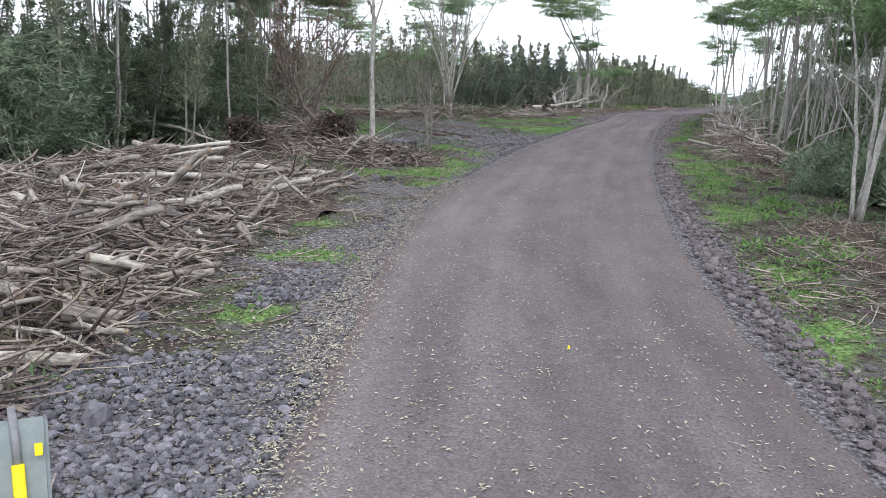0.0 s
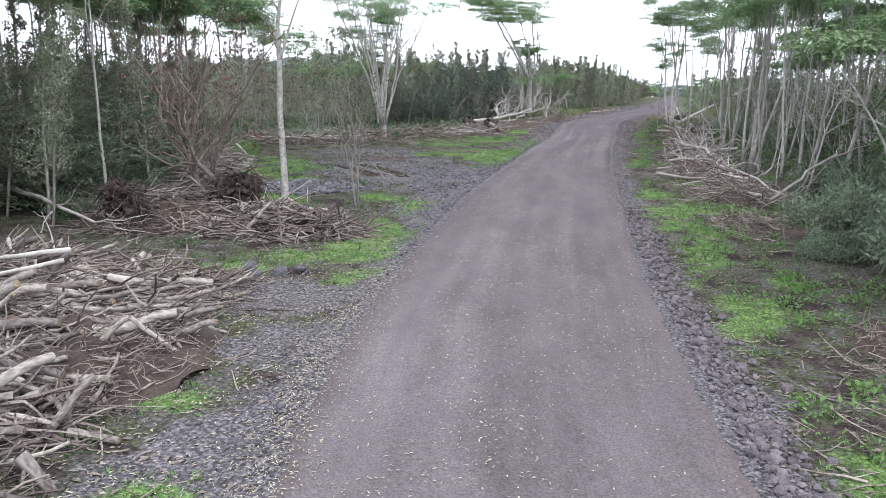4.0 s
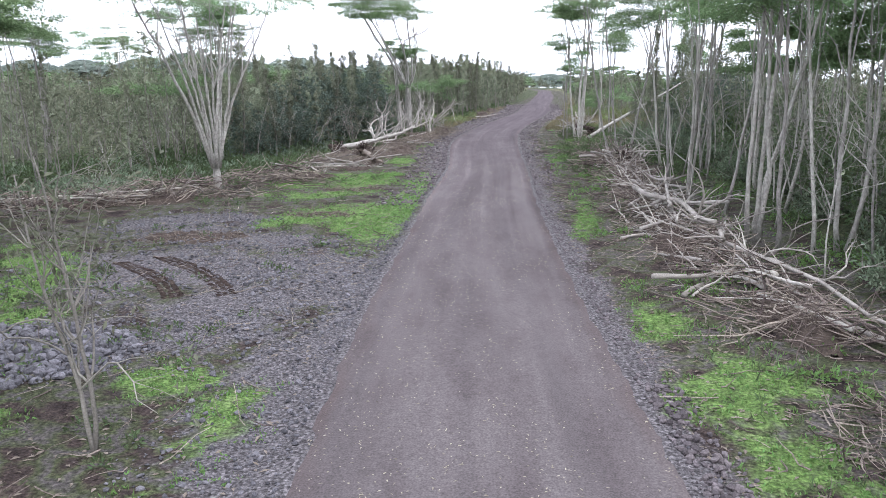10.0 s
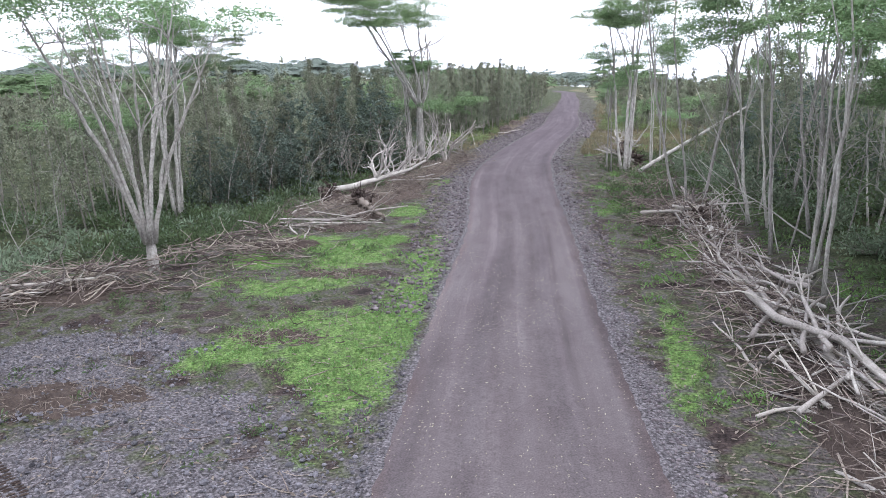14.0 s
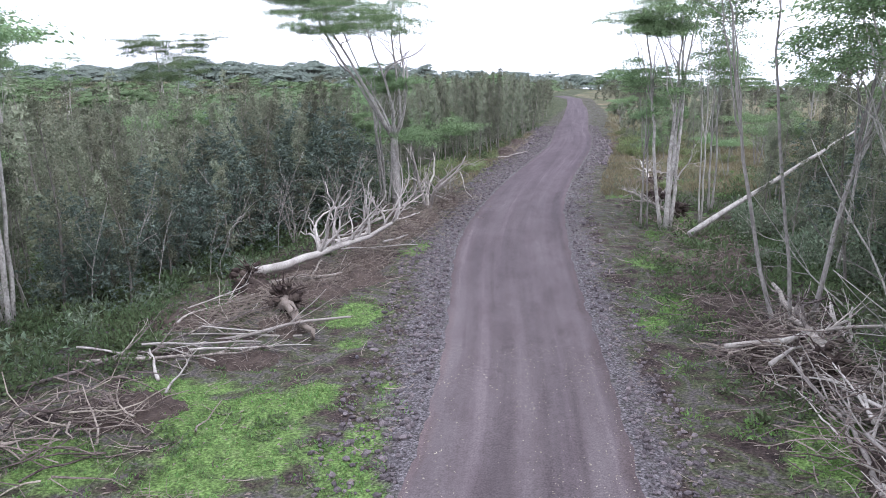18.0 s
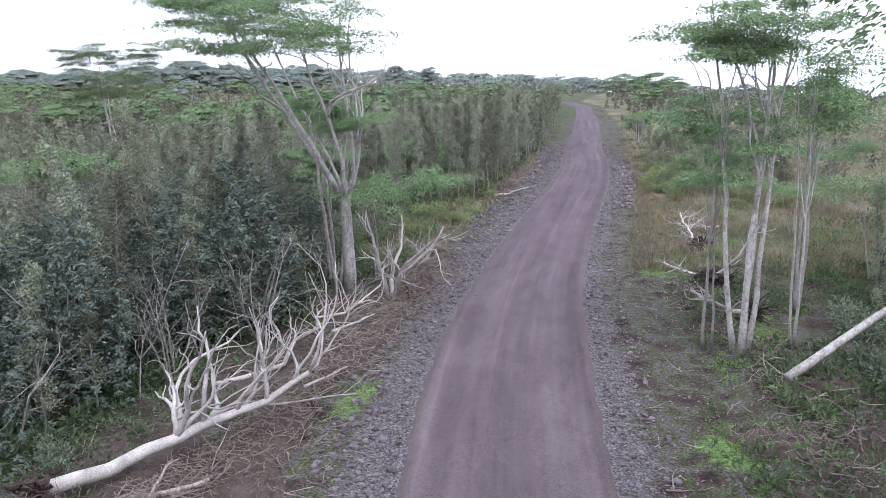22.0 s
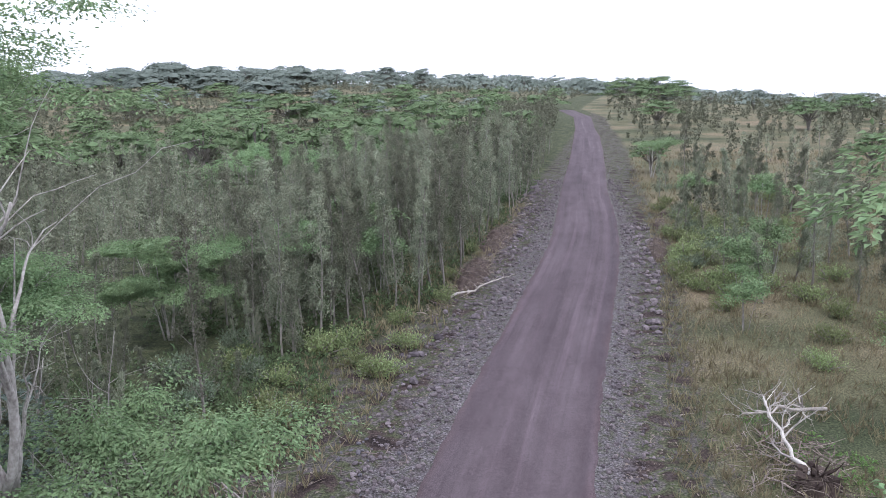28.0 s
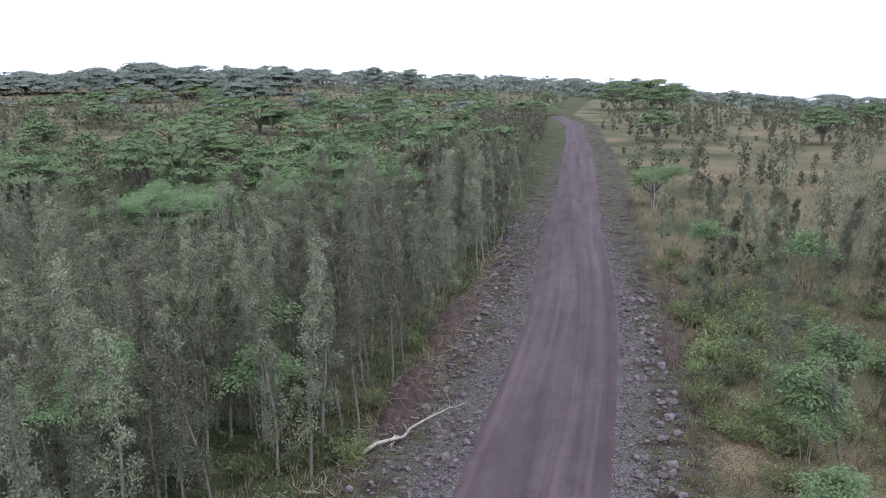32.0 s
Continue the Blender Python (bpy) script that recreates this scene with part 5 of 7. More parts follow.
# ---- fallen trees ----
fallen(71, (-21.5, 67.0, 0.5), (-17.6, 71.6, 1.5), 0.165, 18, 2.9, M_PALE, up=1.9, first_limb=4, bend=0.12)
fallen(90, (-21.4, 66.4, 0.2), (-18.7, 68.4, 0.25), 0.12, 3, 1.0, M_LOG, "mossy grey trunk lying under a bleached fallen tree", True, bend=0.06)
fallen(72, (-4.2, 49.3, 0.8), (-0.3, 33.4, 0.5), 0.09, 22, 2.1, roots=False, up=0.6, bend=0.24)
fallen(73, (-20.9, 73.0, 0.2), (-18.6, 79.6, 1.3), 0.075, 12, 2.2, M_DEAD, roots=False, up=1.3, bend=0.3, first_limb=2)
fallen(74, (-6.4, 75.6, 0.35), (0.6, 79.4, 4.3), 0.12, 3, 1.0, M_LICHEN, "pale trunk leaning over the undergrowth", False, bend=0.06, power=1.0)
fallen(75, (-4.4, 60.6, 0.5), (-4.8, 66.0, 0.9), 0.15, 10, 1.5, M_LOG, "uprooted trunk in a heap of brush")
fallen(76, (-7.0, 93.0, 0.3), (-7.9, 95.6, 1.2), 0.065, 12, 1.3, M_PALE, label="bleached uprooted tree with dark root plate")
fallen(85, (-6.0, 97.6, 0.3), (-8.2, 95.8, 0.7), 0.05, 16, 1.1, label="bleached heap of tangled limbs", up=0.9, bend=0.16, roots=False, first_limb=1)
fallen(86, (-6.4, 81.6, 0.3), (-8.4, 80.6, 1.2), 0.10, 8, 1.2, label="bleached uprooted tree with dark root plate", up=0.8)
fallen(89, (-7.2, 86.2, 0.4), (-5.5, 86.9, 2.3), 0.07, 9, 1.2, M_PALE, "bleached leaning limb beside its torn root", up=1.0)
fallen(77, (-7.0, 86.0, 0.2), (-9.0, 88.4, 0.4), 0.09, 6, 0.9, label="bleached uprooted tree with dark root plate")
fallen(78, (-22.4, 58.8, 0.2), (-17.9, 60.8, 0.2), 0.05, 14, 1.6, M_LOG, "dull grey fallen branch wood", False, bend=0.15)
fallen(79, (-31.0, 46.0, 0.3), (-23.0, 50.0, 0.5), 0.10, 16, 1.8, roots=False)
fallen(80, (-19.0, 63.9, 0.55), (-17.4, 61.9, 0.15), 0.17, 3, 0.6, M_BARK, "dark broken stump and root", True)
fallen(81, (-3.2, 44.0, 0.4), (-4.8, 56.5, 0.7), 0.10, 12, 1.6, roots=False, bend=0.14)
fallen(82, (-19.2, 108.0, 0.2), (-17.2, 111.5, 0.3), 0.06, 6, 0.9, roots=False)
fallen(83, (-22.8, 57.4, 0.15), (-19.2, 63.4, 0.5), 0.045, 9, 1.6, M_LOG, "dull grey fallen branch wood", False, bend=0.15)
fallen(87, (-27.0, 25.9, 0.9), (-17.0, 21.7, 0.5), 0.10, 7, 1.6, M_PALE, "long pale trunk lying behind the timber heap", False, bend=0.08, power=1.0)
fallen(88, (-0.5, 33.6, 0.3), (2.8, 37.6, 2.1), 0.05, 12, 1.5, label="bleached arching branch with hanging twigs", roots=False, up=0.3, bend=0.12, power=0.7)
fallen(84, (-15.8, 25.6, 0.8), (-17.6, 25.4, 3.4), 0.09, 14, 1.6, M_BARK, "uprooted dark trunk with hanging roots")

# ---- logs ----
def log(seed, length, radius):
    """A cut length of trunk with its two sawn ends."""
    rng_ = np.random.default_rng(seed)
    body, caps = Shape(), []
    p, r = bough(rng_, (0, 0, -length / 2), (0, 0, 1), length, radius, 0.32, 0, 7, 0.72)
    r = r * rng_.uniform(0.86, 1.14, len(r))
    body.tube(p, r, 9, False)
    for _ in range(2):
        stub, sr = bough(rng_, p[rng_.integers(1, 6)], fork(rng_, (0, 0, 1), 0.8), radius * rng_.uniform(2.0, 5.0), radius * 0.4, 0.3, 0, 3, 0.6)
        body.tube(stub, sr, 6)
    for q, rr, s in ((p[0], r[0], -1), (p[-1], r[-1], 1)):
        a = np.arange(9) * 6.283 / 9
        ring = q + np.stack([np.cos(a), np.sin(a), np.zeros(9)], -1) * rr * 0.96
        cap = Shape()
        cap.add(np.vstack([ring, q + np.array([0, 0, 0.012 * s])]), None, [(k, (k + 1) % 9, 9) for k in range(9)])
        caps.append(cap)
    thing = part("log", body, M_LOG, None, smooth=True)
    for cap in caps:
        part("cut_end", cap, M_CUT, thing)
    return tagged(thing, "weathered pale log in a heap of cleared timber", "log", "logs of the timber heap")


LOGS = [log(200 + k, L, r) for k, (L, r) in enumerate(((1.5, 0.07), (2.2, 0.055), (1.0, 0.10), (1.3, 0.05), (0.65, 0.12), (1.9, 0.085)))]


def heap_z(x, y):
    """Height of the timber heap above the ground."""
    d = left_edge(y) - x
    ridge = np.interp(d, [2.2, 3.2, 5.0, 8.0, 11], [0, 0.25, 0.75, 0.9, 0.3])
    return ridge * np.interp(y, [3.5, 6, 9, 15, 18, 20.5], [0, 0.7, 1.0, 1.0, 0.6, 0]) * (0.8 + 0.3 * wave(x, y, 1.2))


first = set()
for k in range(150):
    y = rng.uniform(5.0, 19.5)
    d = rng.uniform(3.0, 9.5)
    x = float(left_edge(y)) - d
    z = gz(x, y) + float(heap_z(x, y)) * rng.uniform(0.35, 1.0) + 0.08
    i = int(rng.integers(0, 6))
    heading = rng.normal(100, 35)
    m = pose(x, y, z, 90 + rng.normal(0, 9), 0, heading)
    if i not in first:
        first.add(i)
        LOGS[i].matrix_basis = m
    else:
        copy_thing(LOGS[i], m)


for k in range(70):
    y = rng.uniform(9.0, 19.5)
    d = rng.uniform(2.4, 5.5)
    x, size = float(left_edge(y)) - d, rng.uniform(0.45, 0.8)
    z = gz(x, y) + float(heap_z(x, y)) * rng.uniform(0.5, 1.1) + 0.06
    copy_thing(LOGS[int(rng.integers(0, 6))], pose(x, y, z, 90 + rng.normal(0, 14), 0, rng.normal(100, 40)) @ Matrix.Diagonal((size, size, size, 1)))

for k in range(150):
    if k < 60:
        a, r = rng.uniform(0, 6.283), rng.uniform() ** 0.6
        x, y, h = -13.7 + 2.4 * r * math.cos(a), 24.5 + 1.6 * r * math.sin(a), 0.55 * (1 - r * r)
    else:
        f = rng.uniform()
        x, y, h = -18.0 - 12.0 * f + rng.normal(0, 0.7), 28.0 + 16.5 * f + rng.normal(0, 0.9), rng.uniform(0.1, 1.1)
    size = rng.uniform(0.42, 0.85)
    copy_thing(LOGS[int(rng.integers(0, 6))], pose(x, y, gz(x, y) + h * rng.uniform(0.5, 1.1) + 0.05, 90 + rng.normal(0, 20), 0, rng.uniform(0, 180)) @ Matrix.Diagonal((size * 0.8, size * 0.8, size, 1)))

# ---- brushwood ----
def sticks(shape, rng_, count, place, length=(0.4, 1.6), radius=(0.008, 0.03), tilt=0.14, heading=None, spread=3.0):
    """Loose sticks, strewn where place(rng) puts them: x, y and height above the ground."""
    for _ in range(count):
        x, y, h = place(rng_)
        a = rng_.uniform(0, 6.283) if heading is None else rng_.normal(heading, spread)
        L = rng_.uniform(*length)
        p, r = bough(rng_, (0, 0, 0), (math.cos(a), math.sin(a), rng_.normal(0, tilt)), L, rng_.uniform(*radius), 0.75, 0, 4, 0.4)
        p += np.array([x, y, gz(x, y) + h]) - p[1]
        low = p[:, 2] - ground_z(p[:, 0], p[:, 1])
        p[:, 2] += np.maximum(0.01 - low, 0)
        shape.tube(p, r, 4, False)


def around(cx, cy, rx, ry, h):
    def place(rng_):
        a, r = rng_.uniform(0, 6.283), rng_.uniform(0, 1) ** 0.6
        return cx + rx * r * math.cos(a), cy + ry * r * math.sin(a), h * (1 - r * r) * rng_.uniform(0.1, 1) + 0.02
    return place


def along(pts, width, h):
    def place(rng_):
        i = rng_.integers(0, len(pts) - 1)
        f = rng_.uniform()
        s = rng_.normal(0, 0.5)
        return (pts[i][0] + (pts[i + 1][0] - pts[i][0]) * f + s * width, pts[i][1] + (pts[i + 1][1] - pts[i][1]) * f + rng_.normal(0, 0.3), h * max(0.05, 1 - s * s) * rng_.uniform(0.1, 1))
    return place


def heap_place(rng_):
    y, d = rng_.uniform(4.5, 20), rng_.uniform(2.6, 10)
    x = float(left_edge(y)) - d
    return x, y, float(heap_z(x, y)) * rng_.uniform(0.4, 1.15) + 0.03


HEAPS = [("timber heap", 3000, heap_place, (0.3, 1.4), (0.008, 0.034)),
         ("fine twigs of the timber heap", 3600, heap_place, (0.25, 0.8), (0.003, 0.008)),
         ("second heap", 900, around(-13.6, 24.6, 2.7, 1.9, 0.75), (0.3, 1.3), (0.008, 0.04)),
         ("brush behind the gravel", 1100, along([(-18.6, 28.2), (-20.8, 31.6), (-22.6, 35.0), (-26.5, 40.0), (-29.0, 42.0)], 1.3, 0.95), (0.4, 1.8), (0.008, 0.034)),
         ("brush on the bank", 420, along([(-6.6, 65.5), (-6.0, 69.5), (-5.4, 73.5), (-6.6, 78.0), (-7.6, 83.0)], 1.5, 0.3), (0.3, 1.3), (0.006, 0.025)),
         ("root heap", 600, around(-17.2, 24.6, 2.6, 2.4, 1.0), (0.4, 1.6), (0.008, 0.03)),
         ("heap behind the clearing", 950, along([(-33, 44), (-28, 45.5), (-25, 49), (-22, 51), (-20, 57)], 2.2, 0.85), (0.4, 2.0), (0.008, 0.03)),
         ("brush by the grove", 1700, along([(-1.2, 34), (-2.6, 40), (-3.4, 46), (-4.2, 52), (-4.6, 60), (-4.6, 66)], 1.5, 0.75), (0.4, 2.0), (0.006, 0.024)),
         ("dark brush by the fallen tree", 2600, along([(-20.5, 62), (-20, 66), (-18.8, 70), (-18.6, 76), (-18.4, 83), (-18.6, 88)], 1.5, 0.5), (0.12, 0.9), (0.004, 0.018)),
         ("heap by the uprooted trunk", 330, around(-5.3, 62.3, 1.5, 2.3, 0.9), (0.4, 1.8), (0.008, 0.035)),
         ("brush by the bare stump", 200, around(-7.3, 94, 1.5, 2.5, 0.4), (0.3, 1.3), (0.006, 0.022)),
         ("brush on the verge", 160, around(-8.0, 85.5, 1.2, 3.0, 0.25), (0.3, 1.2), (0.006, 0.022)),
         ("brush under the forest edge", 420, along([(-19.6, 105), (-18.9, 110), (-18.6, 118), (-18.8, 128), (-19.4, 140)], 0.9, 0.3), (0.3, 1.2), (0.006, 0.022)),
         ("twigs under the bush", 200, around(-1.2, 30, 1.3, 2.0, 0.3), (0.3, 1.2), (0.006, 0.02)),
         ("twigs on the verge", 170, around(0.9, 15.5, 1.5, 4.0, 0.15), (0.3, 1.2), (0.006, 0.02))]
for k, (what, count, place, L, R) in enumerate(HEAPS):
    pile = Shape()
    sticks(pile, np.random.default_rng(300 + k), count, place, L, R, heading=0.35 if k < 2 else None, spread=0.75)
    if k:
        tagged(part("brushwood", pile, M_BARK if "dark" in what else M_TWIG), "heap of dry broken sticks and twigs, " + what, "brushwood", "brushwood heaps", "stuff")
        continue
    # the sticks of the nearest heap that can be picked out are parts of their own
    heap = tagged(new("brush_heap"), "heap of dry broken sticks and cleared branches", "brush heap", "brushwood heaps")
    tagged(part("brushwood", pile, M_TWIG, heap), kind="stuff")
    rng_s = np.random.default_rng(330)
    lengths = (0.7, 1.0, 1.3, 1.7, 2.1, 0.9, 1.5, 1.2)
    kinds = []
    for n_ in range(8):
        one = Shape()
        p_, r_ = bough(rng_s, (0, -lengths[n_] / 2, 0), (0, 1, 0), lengths[n_], 0.016 + 0.004 * n_, 0.7, 0, 6, 0.5)
        one.tube(p_, r_, 6)
        p2_, r2_ = bough(rng_s, p_[3], fork(rng_s, (0, 1, 0), 0.6), lengths[n_] * 0.35, r_[3] * 0.6, 0.6, 0, 4, 0.3)
        one.tube(p2_, r2_, 5, False)
        kinds.append(one.mesh("stick", (M_LOG, M_TWIG)[n_ % 2], True))
    for n_ in range(260):
        x_, y_, h_ = heap_place(rng_s)
        piece = new("stick", kinds[n_ % 8])
        piece.parent = heap
        piece.matrix_basis = pose(x_, y_, gz(x_, y_) + h_, rng_s.normal(0, 9), 0, rng_s.uniform(0, 360))

# ---- stones ----
def stones(count, lo, hi, where, mat, name, label, size_pow=2.5, sink=0.25, category="stones"):
    rng_ = np.random.default_rng(len(name) + count)
    x, y = where(rng_, count)
    s = lo + (hi - lo) * rng_.uniform(0, 1, len(x)) ** size_pow
    z = ground_z(x, y) + s * (0.5 - sink) * 0.7
    shape = Shape()
    shape.rocks(rng_, np.stack([x, y, z], -1), s)
    return tagged(part(name, shape, mat), label, category, kind="stuff")


# the two runs of a crawler track across the gravel
TRACKS = [((-19.17, 39.14), (-15.64, 35.62)), ((-18.31, 39.91), (-14.51, 36.16))]


def in_beds(table, thin=1.0):
    def where(rng_, count):
        xs, ys = [], []
        total = sum(r[2] * r[3] for r in table)
        for px, py, rx, ry_ in table:
            m = int(count * rx * ry_ / total)
            a, r = rng_.uniform(0, 6.283, m), np.sqrt(rng_.uniform(0, 1, m)) * 1.1
            xs.append(px + rx * r * np.cos(a))
            ys.append(py + ry_ * r * np.sin(a))
        x, y = np.concatenate(xs), np.concatenate(ys)
        ok = (x < left_edge(y) - 0.05) | (x > right_edge(y) + 0.05)
        for (x0, y0), (x1, y1) in TRACKS:
            f = np.clip(((x - x0) * (x1 - x0) + (y - y0) * (y1 - y0)) / ((x1 - x0) ** 2 + (y1 - y0) ** 2), 0, 1)
            ok &= np.hypot(x - x0 - f * (x1 - x0), y - y0 - f * (y1 - y0)) > 0.42
        return x[ok], y[ok]
    return where


def on_verge(side, y0, y1, wide, power=1.0):
    def where(rng_, count):
        y = rng_.uniform(y0, y1, count)
        d = wide * rng_.uniform(0, 1, count) ** power
        return (left_edge(y) - 0.05 - d if side < 0 else right_edge(y) + 0.05 + d), y
    return where


gravel_bed = stones(9500, 0.03, 0.13, in_beds(GRAVEL[2:4] + GRAVEL[11:12]), M_ROCK, "gravel_bed", "loose grey broken lava stones beside the road", 2.6, category="")
stones(9800, 0.03, 0.14, in_beds(GRAVEL[5:11] + GRAVEL[13:]), M_GRAVEL, "gravel_pad", "grey crushed lava gravel on the clearing", 4.2)
stones(1900, 0.05, 0.2, on_verge(1, 2, 32, 0.7, 0.8), M_VERGE, "verge_stones", "dark purple lava rubble in a low berm", 2.6)
right_verge = stones(5200, 0.02, 0.12, on_verge(1, 2, 60, 0.85, 1.3), M_REDROCK, "verge_gravel", "purple-grey cinder stones along the road edge", 3.5, category="")
stones(3600, 0.022, 0.18, on_verge(1, 55, 95, 1.3, 1.2), M_VERGE, "verge_stones", "purple-grey lava stones along the road edge", 4.5)
stones(3200, 0.025, 0.2, on_verge(1, 95, 150, 1.2, 1.2), M_VERGE, "verge_stones", "purple-grey lava stones along the road edge", 4)
stones(6200, 0.022, 0.2, on_verge(-1, 49, 95, 1.9, 1.2), M_VERGE, "verge_stones", "purple-grey lava stones along the road edge", 4)
stones(5200, 0.03, 0.24, on_verge(-1, 95, 150, 2.3, 1.1), M_VERGE, "verge_stones", "purple-grey lava stones along the road edge", 4)
stones(2600, 0.02, 0.10, on_verge(-1, 12, 54, 0.8, 1.6), M_ROCK, "verge_stones", "small grey stones along the road edge", 3)
stones(240, 0.1, 0.4, on_verge(1, 104, 128, 1.8, 0.6), M_VERGE, "verge_blocks", "pale broken lava blocks heaped on the verge", 2)
stones(260, 0.1, 0.5, on_verge(-1, 96, 150, 3.0, 0.3), M_REDROCK, "verge_blocks", "dark lava blocks at the foot of the bank", 2)
stones(900, 0.012, 0.035, lambda r, n: ((lambda y: (left_edge(y) + (right_edge(y) - left_edge(y)) * r.uniform(0.03, 0.97, n), y))(r.uniform(3, 45, n))), M_ROCK, "road_grit", "loose grit on the cinder road", 2, 0.1)

stones(1300, 0.07, 0.26, in_beds([(-17.0, 31.9, 2.3, 1.7)]), M_GRAVEL, "stone_heap", "heap of coarse dark grey lava stones on the clearing", 1.6)

# prints of a crawler track in the gravel
prints = Shape()
for (x0, y0), (x1, y1) in TRACKS:
    d = np.array([x1 - x0, y1 - y0])
    length_ = float(np.linalg.norm(d))
    d = d / length_
    n_ = np.array([-d[1], d[0]])
    for k in range(int(length_ / 0.12)):
        bow = 0.35 * math.sin(k * 0.12 / length_ * math.pi)
        for row in (-1, 0, 1):
            c = np.array([x0, y0]) + d * (0.12 * k + 0.04 * row + RNG.normal(0, 0.014)) + n_ * (row * 0.17 + bow + RNG.normal(0, 0.012))
            a_, b_ = c - n_ * 0.07, c + n_ * 0.07 + d * RNG.normal(0, 0.015)
            line = [a_, (a_ + b_) / 2 + RNG.normal(0, 0.01, 2), b_]
            prints.tube([(p[0], p[1], gz(p[0], p[1]) + 0.008) for p in line], [0.014, 0.026, 0.014], 5)
tagged(part("track_prints", prints, M_ROOT), "dark ribbed prints of a crawler track in the gravel", "track prints", kind="stuff")

# single larger stones
STONES = []
for k in range(7):
    one = Shape()
    rng_k = np.random.default_rng(400 + k)
    one.rocks(rng_k, np.array([(0, 0, 0.2)]), np.array([1.0]), 0.8)
    STONES.append(tagged(part("lava_stone", one, M_ROCK), "large angular grey lava stone", "stone", "large stones"))


def set_stones(places):
    for n_, (x, y, size) in enumerate(places):
        k = int(rng.integers(0, 7))
        m = pose(x, y, gz(x, y), rng.uniform(-15, 15), rng.uniform(-15, 15), rng.uniform(0, 360)) @ Matrix.Diagonal((size, size, size, 1))
        if n_ < 7 and not STONES[n_].get("set"):
            STONES[n_].matrix_basis = m
            STONES[n_]["set"] = 1
        else:
            copy_thing(STONES[k], m)


spots = [(-7.0, 7.2, 0.42), (-11.6, 20.1, 0.45), (-11.2, 19.8, 0.35), (-10.9, 20.3, 0.4), (-10.6, 20.6, 0.3), (-11.9, 20.6, 0.3), (-5.2, 4.9, 0.34), (-5.6, 5.4, 0.3), (-4.9, 4.3, 0.36), (-5.0, 3.9, 0.42), (-6.0, 6.3, 0.28), (-5.8, 4.5, 0.33), (-4.4, 3.6, 0.4), (-5.5, 4.0, 0.5)]
spots += [(float(left_edge(y)) - rng.uniform(1.0, 3.5), y, rng.uniform(0.2, 0.34)) for y in rng.uniform(3, 11, 8)]
spots += [(x, y, rng.uniform(0.16, 0.3)) for x, y in zip(rng.uniform(-12.0, -9.8, 24), rng.uniform(19.3, 21.0, 24))]
spots += [(float(right_edge(y)) + rng.uniform(0.2, 1.0), y, 0.12 + 0.26 * rng.uniform() ** 1.6) for y in rng.uniform(12, 30, 44)]
spots += [(x, float(np.interp(x, [-19.5, -16.6, -13.6, -11.7], [45.4, 43.2, 41.9, 42.4])) + rng.normal(0, 0.3), 0.14 + 0.26 * rng.uniform() ** 2) for x in rng.uniform(-19.0, -11.6, 70)]
spots += [(x, y, rng.uniform(0.14, 0.3)) for x, y in zip(rng.uniform(-19.6, -14.2, 46), rng.uniform(29.6, 33.8, 46))]
spots += [(float(left_edge(y)) - rng.uniform(0.3, 2.6), y, rng.uniform(0.18, 0.38)) for y in rng.uniform(56, 126, 60)]
spots += [(float(right_edge(y)) + rng.uniform(0.3, 2.0), y, rng.uniform(0.15, 0.34)) for y in rng.uniform(56, 120, 34)]
spots += [(rng.normal(-10.4, 0.5), rng.uniform(108.5, 117.0), 0.14 + 0.3 * rng.uniform() ** 1.8) for _ in range(54)]
spots += [(rng.normal(-18.4, 0.35), rng.normal(93.2, 0.5), rng.uniform(0.2, 0.55)) for _ in range(14)]
set_stones(spots)


def stone_parts(thing_name, label, mat, places, stuff):
    """A bed whose larger stones are parts of their own; the rest of it stays joined."""
    bed = new(thing_name)
    shapes = []
    for k in range(6):
        one = Shape()
        one.rocks(np.random.default_rng(430 + k), np.array([(0, 0, 0.0)]), np.array([1.0]), 0.75)
        shapes.append(one.mesh("stone", mat))
    for x, y, size in places:
        piece = new("stone", shapes[int(rng.integers(0, 6))])
        piece.parent = bed
        piece.matrix_basis = pose(x, y, gz(x, y) + size * 0.2, rng.uniform(-25, 25), rng.uniform(-25, 25), rng.uniform(0, 360)) @ Matrix.Diagonal((size, size, size, 1))
    stuff.parent = bed
    return tagged(bed, label, "stones")


stone_parts("stone_bed", "bed of loose grey lava stones beside the road", M_ROCK, [(float(left_edge(y)) - rng.uniform(0.4, 3.4), y, rng.uniform(0.06, 0.14)) for y in 2.2 + 4.8 * rng.uniform(0, 1, 270) ** 1.2], gravel_bed)
stone_parts("stone_verge", "strip of purple-grey stones along the road edge", M_VERGE, [(float(right_edge(y)) + 0.1 + 1.1 * rng.uniform(0, 1) ** 1.3, y, rng.uniform(0.08, 0.17)) for y in 4 + 24 * rng.uniform(0, 1, 260) ** 1.3], right_verge)
for ob in STONES:
    if "set" in ob:
        del ob["set"]

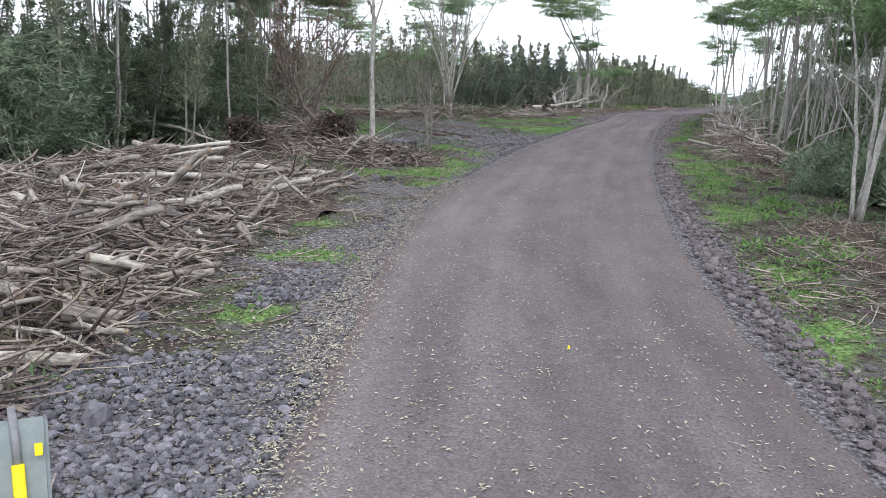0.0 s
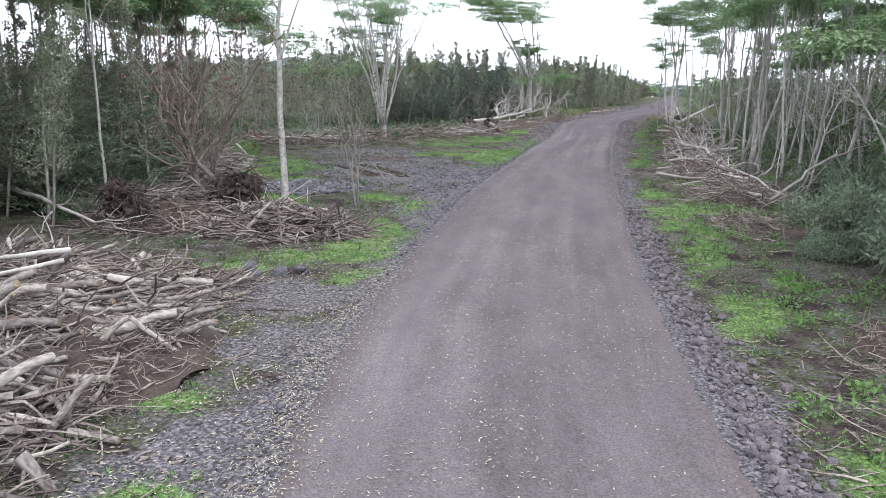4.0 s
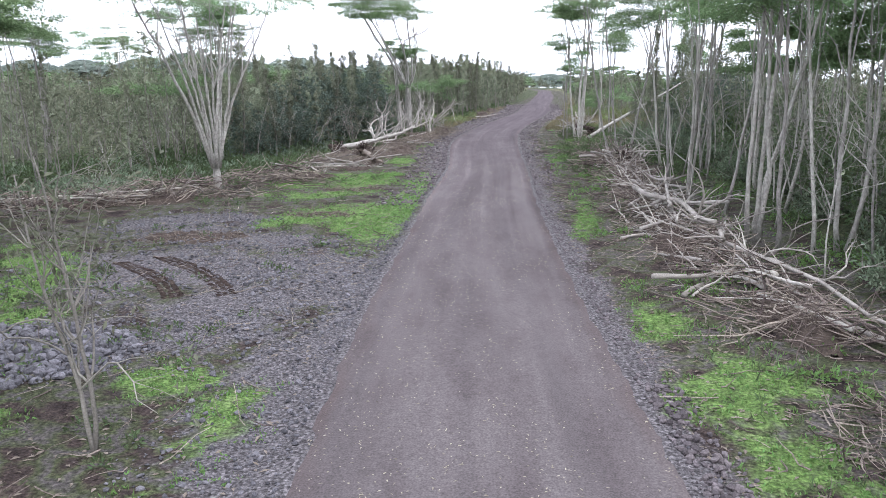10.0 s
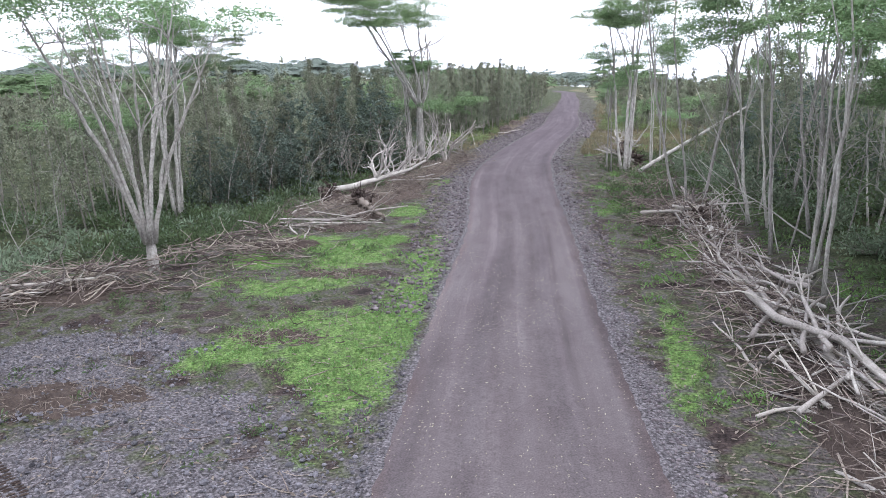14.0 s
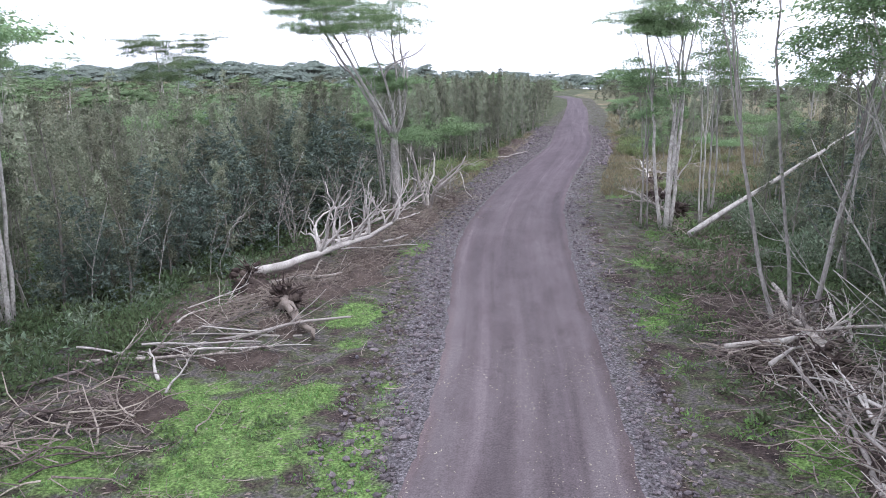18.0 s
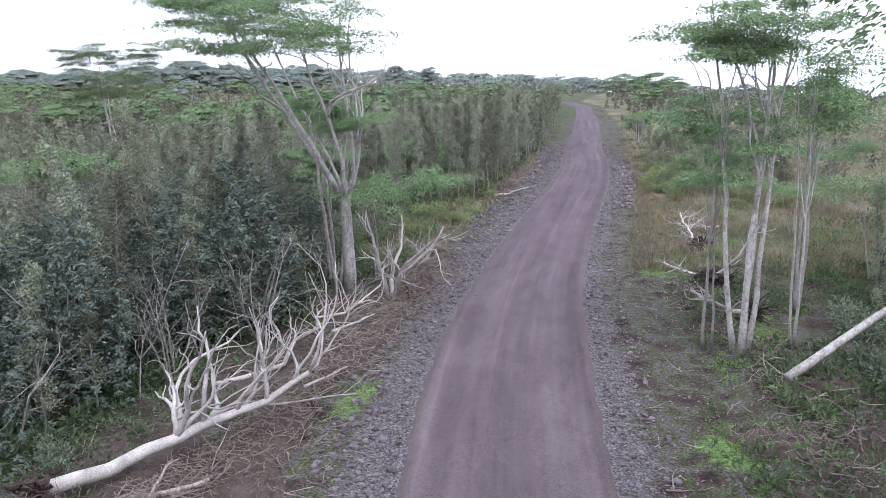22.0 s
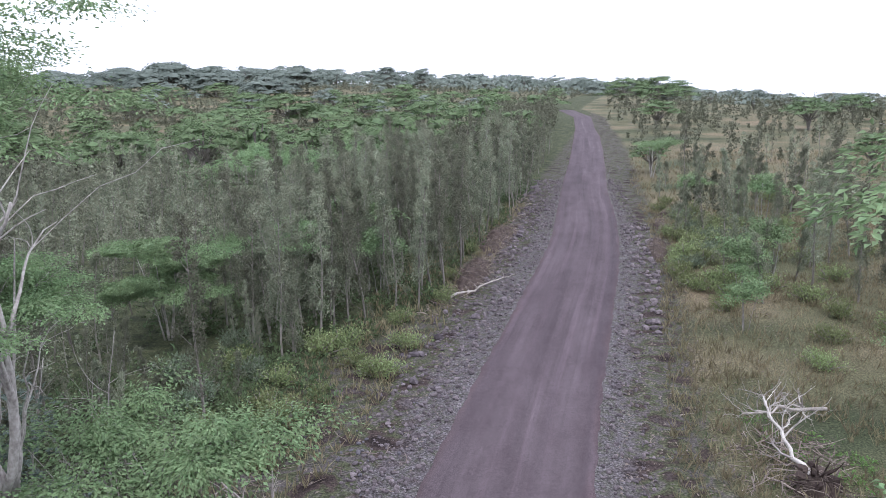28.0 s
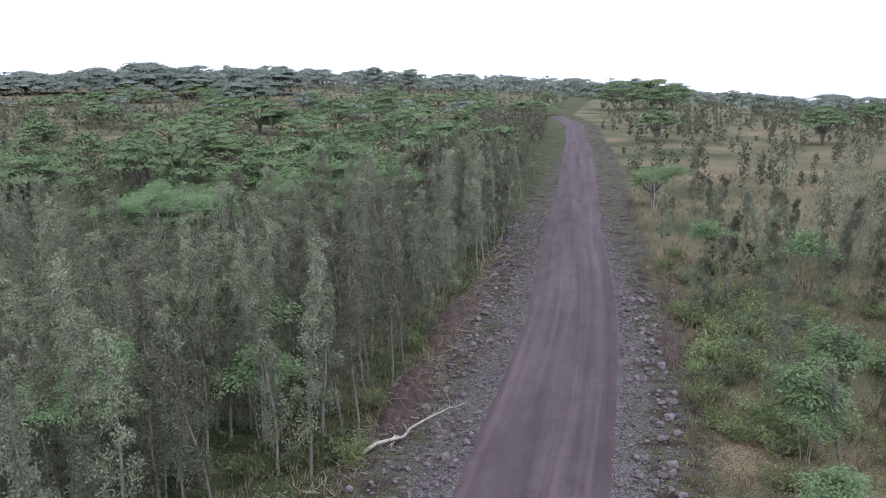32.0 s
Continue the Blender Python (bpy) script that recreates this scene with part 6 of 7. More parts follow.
# ---- heaps of dark litter under the brush ----
def mound(cx, cy, rx, ry_, h, seed, mat=None, label="mound of dark soil, roots and leaf litter"):
    rng_ = np.random.default_rng(seed)
    u = np.linspace(-1, 1, 34)
    A, B = np.meshgrid(u, u)
    r = np.sqrt(A ** 2 + B ** 2) * (1.12 + 0.22 * wave(A, B, 3.1, seed) + 0.12 * wave(A, B, 7.7, seed))
    hump = np.where(r < 1, np.maximum(1 - r ** 2, 0) ** 0.8, -0.05)
    x, y = cx + rx * A, cy + ry_ * B
    z = ground_z(x, y) - 0.04 + h * hump * (0.75 + 0.35 * wave(x, y, 2.3, seed) + 0.2 * wave(x, y, 6.1, seed * 2)) + rng_.normal(0, 0.035, A.shape) * (r < 1)
    i = np.arange(34 * 34).reshape(34, 34)
    body, fibre = Shape(), Shape()
    body.add(np.stack([x - cx, y - cy, z - gz(cx, cy)], -1), np.stack([i[:-1, :-1], i[:-1, 1:], i[1:, 1:], i[1:, :-1]], -1))
    for k in range(int(80 * rx * ry_) + 24):
        a, q = rng_.uniform(0, 6.283), rng_.uniform(0, 1) ** 0.5
        px, py = rx * q * math.cos(a), ry_ * q * math.sin(a)
        top = gz(cx + px, cy + py) - gz(cx, cy) + h * (1 - q * q) ** 0.8 * 0.9
        w, wr = bough(rng_, (px, py, top), (rng_.normal(), rng_.normal(), rng_.uniform(-0.3, 0.6)), rng_.uniform(0.2, 0.7), 0.009, 1.0, -0.8, 4, 0.3)
        fibre.tube(w, wr, 3, False)
    thing = new("debris_mound")
    thing.location = (cx, cy, gz(cx, cy))
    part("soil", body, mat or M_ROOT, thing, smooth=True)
    tagged(part("root_mat", fibre, M_BARK, thing), kind="stuff")
    return tagged(thing, label, "mound", "mounds of cleared litter")


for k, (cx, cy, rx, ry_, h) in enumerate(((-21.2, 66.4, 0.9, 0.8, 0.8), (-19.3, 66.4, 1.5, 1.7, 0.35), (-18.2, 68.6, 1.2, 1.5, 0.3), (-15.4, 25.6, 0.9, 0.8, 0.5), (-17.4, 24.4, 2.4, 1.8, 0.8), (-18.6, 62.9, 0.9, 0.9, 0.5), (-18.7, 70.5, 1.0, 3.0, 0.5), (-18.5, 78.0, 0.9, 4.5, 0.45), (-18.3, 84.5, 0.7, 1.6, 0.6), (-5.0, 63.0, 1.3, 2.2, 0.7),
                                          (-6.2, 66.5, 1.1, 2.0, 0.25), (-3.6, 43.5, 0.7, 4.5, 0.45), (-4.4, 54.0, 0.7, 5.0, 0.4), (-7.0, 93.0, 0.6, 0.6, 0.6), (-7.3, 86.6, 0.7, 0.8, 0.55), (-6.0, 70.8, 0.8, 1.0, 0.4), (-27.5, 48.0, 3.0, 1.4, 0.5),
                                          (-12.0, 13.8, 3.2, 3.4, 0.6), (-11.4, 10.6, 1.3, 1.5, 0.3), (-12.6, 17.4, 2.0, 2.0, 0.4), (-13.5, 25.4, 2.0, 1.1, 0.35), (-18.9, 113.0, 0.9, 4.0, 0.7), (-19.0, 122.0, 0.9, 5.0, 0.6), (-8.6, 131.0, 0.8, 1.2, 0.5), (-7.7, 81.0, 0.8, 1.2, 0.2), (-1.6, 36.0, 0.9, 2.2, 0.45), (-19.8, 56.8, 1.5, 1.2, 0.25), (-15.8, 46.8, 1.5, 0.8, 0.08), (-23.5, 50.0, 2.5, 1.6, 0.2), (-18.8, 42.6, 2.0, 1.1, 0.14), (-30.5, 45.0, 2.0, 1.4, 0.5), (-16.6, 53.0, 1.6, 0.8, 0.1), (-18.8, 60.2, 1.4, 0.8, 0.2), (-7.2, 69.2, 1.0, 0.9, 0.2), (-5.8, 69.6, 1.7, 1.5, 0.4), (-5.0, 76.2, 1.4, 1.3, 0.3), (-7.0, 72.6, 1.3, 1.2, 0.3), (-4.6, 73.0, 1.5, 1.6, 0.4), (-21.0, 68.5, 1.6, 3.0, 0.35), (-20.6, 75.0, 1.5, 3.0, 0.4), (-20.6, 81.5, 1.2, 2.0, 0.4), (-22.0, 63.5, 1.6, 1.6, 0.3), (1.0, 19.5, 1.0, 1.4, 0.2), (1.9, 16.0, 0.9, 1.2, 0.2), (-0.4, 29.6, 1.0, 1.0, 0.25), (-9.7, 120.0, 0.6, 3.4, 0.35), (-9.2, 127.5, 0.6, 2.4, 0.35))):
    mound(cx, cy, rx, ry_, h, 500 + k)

# ---- upturned root plates of the cleared trees ----
def root_ball(x, y, wide, tall, turn, seed):
    rng_ = np.random.default_rng(seed)
    soil, roots = Shape(), Shape()
    a, q = rng_.uniform(0, 6.283, 130), rng_.uniform(0, 1, 130) ** 0.5
    soil.rocks(rng_, np.stack([wide * 0.8 * q * np.cos(a), rng_.normal(0, 0.10, 130), tall * (0.5 + 0.42 * q * np.sin(a))], -1), rng_.uniform(0.12, 0.34, 130))
    for k in range(150):
        a, q = rng_.uniform(0, 6.283), rng_.uniform(0.2, 1) ** 0.5
        at = (wide * q * math.cos(a), rng_.normal(0, 0.12), tall * (0.55 + 0.42 * q * math.sin(a)))
        p, r = bough(rng_, at, (math.cos(a) * 0.5, rng_.normal(0, 0.6), 0.5 * math.sin(a) - 0.4), rng_.uniform(0.3, 0.95), rng_.uniform(0.008, 0.03), 0.9, -0.9, 6, 0.2)
        p[:, 2] = np.maximum(p[:, 2], 0.01)
        roots.tube(p, r, 5, False)
    thing = new("root_ball")
    thing.matrix_basis = pose(x, y, gz(x, y), 0, 0, turn)
    part("soil", soil, M_ROOT, thing)
    part("roots", roots, M_ROOT, thing, "dark hanging roots")
    return tagged(thing, "upturned dark root plate with hanging roots in the brush", "root ball", "upturned root plates")


root_ball(-15.4, 25.6, 0.75, 1.5, 20, 931)
root_ball(-17.6, 23.2, 0.85, 1.45, -15, 932)

# ---- long bleached poles in the brush ----
def pole(seed, length, radius, mat):
    rng_ = np.random.default_rng(seed)
    body = Shape()
    p, r = bough(rng_, (0, -length / 2, 0), (0, 1, 0), length, radius, 0.5, 0, 8, 0.45)
    p[:, 2] *= 0.35
    body.tube(p, r, 7)
    for k in range(3):
        i = rng_.integers(3, 8)
        q, w = bough(rng_, p[i], fork(rng_, (0, 1, 0), rng_.uniform(0.3, 0.8)), length * rng_.uniform(0.15, 0.4), r[i] * 0.6, 0.4, 0, 5, 0.3)
        body.tube(q, w, 5)
    return tagged(part("pole", body, mat, smooth=True), "long bleached branch in a roadside brush heap", "branch", "bleached branches")


POLES = [pole(600 + k, L, r, m) for k, (L, r, m) in enumerate(((4.3, 0.055, M_PALE), (3.2, 0.034, M_PALE), (4.8, 0.066, M_DEAD), (2.4, 0.024, M_PALE), (3.6, 0.042, M_DEAD), (1.8, 0.05, M_PALE)))]
put_poles = set()


def lay_poles(count, line, width, height, heading, spread):
    for _ in range(count):
        i = int(rng.integers(0, len(line) - 1))
        f, s = rng.uniform(), rng.normal(0, 0.5)
        x, y = line[i][0] + (line[i + 1][0] - line[i][0]) * f + s * width, line[i][1] + (line[i + 1][1] - line[i][1]) * f
        k = int(rng.integers(0, 6))
        z = gz(x, y) + 0.08 + height * rng.uniform(0, 1) * max(0.1, 1 - s * s)
        m = pose(x, y, z, rng.normal(0, 5), 0, rng.normal(heading, spread))
        if k not in put_poles:
            put_poles.add(k)
            POLES[k].matrix_basis = m
        else:
            copy_thing(POLES[k], m)


lay_poles(64, [(-1.8, 36.0), (-2.9, 42.0), (-3.4, 46.5), (-4.0, 51.5)], 1.0, 0.8, 14, 30)
lay_poles(30, [(-4.3, 52.0), (-4.6, 58.0), (-4.6, 65.0)], 1.0, 0.6, 8, 24)
lay_poles(9, [(-5.4, 60.5), (-4.2, 64.0)], 0.7, 0.9, -20, 30)
lay_poles(6, [(-24.0, 57.5), (-20.5, 60.5), (-18.5, 62.5)], 0.8, 0.3, -62, 18)
lay_poles(12, [(-32, 45), (-26, 48), (-22, 52)], 1.2, 0.5, -60, 30)
lay_poles(7, [(-21.5, 64), (-19.0, 72), (-18.6, 80)], 0.9, 0.5, -20, 35)
lay_poles(4, [(-20.0, 56), (-20.5, 62)], 1.2, 0.3, 60, 30)
lay_poles(20, [(-11.8, 9.0), (-14.0, 14.0), (-15.5, 18.0)], 1.6, 0.8, 70, 40)
lay_poles(26, [(-19.0, 28.6), (-21.4, 32.8), (-23.5, 36.0), (-29.0, 42.0)], 0.9, 0.9, -50, 45)
lay_poles(10, [(-12.5, 24.6), (-15.5, 26.0)], 0.8, 0.6, 30, 50)

# ---- bushes and undergrowth ----
laurel = bush(701, 2.5, 1.2, 1200, M_DARKLEAF, 0.26, 0.055, whorls=480, label="large dark-green bush with long narrow leaves behind the timber")
laurel.matrix_basis = pose(-17.5, 14.2, gz(-17.5, 14.2))
for x, y, size in ((-23.4, 81.2, 1.0), (-25.0, 83.6, 1.35), (-23.9, 78.4, 0.85), (-25.6, 79.5, 1.2), (3.4, 24.6, 0.62), (4.0, 27.6, 0.8), (-21.0, 25.5, 0.9), (-23.5, 28.5, 1.2), (-25.0, 31.5, 1.1), (-27.5, 30.0, 1.4), (-27.5, 35.5, 1.2), (-30.5, 38.5, 1.3), (-32.5, 42.0, 1.2), (-21.0, 17.5, 1.0), (-20.0, 13.0, 1.3), (-22.5, 19.5, 1.2), (-23, 25, 1.1)):
    put(laurel, x, y, rng.uniform(0, 360), size)
teal = bush(706, 1.9, 1.35, 2600, M_TEAL, 0.12, 0.05, whorls=800, label="dense blue-green tree with drooping dark leaves", name="dark_tree")
teal.matrix_basis = pose(-23.2, 79.2, gz(-23.2, 79.2)) @ Matrix.Diagonal((1.5, 1.5, 1.7, 1))
for x, y, size in ((-24.8, 76.0, 0.9), (-25.2, 81.0, 1.0), (-26.5, 78.0, 1.05), (-25.0, 72.4, 0.85), (-26.8, 74.0, 0.9), (-25.6, 68.6, 0.8), (-26.2, 64.6, 0.7), (-27.0, 84.6, 1.0), (-24.4, 86.0, 0.85), (2.2, 70.0, 0.9), (1.0, 75.4, 0.95), (3.4, 79.0, 1.0), (0.6, 84.0, 0.8), (3.0, 87.0, 0.9)):
    put(teal, x, y, rng.uniform(0, 360), size)
round_bush = bush(702, 1.1, 0.9, 1500, M_DARKLEAF, 0.13, 0.06, "dense dark-green roadside bush")
round_bush.matrix_basis = pose(1.2, 26.5, gz(1.2, 26.5))
for x, y, size in ((1.6, 28.8, 1.5), (2.6, 25.0, 1.6), (0.7, 31.0, 1.3), (2.4, 31.8, 1.7), (1.9, 34.8, 1.4), (0.2, 26.2, 0.7), (3.6, 28.2, 1.9), (3.5, 22.5, 1.5), (2.9, 18.6, 1.4), (3.9, 34.5, 1.9), (1.4, 38.5, 1.2), (2.4, 43.0, 1.4), (1.9, 48.0, 1.3), (1.6, 53.0, 1.4),
                   (0.6, 57.0, 1.2), (0.6, 62.0, 1.4), (-0.6, 66.0, 1.3), (-1.4, 70.0, 1.2), (-2.4, 74.5, 1.1), (-3.4, 76.6, 1.2), (-2.0, 73.2, 1.5), (-3.6, 80.6, 1.1), (-3.8, 72.0, 0.7), (-1.6, 78.5, 1.6), (-0.2, 73.0, 1.8), (1.5, 69.0, 1.8), (0.8, 82.0, 1.8), (3.6, 40.0, 1.9), (4.5, 50.0, 2.0), (4.0, 58.0, 2.0), (3.2, 64.5, 2.0), (0.5, 78.0, 1.9), (2.4, 81.0, 2.0), (4.5, 76.0, 2.1), (4.8, 90.0, 2.0), (-2.6, 71.5, 1.0), (2.2, 74.5, 1.8),
                   (-8.2, 116.0, 0.8), (-7.0, 118.8, 1.0), (-6.6, 122.0, 1.1), (-7.0, 124.4, 1.0), (-5.0, 122.2, 1.1), (-4.4, 128.6, 1.1), (-7.8, 129.5, 1.0), (-5.4, 116.4, 0.9), (-24.6, 95.2, 0.9), (-26.2, 97.4, 1.0), (-23.8, 98.0, 0.8), (-25.4, 100.5, 0.9), (-20.0, 24.0, 0.9), (-18.8, 27.5, 0.8), (-21.5, 29.0, 1.3), (-22.0, 33.0, 0.9), (-24.5, 34.0, 1.4), (-26.5, 40.0, 1.3), (-25.5, 74.0, 1.2), (-24.0, 78.0, 1.1), (-24.4, 82.5, 1.2), (-22.6, 68.5, 0.7)):
    put(round_bush, x, y, rng.uniform(0, 360), size)
tan_bush = bush(703, 0.8, 0.85, 1100, M_SHRUB, 0.09, 0.05, "low olive-green rounded shrub on the verge", "shrub")
tan_bush.matrix_basis = pose(-19.3, 101.6, gz(-19.3, 101.6))
for x, y, size in ((-21.2, 94.3, 1.3), (-19.4, 98.7, 1.1), (-22.2, 100.4, 1.3), (-19.4, 108.0, 1.1), (-20.4, 104.5, 0.9), (-20.8, 99.5, 0.9), (-20.9, 96.5, 0.8), (-21.6, 101.5, 1.2), (-19.9, 112.0, 0.8), (-6.6, 91.4, 0.8), (-6.0, 90.0, 0.7), (-5.0, 101.5, 1.0), (-7.4, 108.4, 1.0), (-7.2, 113.0, 1.3), (-6.4, 116.5, 1.3), (-7.8, 119.0, 1.1), (-6.2, 121.5, 1.4), (-7.4, 125.0, 1.2), (-5.0, 112.0, 1.2), (-4.4, 118.0, 1.4), (-8.2, 130.0, 1.1), (-6.0, 128.0, 1.3), (-3.0, 108.0, 1.1), (-2.0, 114.0, 1.2), (-8.4, 136.0, 1.0), (-3.4, 124.0, 1.3), (-20.0, 118.0, 0.9), (-20.2, 126.0, 0.9), (-7.6, 122.0, 0.9), (1.0, 120.0, 1.2), (3.0, 111.0, 1.1), (-8.6, 112.0, 1.0), (-8.9, 116.5, 0.9), (-8.2, 118.2, 1.4), (-7.0, 110.5, 1.2), (-5.6, 115.0, 1.5), (-8.8, 124.0, 1.1), (-6.8, 123.0, 1.4), (-5.0, 126.0, 1.5), (-9.2, 133.0, 1.0), (-7.0, 132.0, 1.4), (-3.6, 110.0, 1.3), (-2.2, 118.0, 1.4), (-0.5, 125.0, 1.3), (-4.0, 104.5, 1.0), (-1.5, 106.0, 1.2), (2.5, 116.0, 1.4), (4.5, 122.0, 1.4), (-22.2, 95.2, 1.1), (-23.2, 93.4, 1.0), (-21.4, 94.5, 0.9), (-24.8, 98.8, 1.2), (-25.8, 92.6, 1.2), (-22.4, 100.7, 1.0), (-19.6, 98.7, 0.9), (-22.6, 97.4, 1.0), (-20.9, 91.8, 0.8), (-8.9, 113.9, 1.2), (-7.6, 120.4, 1.5), (-7.6, 126.4, 1.5), (-7.3, 117.0, 1.5), (-5.9, 124.3, 1.5), (-8.3, 111.4, 1.1), (-6.9, 111.6, 1.2), (-4.0, 133.0, 1.4), (-1.0, 138.5, 1.4), (-1.8, 127.4, 1.3), (-6.4, 114.2, 1.3), (-5.2, 119.6, 1.4), (-8.4, 122.6, 1.3)):
    put(tan_bush, x, y, rng.uniform(0, 360), size)
cecropia = albizia(704, 2.6, 3, 0.6, 0.035, 0.55, 7, M_ALBIZIA, 0.6, "sapling", "thin pale sapling with umbrella of broad leaves", 20, 0.5, 0.8)
cecropia.matrix_basis = pose(-6.3, 110.6, gz(-6.3, 110.6))
for x, y, size in ((-22.6, 108.8, 1.1), (-4.8, 113.5, 1.1), (-3.0, 128.0, 1.2), (-6.6, 134.0, 1.0), (-6.5, 110.0, 0.7), (-24.5, 112.0, 1.6), (-6.9, 105.5, 0.8)):
    put(cecropia, x, y, rng.uniform(0, 360), size)
# slender leaning stems in the grove
whip = bare(705, 7.5, 1, 0.035, 0.10, M_TRUNK, "sapling", "slender pale stem in the grove", 5, 3)
whip.matrix_basis = pose(-1.0, 50.0, gz(-1.0, 50.0))
for x, y in scatter(rng, 32, (-3.2, 34, 7, 72), lambda x, y: x > np.interp(y, [34, 45, 60, 72], [1.0, -1.6, -2.8, -3.0]), 0.7):
    put(whip, x, y, rng.uniform(0, 360), rng.uniform(0.7, 1.25), (rng.normal(0, 9), rng.normal(0, 9)))
for x, y in scatter(rng, 24, (-3.4, 36, 5, 68), lambda x, y: x > np.interp(y, [34, 45, 60, 72], [0.4, -2.4, -3.4, -3.6]), 0.8):
    put(whip, x, y, rng.uniform(0, 360), rng.uniform(0.6, 1.0), (rng.normal(0, 26), rng.normal(0, 20)))
for x, y, lean in ((-29.0, 53.5, (0, 38)), (-27.8, 53.0, (0, -34)), (-24.6, 45.0, (8, 24))):
    put(whip, x, y, 0, 0.62, lean)
for x, y in scatter(rng, 44, (-30, 52, -21, 90), lambda x, y: forest_left(y) - 3 < x < forest_left(y) + 0.8, 1.0):
    put(whip, x, y, rng.uniform(0, 360), rng.uniform(0.45, 0.8), (rng.normal(0, 8), rng.normal(0, 8)))


def clumps(name, label, mat, places, count, radius, leaf, width, squash, seed):
    rng_ = np.random.default_rng(seed)
    shape = Shape()
    for x, y in places:
        tuft(rng_, shape, (x, y, gz(x, y) + radius * squash * 0.35), int(count * rng_.uniform(0.6, 1.4)), radius * rng_.uniform(0.6, 1.4), leaf, width, squash)
    return tagged(part(name, shape, mat), label, "plants", kind="stuff")


clumps("fern_undergrowth", "green ferns on the forest floor", M_DARKLEAF, scatter(rng, 480, (-44, 47, -23, 82), lambda x, y: forest_left(y) - 8 < x < forest_left(y) + 7 and x < -23.5 and wave(x, y, 0.5, 1.5) > -0.3), 46, 0.5, 0.24, 0.08, 0.6, 801)
# the darker fern leaf here paints the shade of the forest interior
clumps("forest_undergrowth", "low green growth under the trees, shade put into its dark leaf colour", M_FERN, scatter(rng, 1100, (-40, 20, -19.5, 150), lambda x, y: forest_left(y) - 10 < x < forest_left(y) + 0.6), 52, 0.62, 0.22, 0.1, 0.85, 802)
clumps("forest_undergrowth", "dark green growth under the grove", M_FERN, scatter(rng, 620, (-3, 20, 10, 100), lambda x, y: x > forest_right(y) - 0.8), 44, 0.5, 0.2, 0.085, 0.8, 803)
thick, rng_g = Shape(), np.random.default_rng(840)
for x, y in scatter(rng_g, 900, (-1.5, 30, 14, 92), lambda x, y: x > np.interp(y, [30, 45, 60, 75, 92], [3.2, 2.0, 0.4, -1.0, -0.5])):
    tuft(rng_g, thick, (x, y, gz(x, y) + rng_g.uniform(0.3, 3.6)), int(rng_g.integers(26, 54)), rng_g.uniform(0.45, 0.9), 0.22, 0.1, 0.8)
tagged(part("grove_thicket", thick, M_FERN), "dark green thicket of leafy saplings behind the grove", "plants", kind="stuff")
clumps("bank_undergrowth", "dark green ferns round the pale trees", M_FERN, scatter(rng, 170, (-6.8, 67.5, -2.0, 78.0), lambda x, y: wave(x, y, 1.0, 2.0) > -0.6), 44, 0.42, 0.2, 0.075, 0.7, 830)
clumps("dry_weeds", "dry grey-brown weeds between the stones and the timber", M_DRYGRASS, scatter(rng, 60, (-9.0, 3.2, -5.6, 8.0), lambda x, y: left_edge(y) - 5.5 < x < left_edge(y) - 3.2), 46, 0.22, 0.13, 0.022, 0.8, 809)
clumps("bank_undergrowth", "low dark ferns and weeds on the cleared bank", M_FERN, scatter(rng, 420, (-8.5, 58, -0.5, 90), lambda x, y: x > right_edge(y) + 2.3 and wave(x, y, 0.8, 3.0) > -0.35), 36, 0.34, 0.17, 0.07, 0.75, 807)
clumps("bank_undergrowth", "low dark-green growth at the forest edge", M_FERN, scatter(rng, 190, (-27, 53, -20, 63), lambda x, y: x < np.interp(y, [53, 58, 63], [-21.5, -20.8, -21.5]) and wave(x, y, 0.8, 2.0) > -0.4), 40, 0.42, 0.18, 0.08, 0.8, 808)
clumps("bank_undergrowth", "low dark-green growth among the fallen trees", M_FERN, scatter(rng, 330, (-25.5, 60, -19.2, 100), lambda x, y: x < np.interp(y, [60, 75, 90, 100], [-21.5, -20.0, -19.6, -20.5]) and wave(x, y, 0.8, 1.0) > -0.5), 40, 0.4, 0.17, 0.08, 0.75, 806)
clumps("verge_weeds", "weeds and low plants on the verge", M_WEED, scatter(rng, 560, (-8, 12, 3, 100), lambda x, y: right_edge(y) + 1.2 < x < forest_right(y) + 0.5 and wave(x, y, 0.9, 2.5) > 0.1), 30, 0.22, 0.11, 0.05, 0.6, 804)
clumps("verge_weeds", "weeds between the cleared timber", M_FERN, scatter(rng, 300, (-24, 4, -6, 66), lambda x, y: x < left_edge(y) - 2.5 and wave(x, y, 0.9, 0.5) > 0.15), 30, 0.22, 0.11, 0.05, 0.6, 805)


def blades(name, label, mat, x, y, height, width, per, seed, lean=0.5):
    """Short grass: several blades at each place."""
    rng_ = np.random.default_rng(seed)
    x, y = np.repeat(x, per) + rng_.normal(0, 0.04, len(x) * per), np.repeat(y, per) + rng_.normal(0, 0.04, len(x) * per)
    n = len(x)
    shape = Shape()
    way = np.stack([rng_.normal(0, lean, n), rng_.normal(0, lean, n), np.ones(n)], -1)
    shape.leaves(np.stack([x, y, ground_z(x, y) - 0.01], -1), way, rng_.normal(0, 1, (n, 3)), height * rng_.uniform(0.5, 1.4, n), width * rng_.uniform(0.7, 1.3, n))
    return tagged(part(name, shape, mat), label, "grass", kind="stuff")


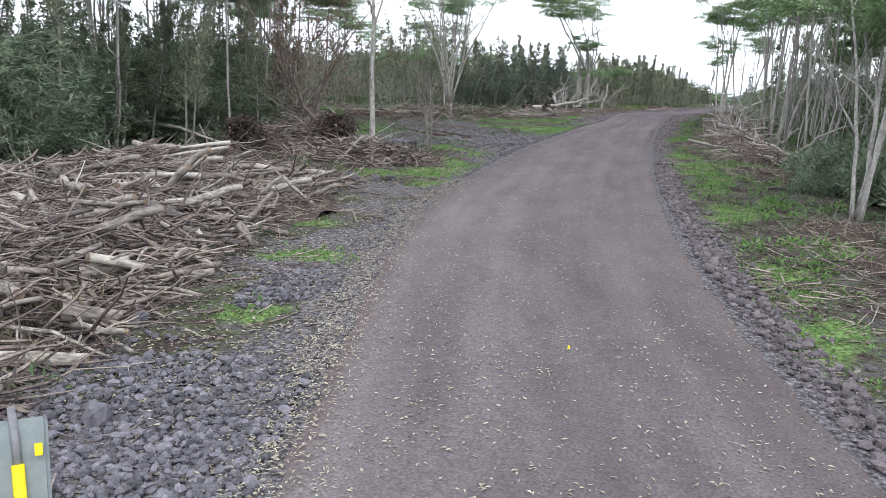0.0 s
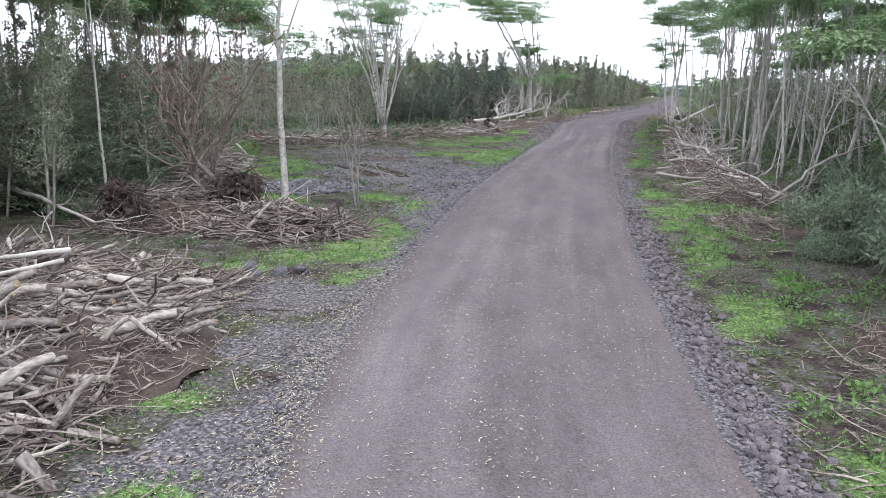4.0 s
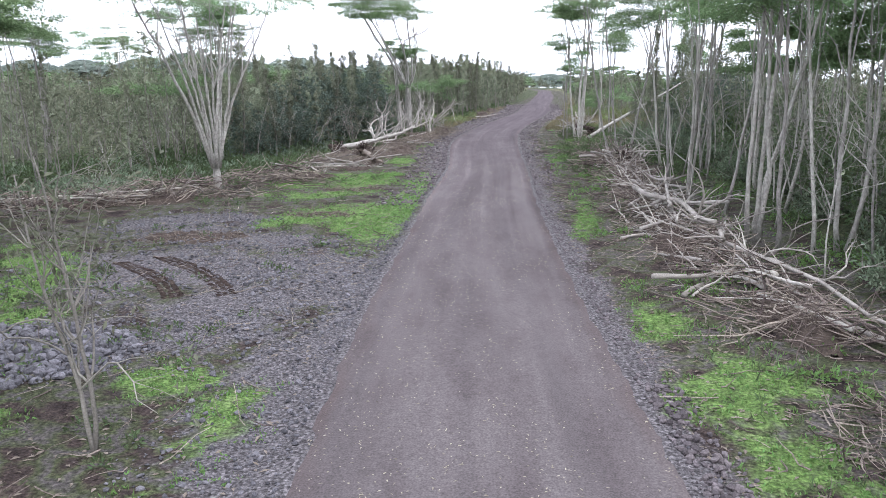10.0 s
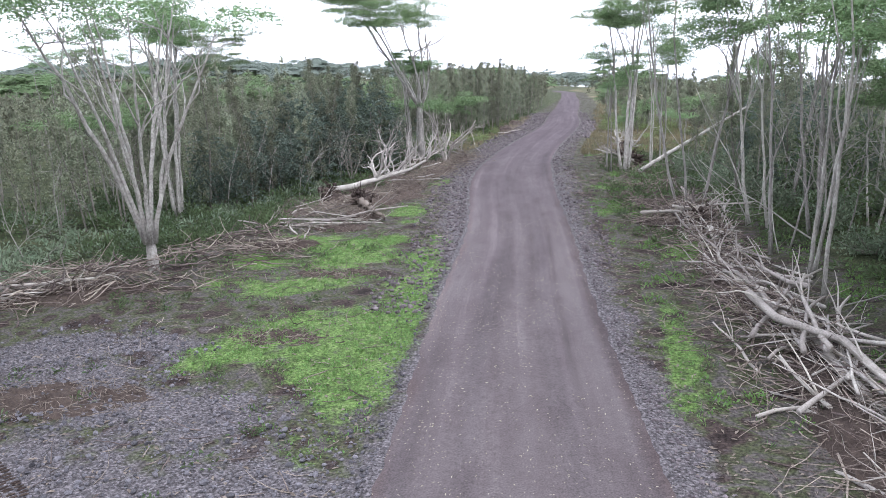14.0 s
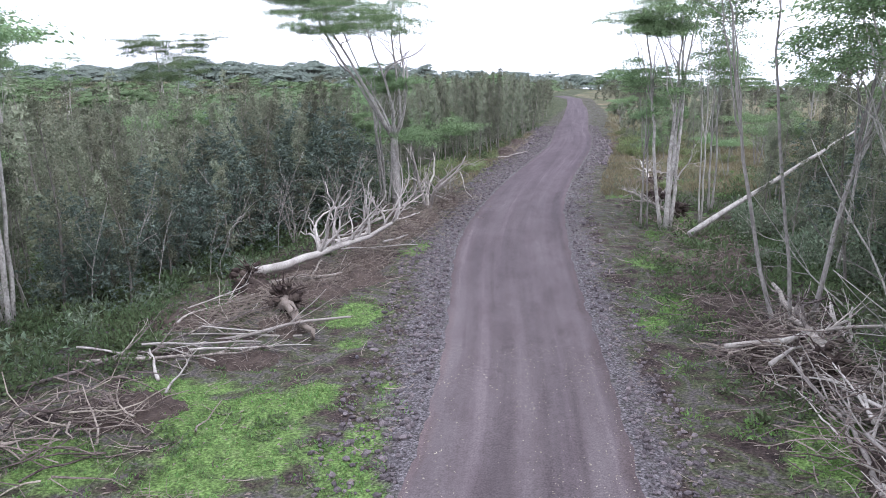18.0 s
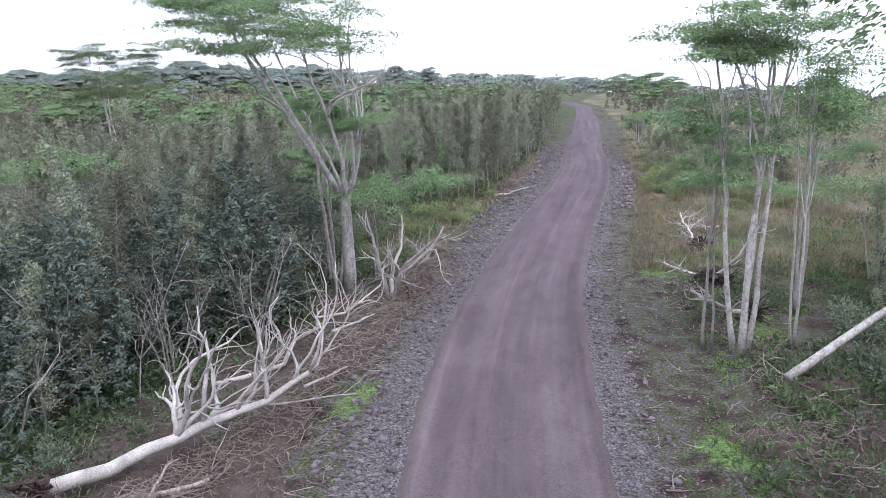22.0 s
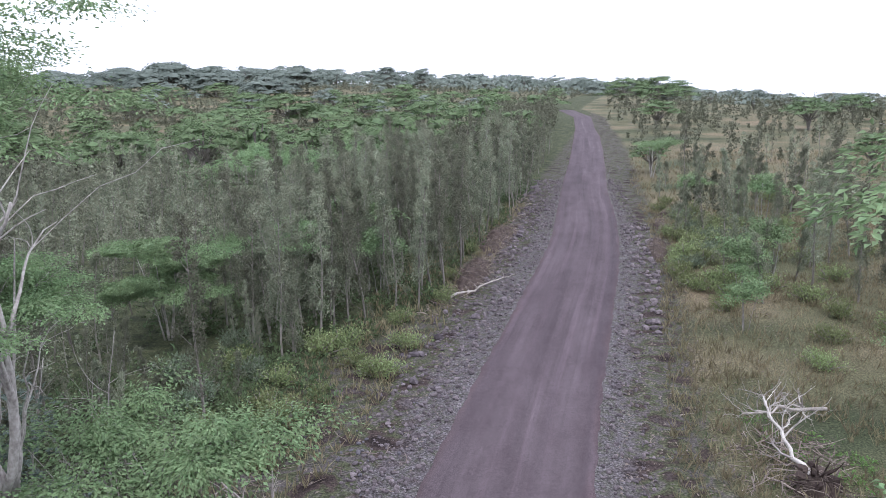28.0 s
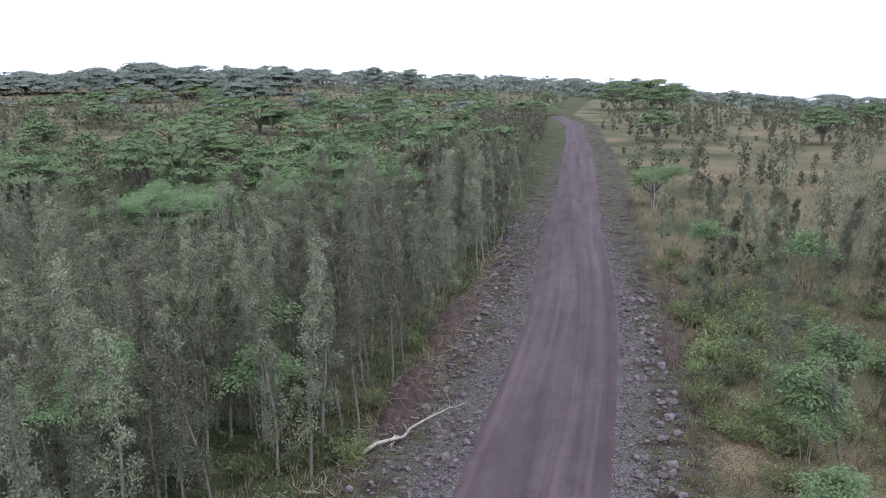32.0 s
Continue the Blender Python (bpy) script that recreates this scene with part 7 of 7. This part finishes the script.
def in_patches(count, seed, power=0.5):
    rng_ = np.random.default_rng(seed)
    area = np.array([g[2] * g[3] for g in GRASS])
    k = rng_.choice(len(GRASS), count, p=area / area.sum())
    g = np.array(GRASS)[k]
    a, r = rng_.uniform(0, 6.283, count), rng_.uniform(0, 1, count) ** power * 1.3
    x, y = g[:, 0] + g[:, 2] * r * np.cos(a), g[:, 1] + g[:, 3] * r * np.sin(a)
    ok = ((x < left_edge(y) - 0.15) | (x > right_edge(y) + 0.5)) & (wave(x, y, 1.7, 5.0) + 0.6 * wave(x, y, 5.0, 1.0) + 0.8 * (1 - r) > -0.1)
    return x[ok], y[ok]


rng_t = np.random.default_rng(810)
tx, ty = -24.4 + rng_t.normal(0, 0.3, 260), 39.2 + rng_t.normal(0, 0.3, 260)
blades("grass_tussock", "tall green grass tussock beside the brush heap", M_WEED, tx, ty, 0.85, 0.04, 4, 818, 0.45)
bx, by = in_patches(15000, 811)
blades("green_grass", "short bright green grass and moss beside the road", M_WEED, bx, by, 0.085, 0.028, 3, 812, 0.8)
rng_d = np.random.default_rng(813)
bx, by = rng_d.uniform(-11, 30, 11000), 88 + 90 * rng_d.uniform(0, 1, 11000) ** 1.4
ok = (bx > right_edge(by) + 1.9) & (wave(bx, by, 0.8, 3.0) + 0.5 * wave(bx, by, 2.5, 1.0) > -0.35)
blades("dry_grass", "tall dry yellow-brown grass on the open field", M_DRYGRASS, bx[ok], by[ok], 0.42, 0.035, 5, 814, 0.35)
bx, by = rng_d.uniform(-10.5, 7, 7500), rng_d.uniform(88, 136, 7500)
ok = (bx > right_edge(by) + 1.8) & (wave(bx, by, 0.6, 1.0) + 0.6 * wave(bx, by, 1.9, 4.0) > -0.3)
blades("dry_grass", "tufts of olive and straw-coloured grass on the open field", M_DRYGRASS, bx[ok], by[ok], 0.3, 0.03, 5, 817, 0.45)
bx, by = rng_d.uniform(-22.5, -17.5, 1600), rng_d.uniform(90, 135, 1600)
ok = bx < left_edge(by) - 2.4
blades("dry_grass", "dry grass along the foot of the forest", M_DRYGRASS, bx[ok], by[ok], 0.4, 0.035, 5, 815, 0.4)
bx, by = rng_d.uniform(-9.5, 1, 1500), rng_d.uniform(12, 100, 1500)
ok = (bx > right_edge(by) + 1.3) & (bx < np.interp(by, [12, 60, 100], [2.5, -3, -4]))
blades("verge_grass", "thin grass on the verge", M_FERN, bx[ok], by[ok], 0.22, 0.025, 5, 816, 0.5)


def litter(name, label, mat, x, y, z, length, width, seed):
    """Flat bits that lie on a surface."""
    rng_ = np.random.default_rng(seed)
    n = len(x)
    a = rng_.uniform(0, 6.283, n)
    shape = Shape()
    shape.leaves(np.stack([x, y, z], -1), np.stack([np.cos(a), np.sin(a), rng_.normal(0, 0.12, n)], -1), np.stack([rng_.normal(0, 0.2, n), rng_.normal(0, 0.2, n), np.ones(n)], -1), length * rng_.uniform(0.5, 1.5, n), width * rng_.uniform(0.6, 1.4, n))
    return tagged(part(name, shape, mat), label, "litter", kind="stuff")


ly = 2 + 60 * rng_d.uniform(0, 1, 15000) ** 1.9
lx = left_edge(ly) + (right_edge(ly) - left_edge(ly)) * rng_d.uniform(0.02, 0.98, 15000)
ok = wave(lx, ly * 0.3, 1.3, 2.0) + 0.7 * wave(lx, ly * 0.3, 3.7, 5.0) + rng_d.normal(0, 0.5, 15000) > -0.15
lx, ly = lx[ok], ly[ok]
litter("leaf_litter", "small pale leaves and chips scattered on the road", M_CHIP, lx, ly, road_z(lx, ly) + 0.016, 0.05, 0.018, 821)
ly = 1.5 + 20 * rng_d.uniform(0, 1, 7000) ** 1.9
lx = left_edge(ly) + rng_d.normal(-0.05, 0.16, 7000) + 0.5 * rng_d.uniform(-1, 1, 7000) ** 3
litter("wood_chips", "line of pale wood chips along the road edge", M_CHIP, lx, ly, np.maximum(ground_z(lx, ly), np.where(lx > left_edge(ly), road_z(lx, ly), -9)) + 0.015 + rng_d.uniform(0, 0.03, 7000), 0.05, 0.016, 822)
ly = 1.5 + 110 * rng_d.uniform(0, 1, 15000) ** 1.4
side = rng_d.uniform(0, 1, 15000) < 0.5
lx = np.where(side, left_edge(ly) - 0.4 - 9 * rng_d.uniform(0, 1, 15000) ** 1.3, right_edge(ly) + 0.4 + 6 * rng_d.uniform(0, 1, 15000) ** 1.3)
litter("dead_leaves", "dry leaves and bark scraps on the cleared ground", M_BARK, lx, ly, ground_z(lx, ly) + 0.012, 0.13, 0.05, 823)
ly = 5 + 20 * rng_d.uniform(0, 1, 5200)
lx = left_edge(ly) - 0.1 - 3.4 * rng_d.uniform(0, 1, 5200) ** 1.2
litter("wood_scraps", "pale scraps of bark and wood trodden into the verge", M_CHIP, lx, ly, ground_z(lx, ly) + 0.014, 0.07, 0.022, 825)
loose = Shape()
sticks(loose, np.random.default_rng(824), 1500, lambda r: ((lambda y: (float(left_edge(y)) - 0.6 - 7 * r.uniform() if r.uniform() < 0.55 else float(right_edge(y)) + 0.8 + 4 * r.uniform(), y, 0.015))(2 + 95 * r.uniform() ** 1.2)), (0.2, 1.0), (0.006, 0.018), 0.06)
tagged(part("loose_sticks", loose, M_TWIG), "loose sticks lying on the verge", "sticks", kind="stuff")

# ---- small things at the start ----
def box_shape(w, d, h, bevel):
    """A bevelled box, standing on z = 0."""
    bm = bmesh.new()
    bmesh.ops.create_cube(bm, size=1.0)
    bmesh.ops.scale(bm, vec=(w, d, h), verts=bm.verts)
    bmesh.ops.translate(bm, vec=(0, 0, h / 2), verts=bm.verts)
    bmesh.ops.bevel(bm, geom=bm.edges[:], offset=bevel, segments=2, affect="EDGES")
    return bm


def bm_part(name, bm, mat, parent, at=(0, 0, 0), turn=(0, 0, 0), label=""):
    me = bpy.data.meshes.new(name)
    bm.to_mesh(me)
    bm.free()
    me.materials.append(mat)
    ob = new(name, me)
    ob.parent = parent
    ob.matrix_basis = pose(*at, *turn)
    return tagged(ob, label) if label else ob


stand = new("equipment_stand")
stand.matrix_basis = pose(-1.062, 0.757, gz(-1.062, 0.757) - 0.03, 0, 0, 50)
bm_part("post", box_shape(0.05, 0.05, 2.2, 0.006), M_STEEL, stand, (0.0, 0.06, 0))
bm_part("foot_plate", box_shape(0.4, 0.4, 0.02, 0.004), M_STEEL, stand)
bm_part("panel", box_shape(0.30, 0.02, 0.42, 0.006), M_PANEL, stand, (0.02, -0.03, 2.04), (-22, 0, 0), "scuffed grey painted panel")
grip = Shape()
grip.tube([(0.128, 0.022, 2.22), (0.126, 0.055, 2.30), (0.124, 0.085, 2.37)], [0.010, 0.010, 0.010], 10)
part("handle", grip, M_YELLOW, stand, "yellow plastic grip", True)
rod = Shape()
rod.tube([(0.124, 0.085, 2.37), (0.122, 0.105, 2.41), (0.118, 0.13, 2.45)], [0.007, 0.007, 0.006], 8)
part("rod", rod, M_STEEL, stand, "dull steel rod", True)
bm_part("tag", box_shape(0.012, 0.004, 0.02, 0.001), M_YELLOW, stand, (0.155, 0.085, 2.38), (-22, 0, 0), "small yellow tag")
tagged(stand, "grey panel with yellow grip on a steel post beside the road", "equipment")
marker = new("survey_marker")
mz = float(road_z(-2.03, 8.42))
marker.matrix_basis = pose(-2.03, 8.42, mz)
flag = Shape()
flag.tube([(0, 0, 0), (0.004, 0, 0.03), (0, 0.002, 0.065)], [0.012, 0.014, 0.010], 8)
part("tape", flag, M_YELLOW, marker, "bright yellow tape")
pin = Shape()
pin.rocks(np.random.default_rng(5), np.array([(0, 0, 0.012)]), np.array([0.06]))
part("base", pin, M_STEEL, marker)
tagged(marker, "small yellow survey marker standing on the road", "marker")
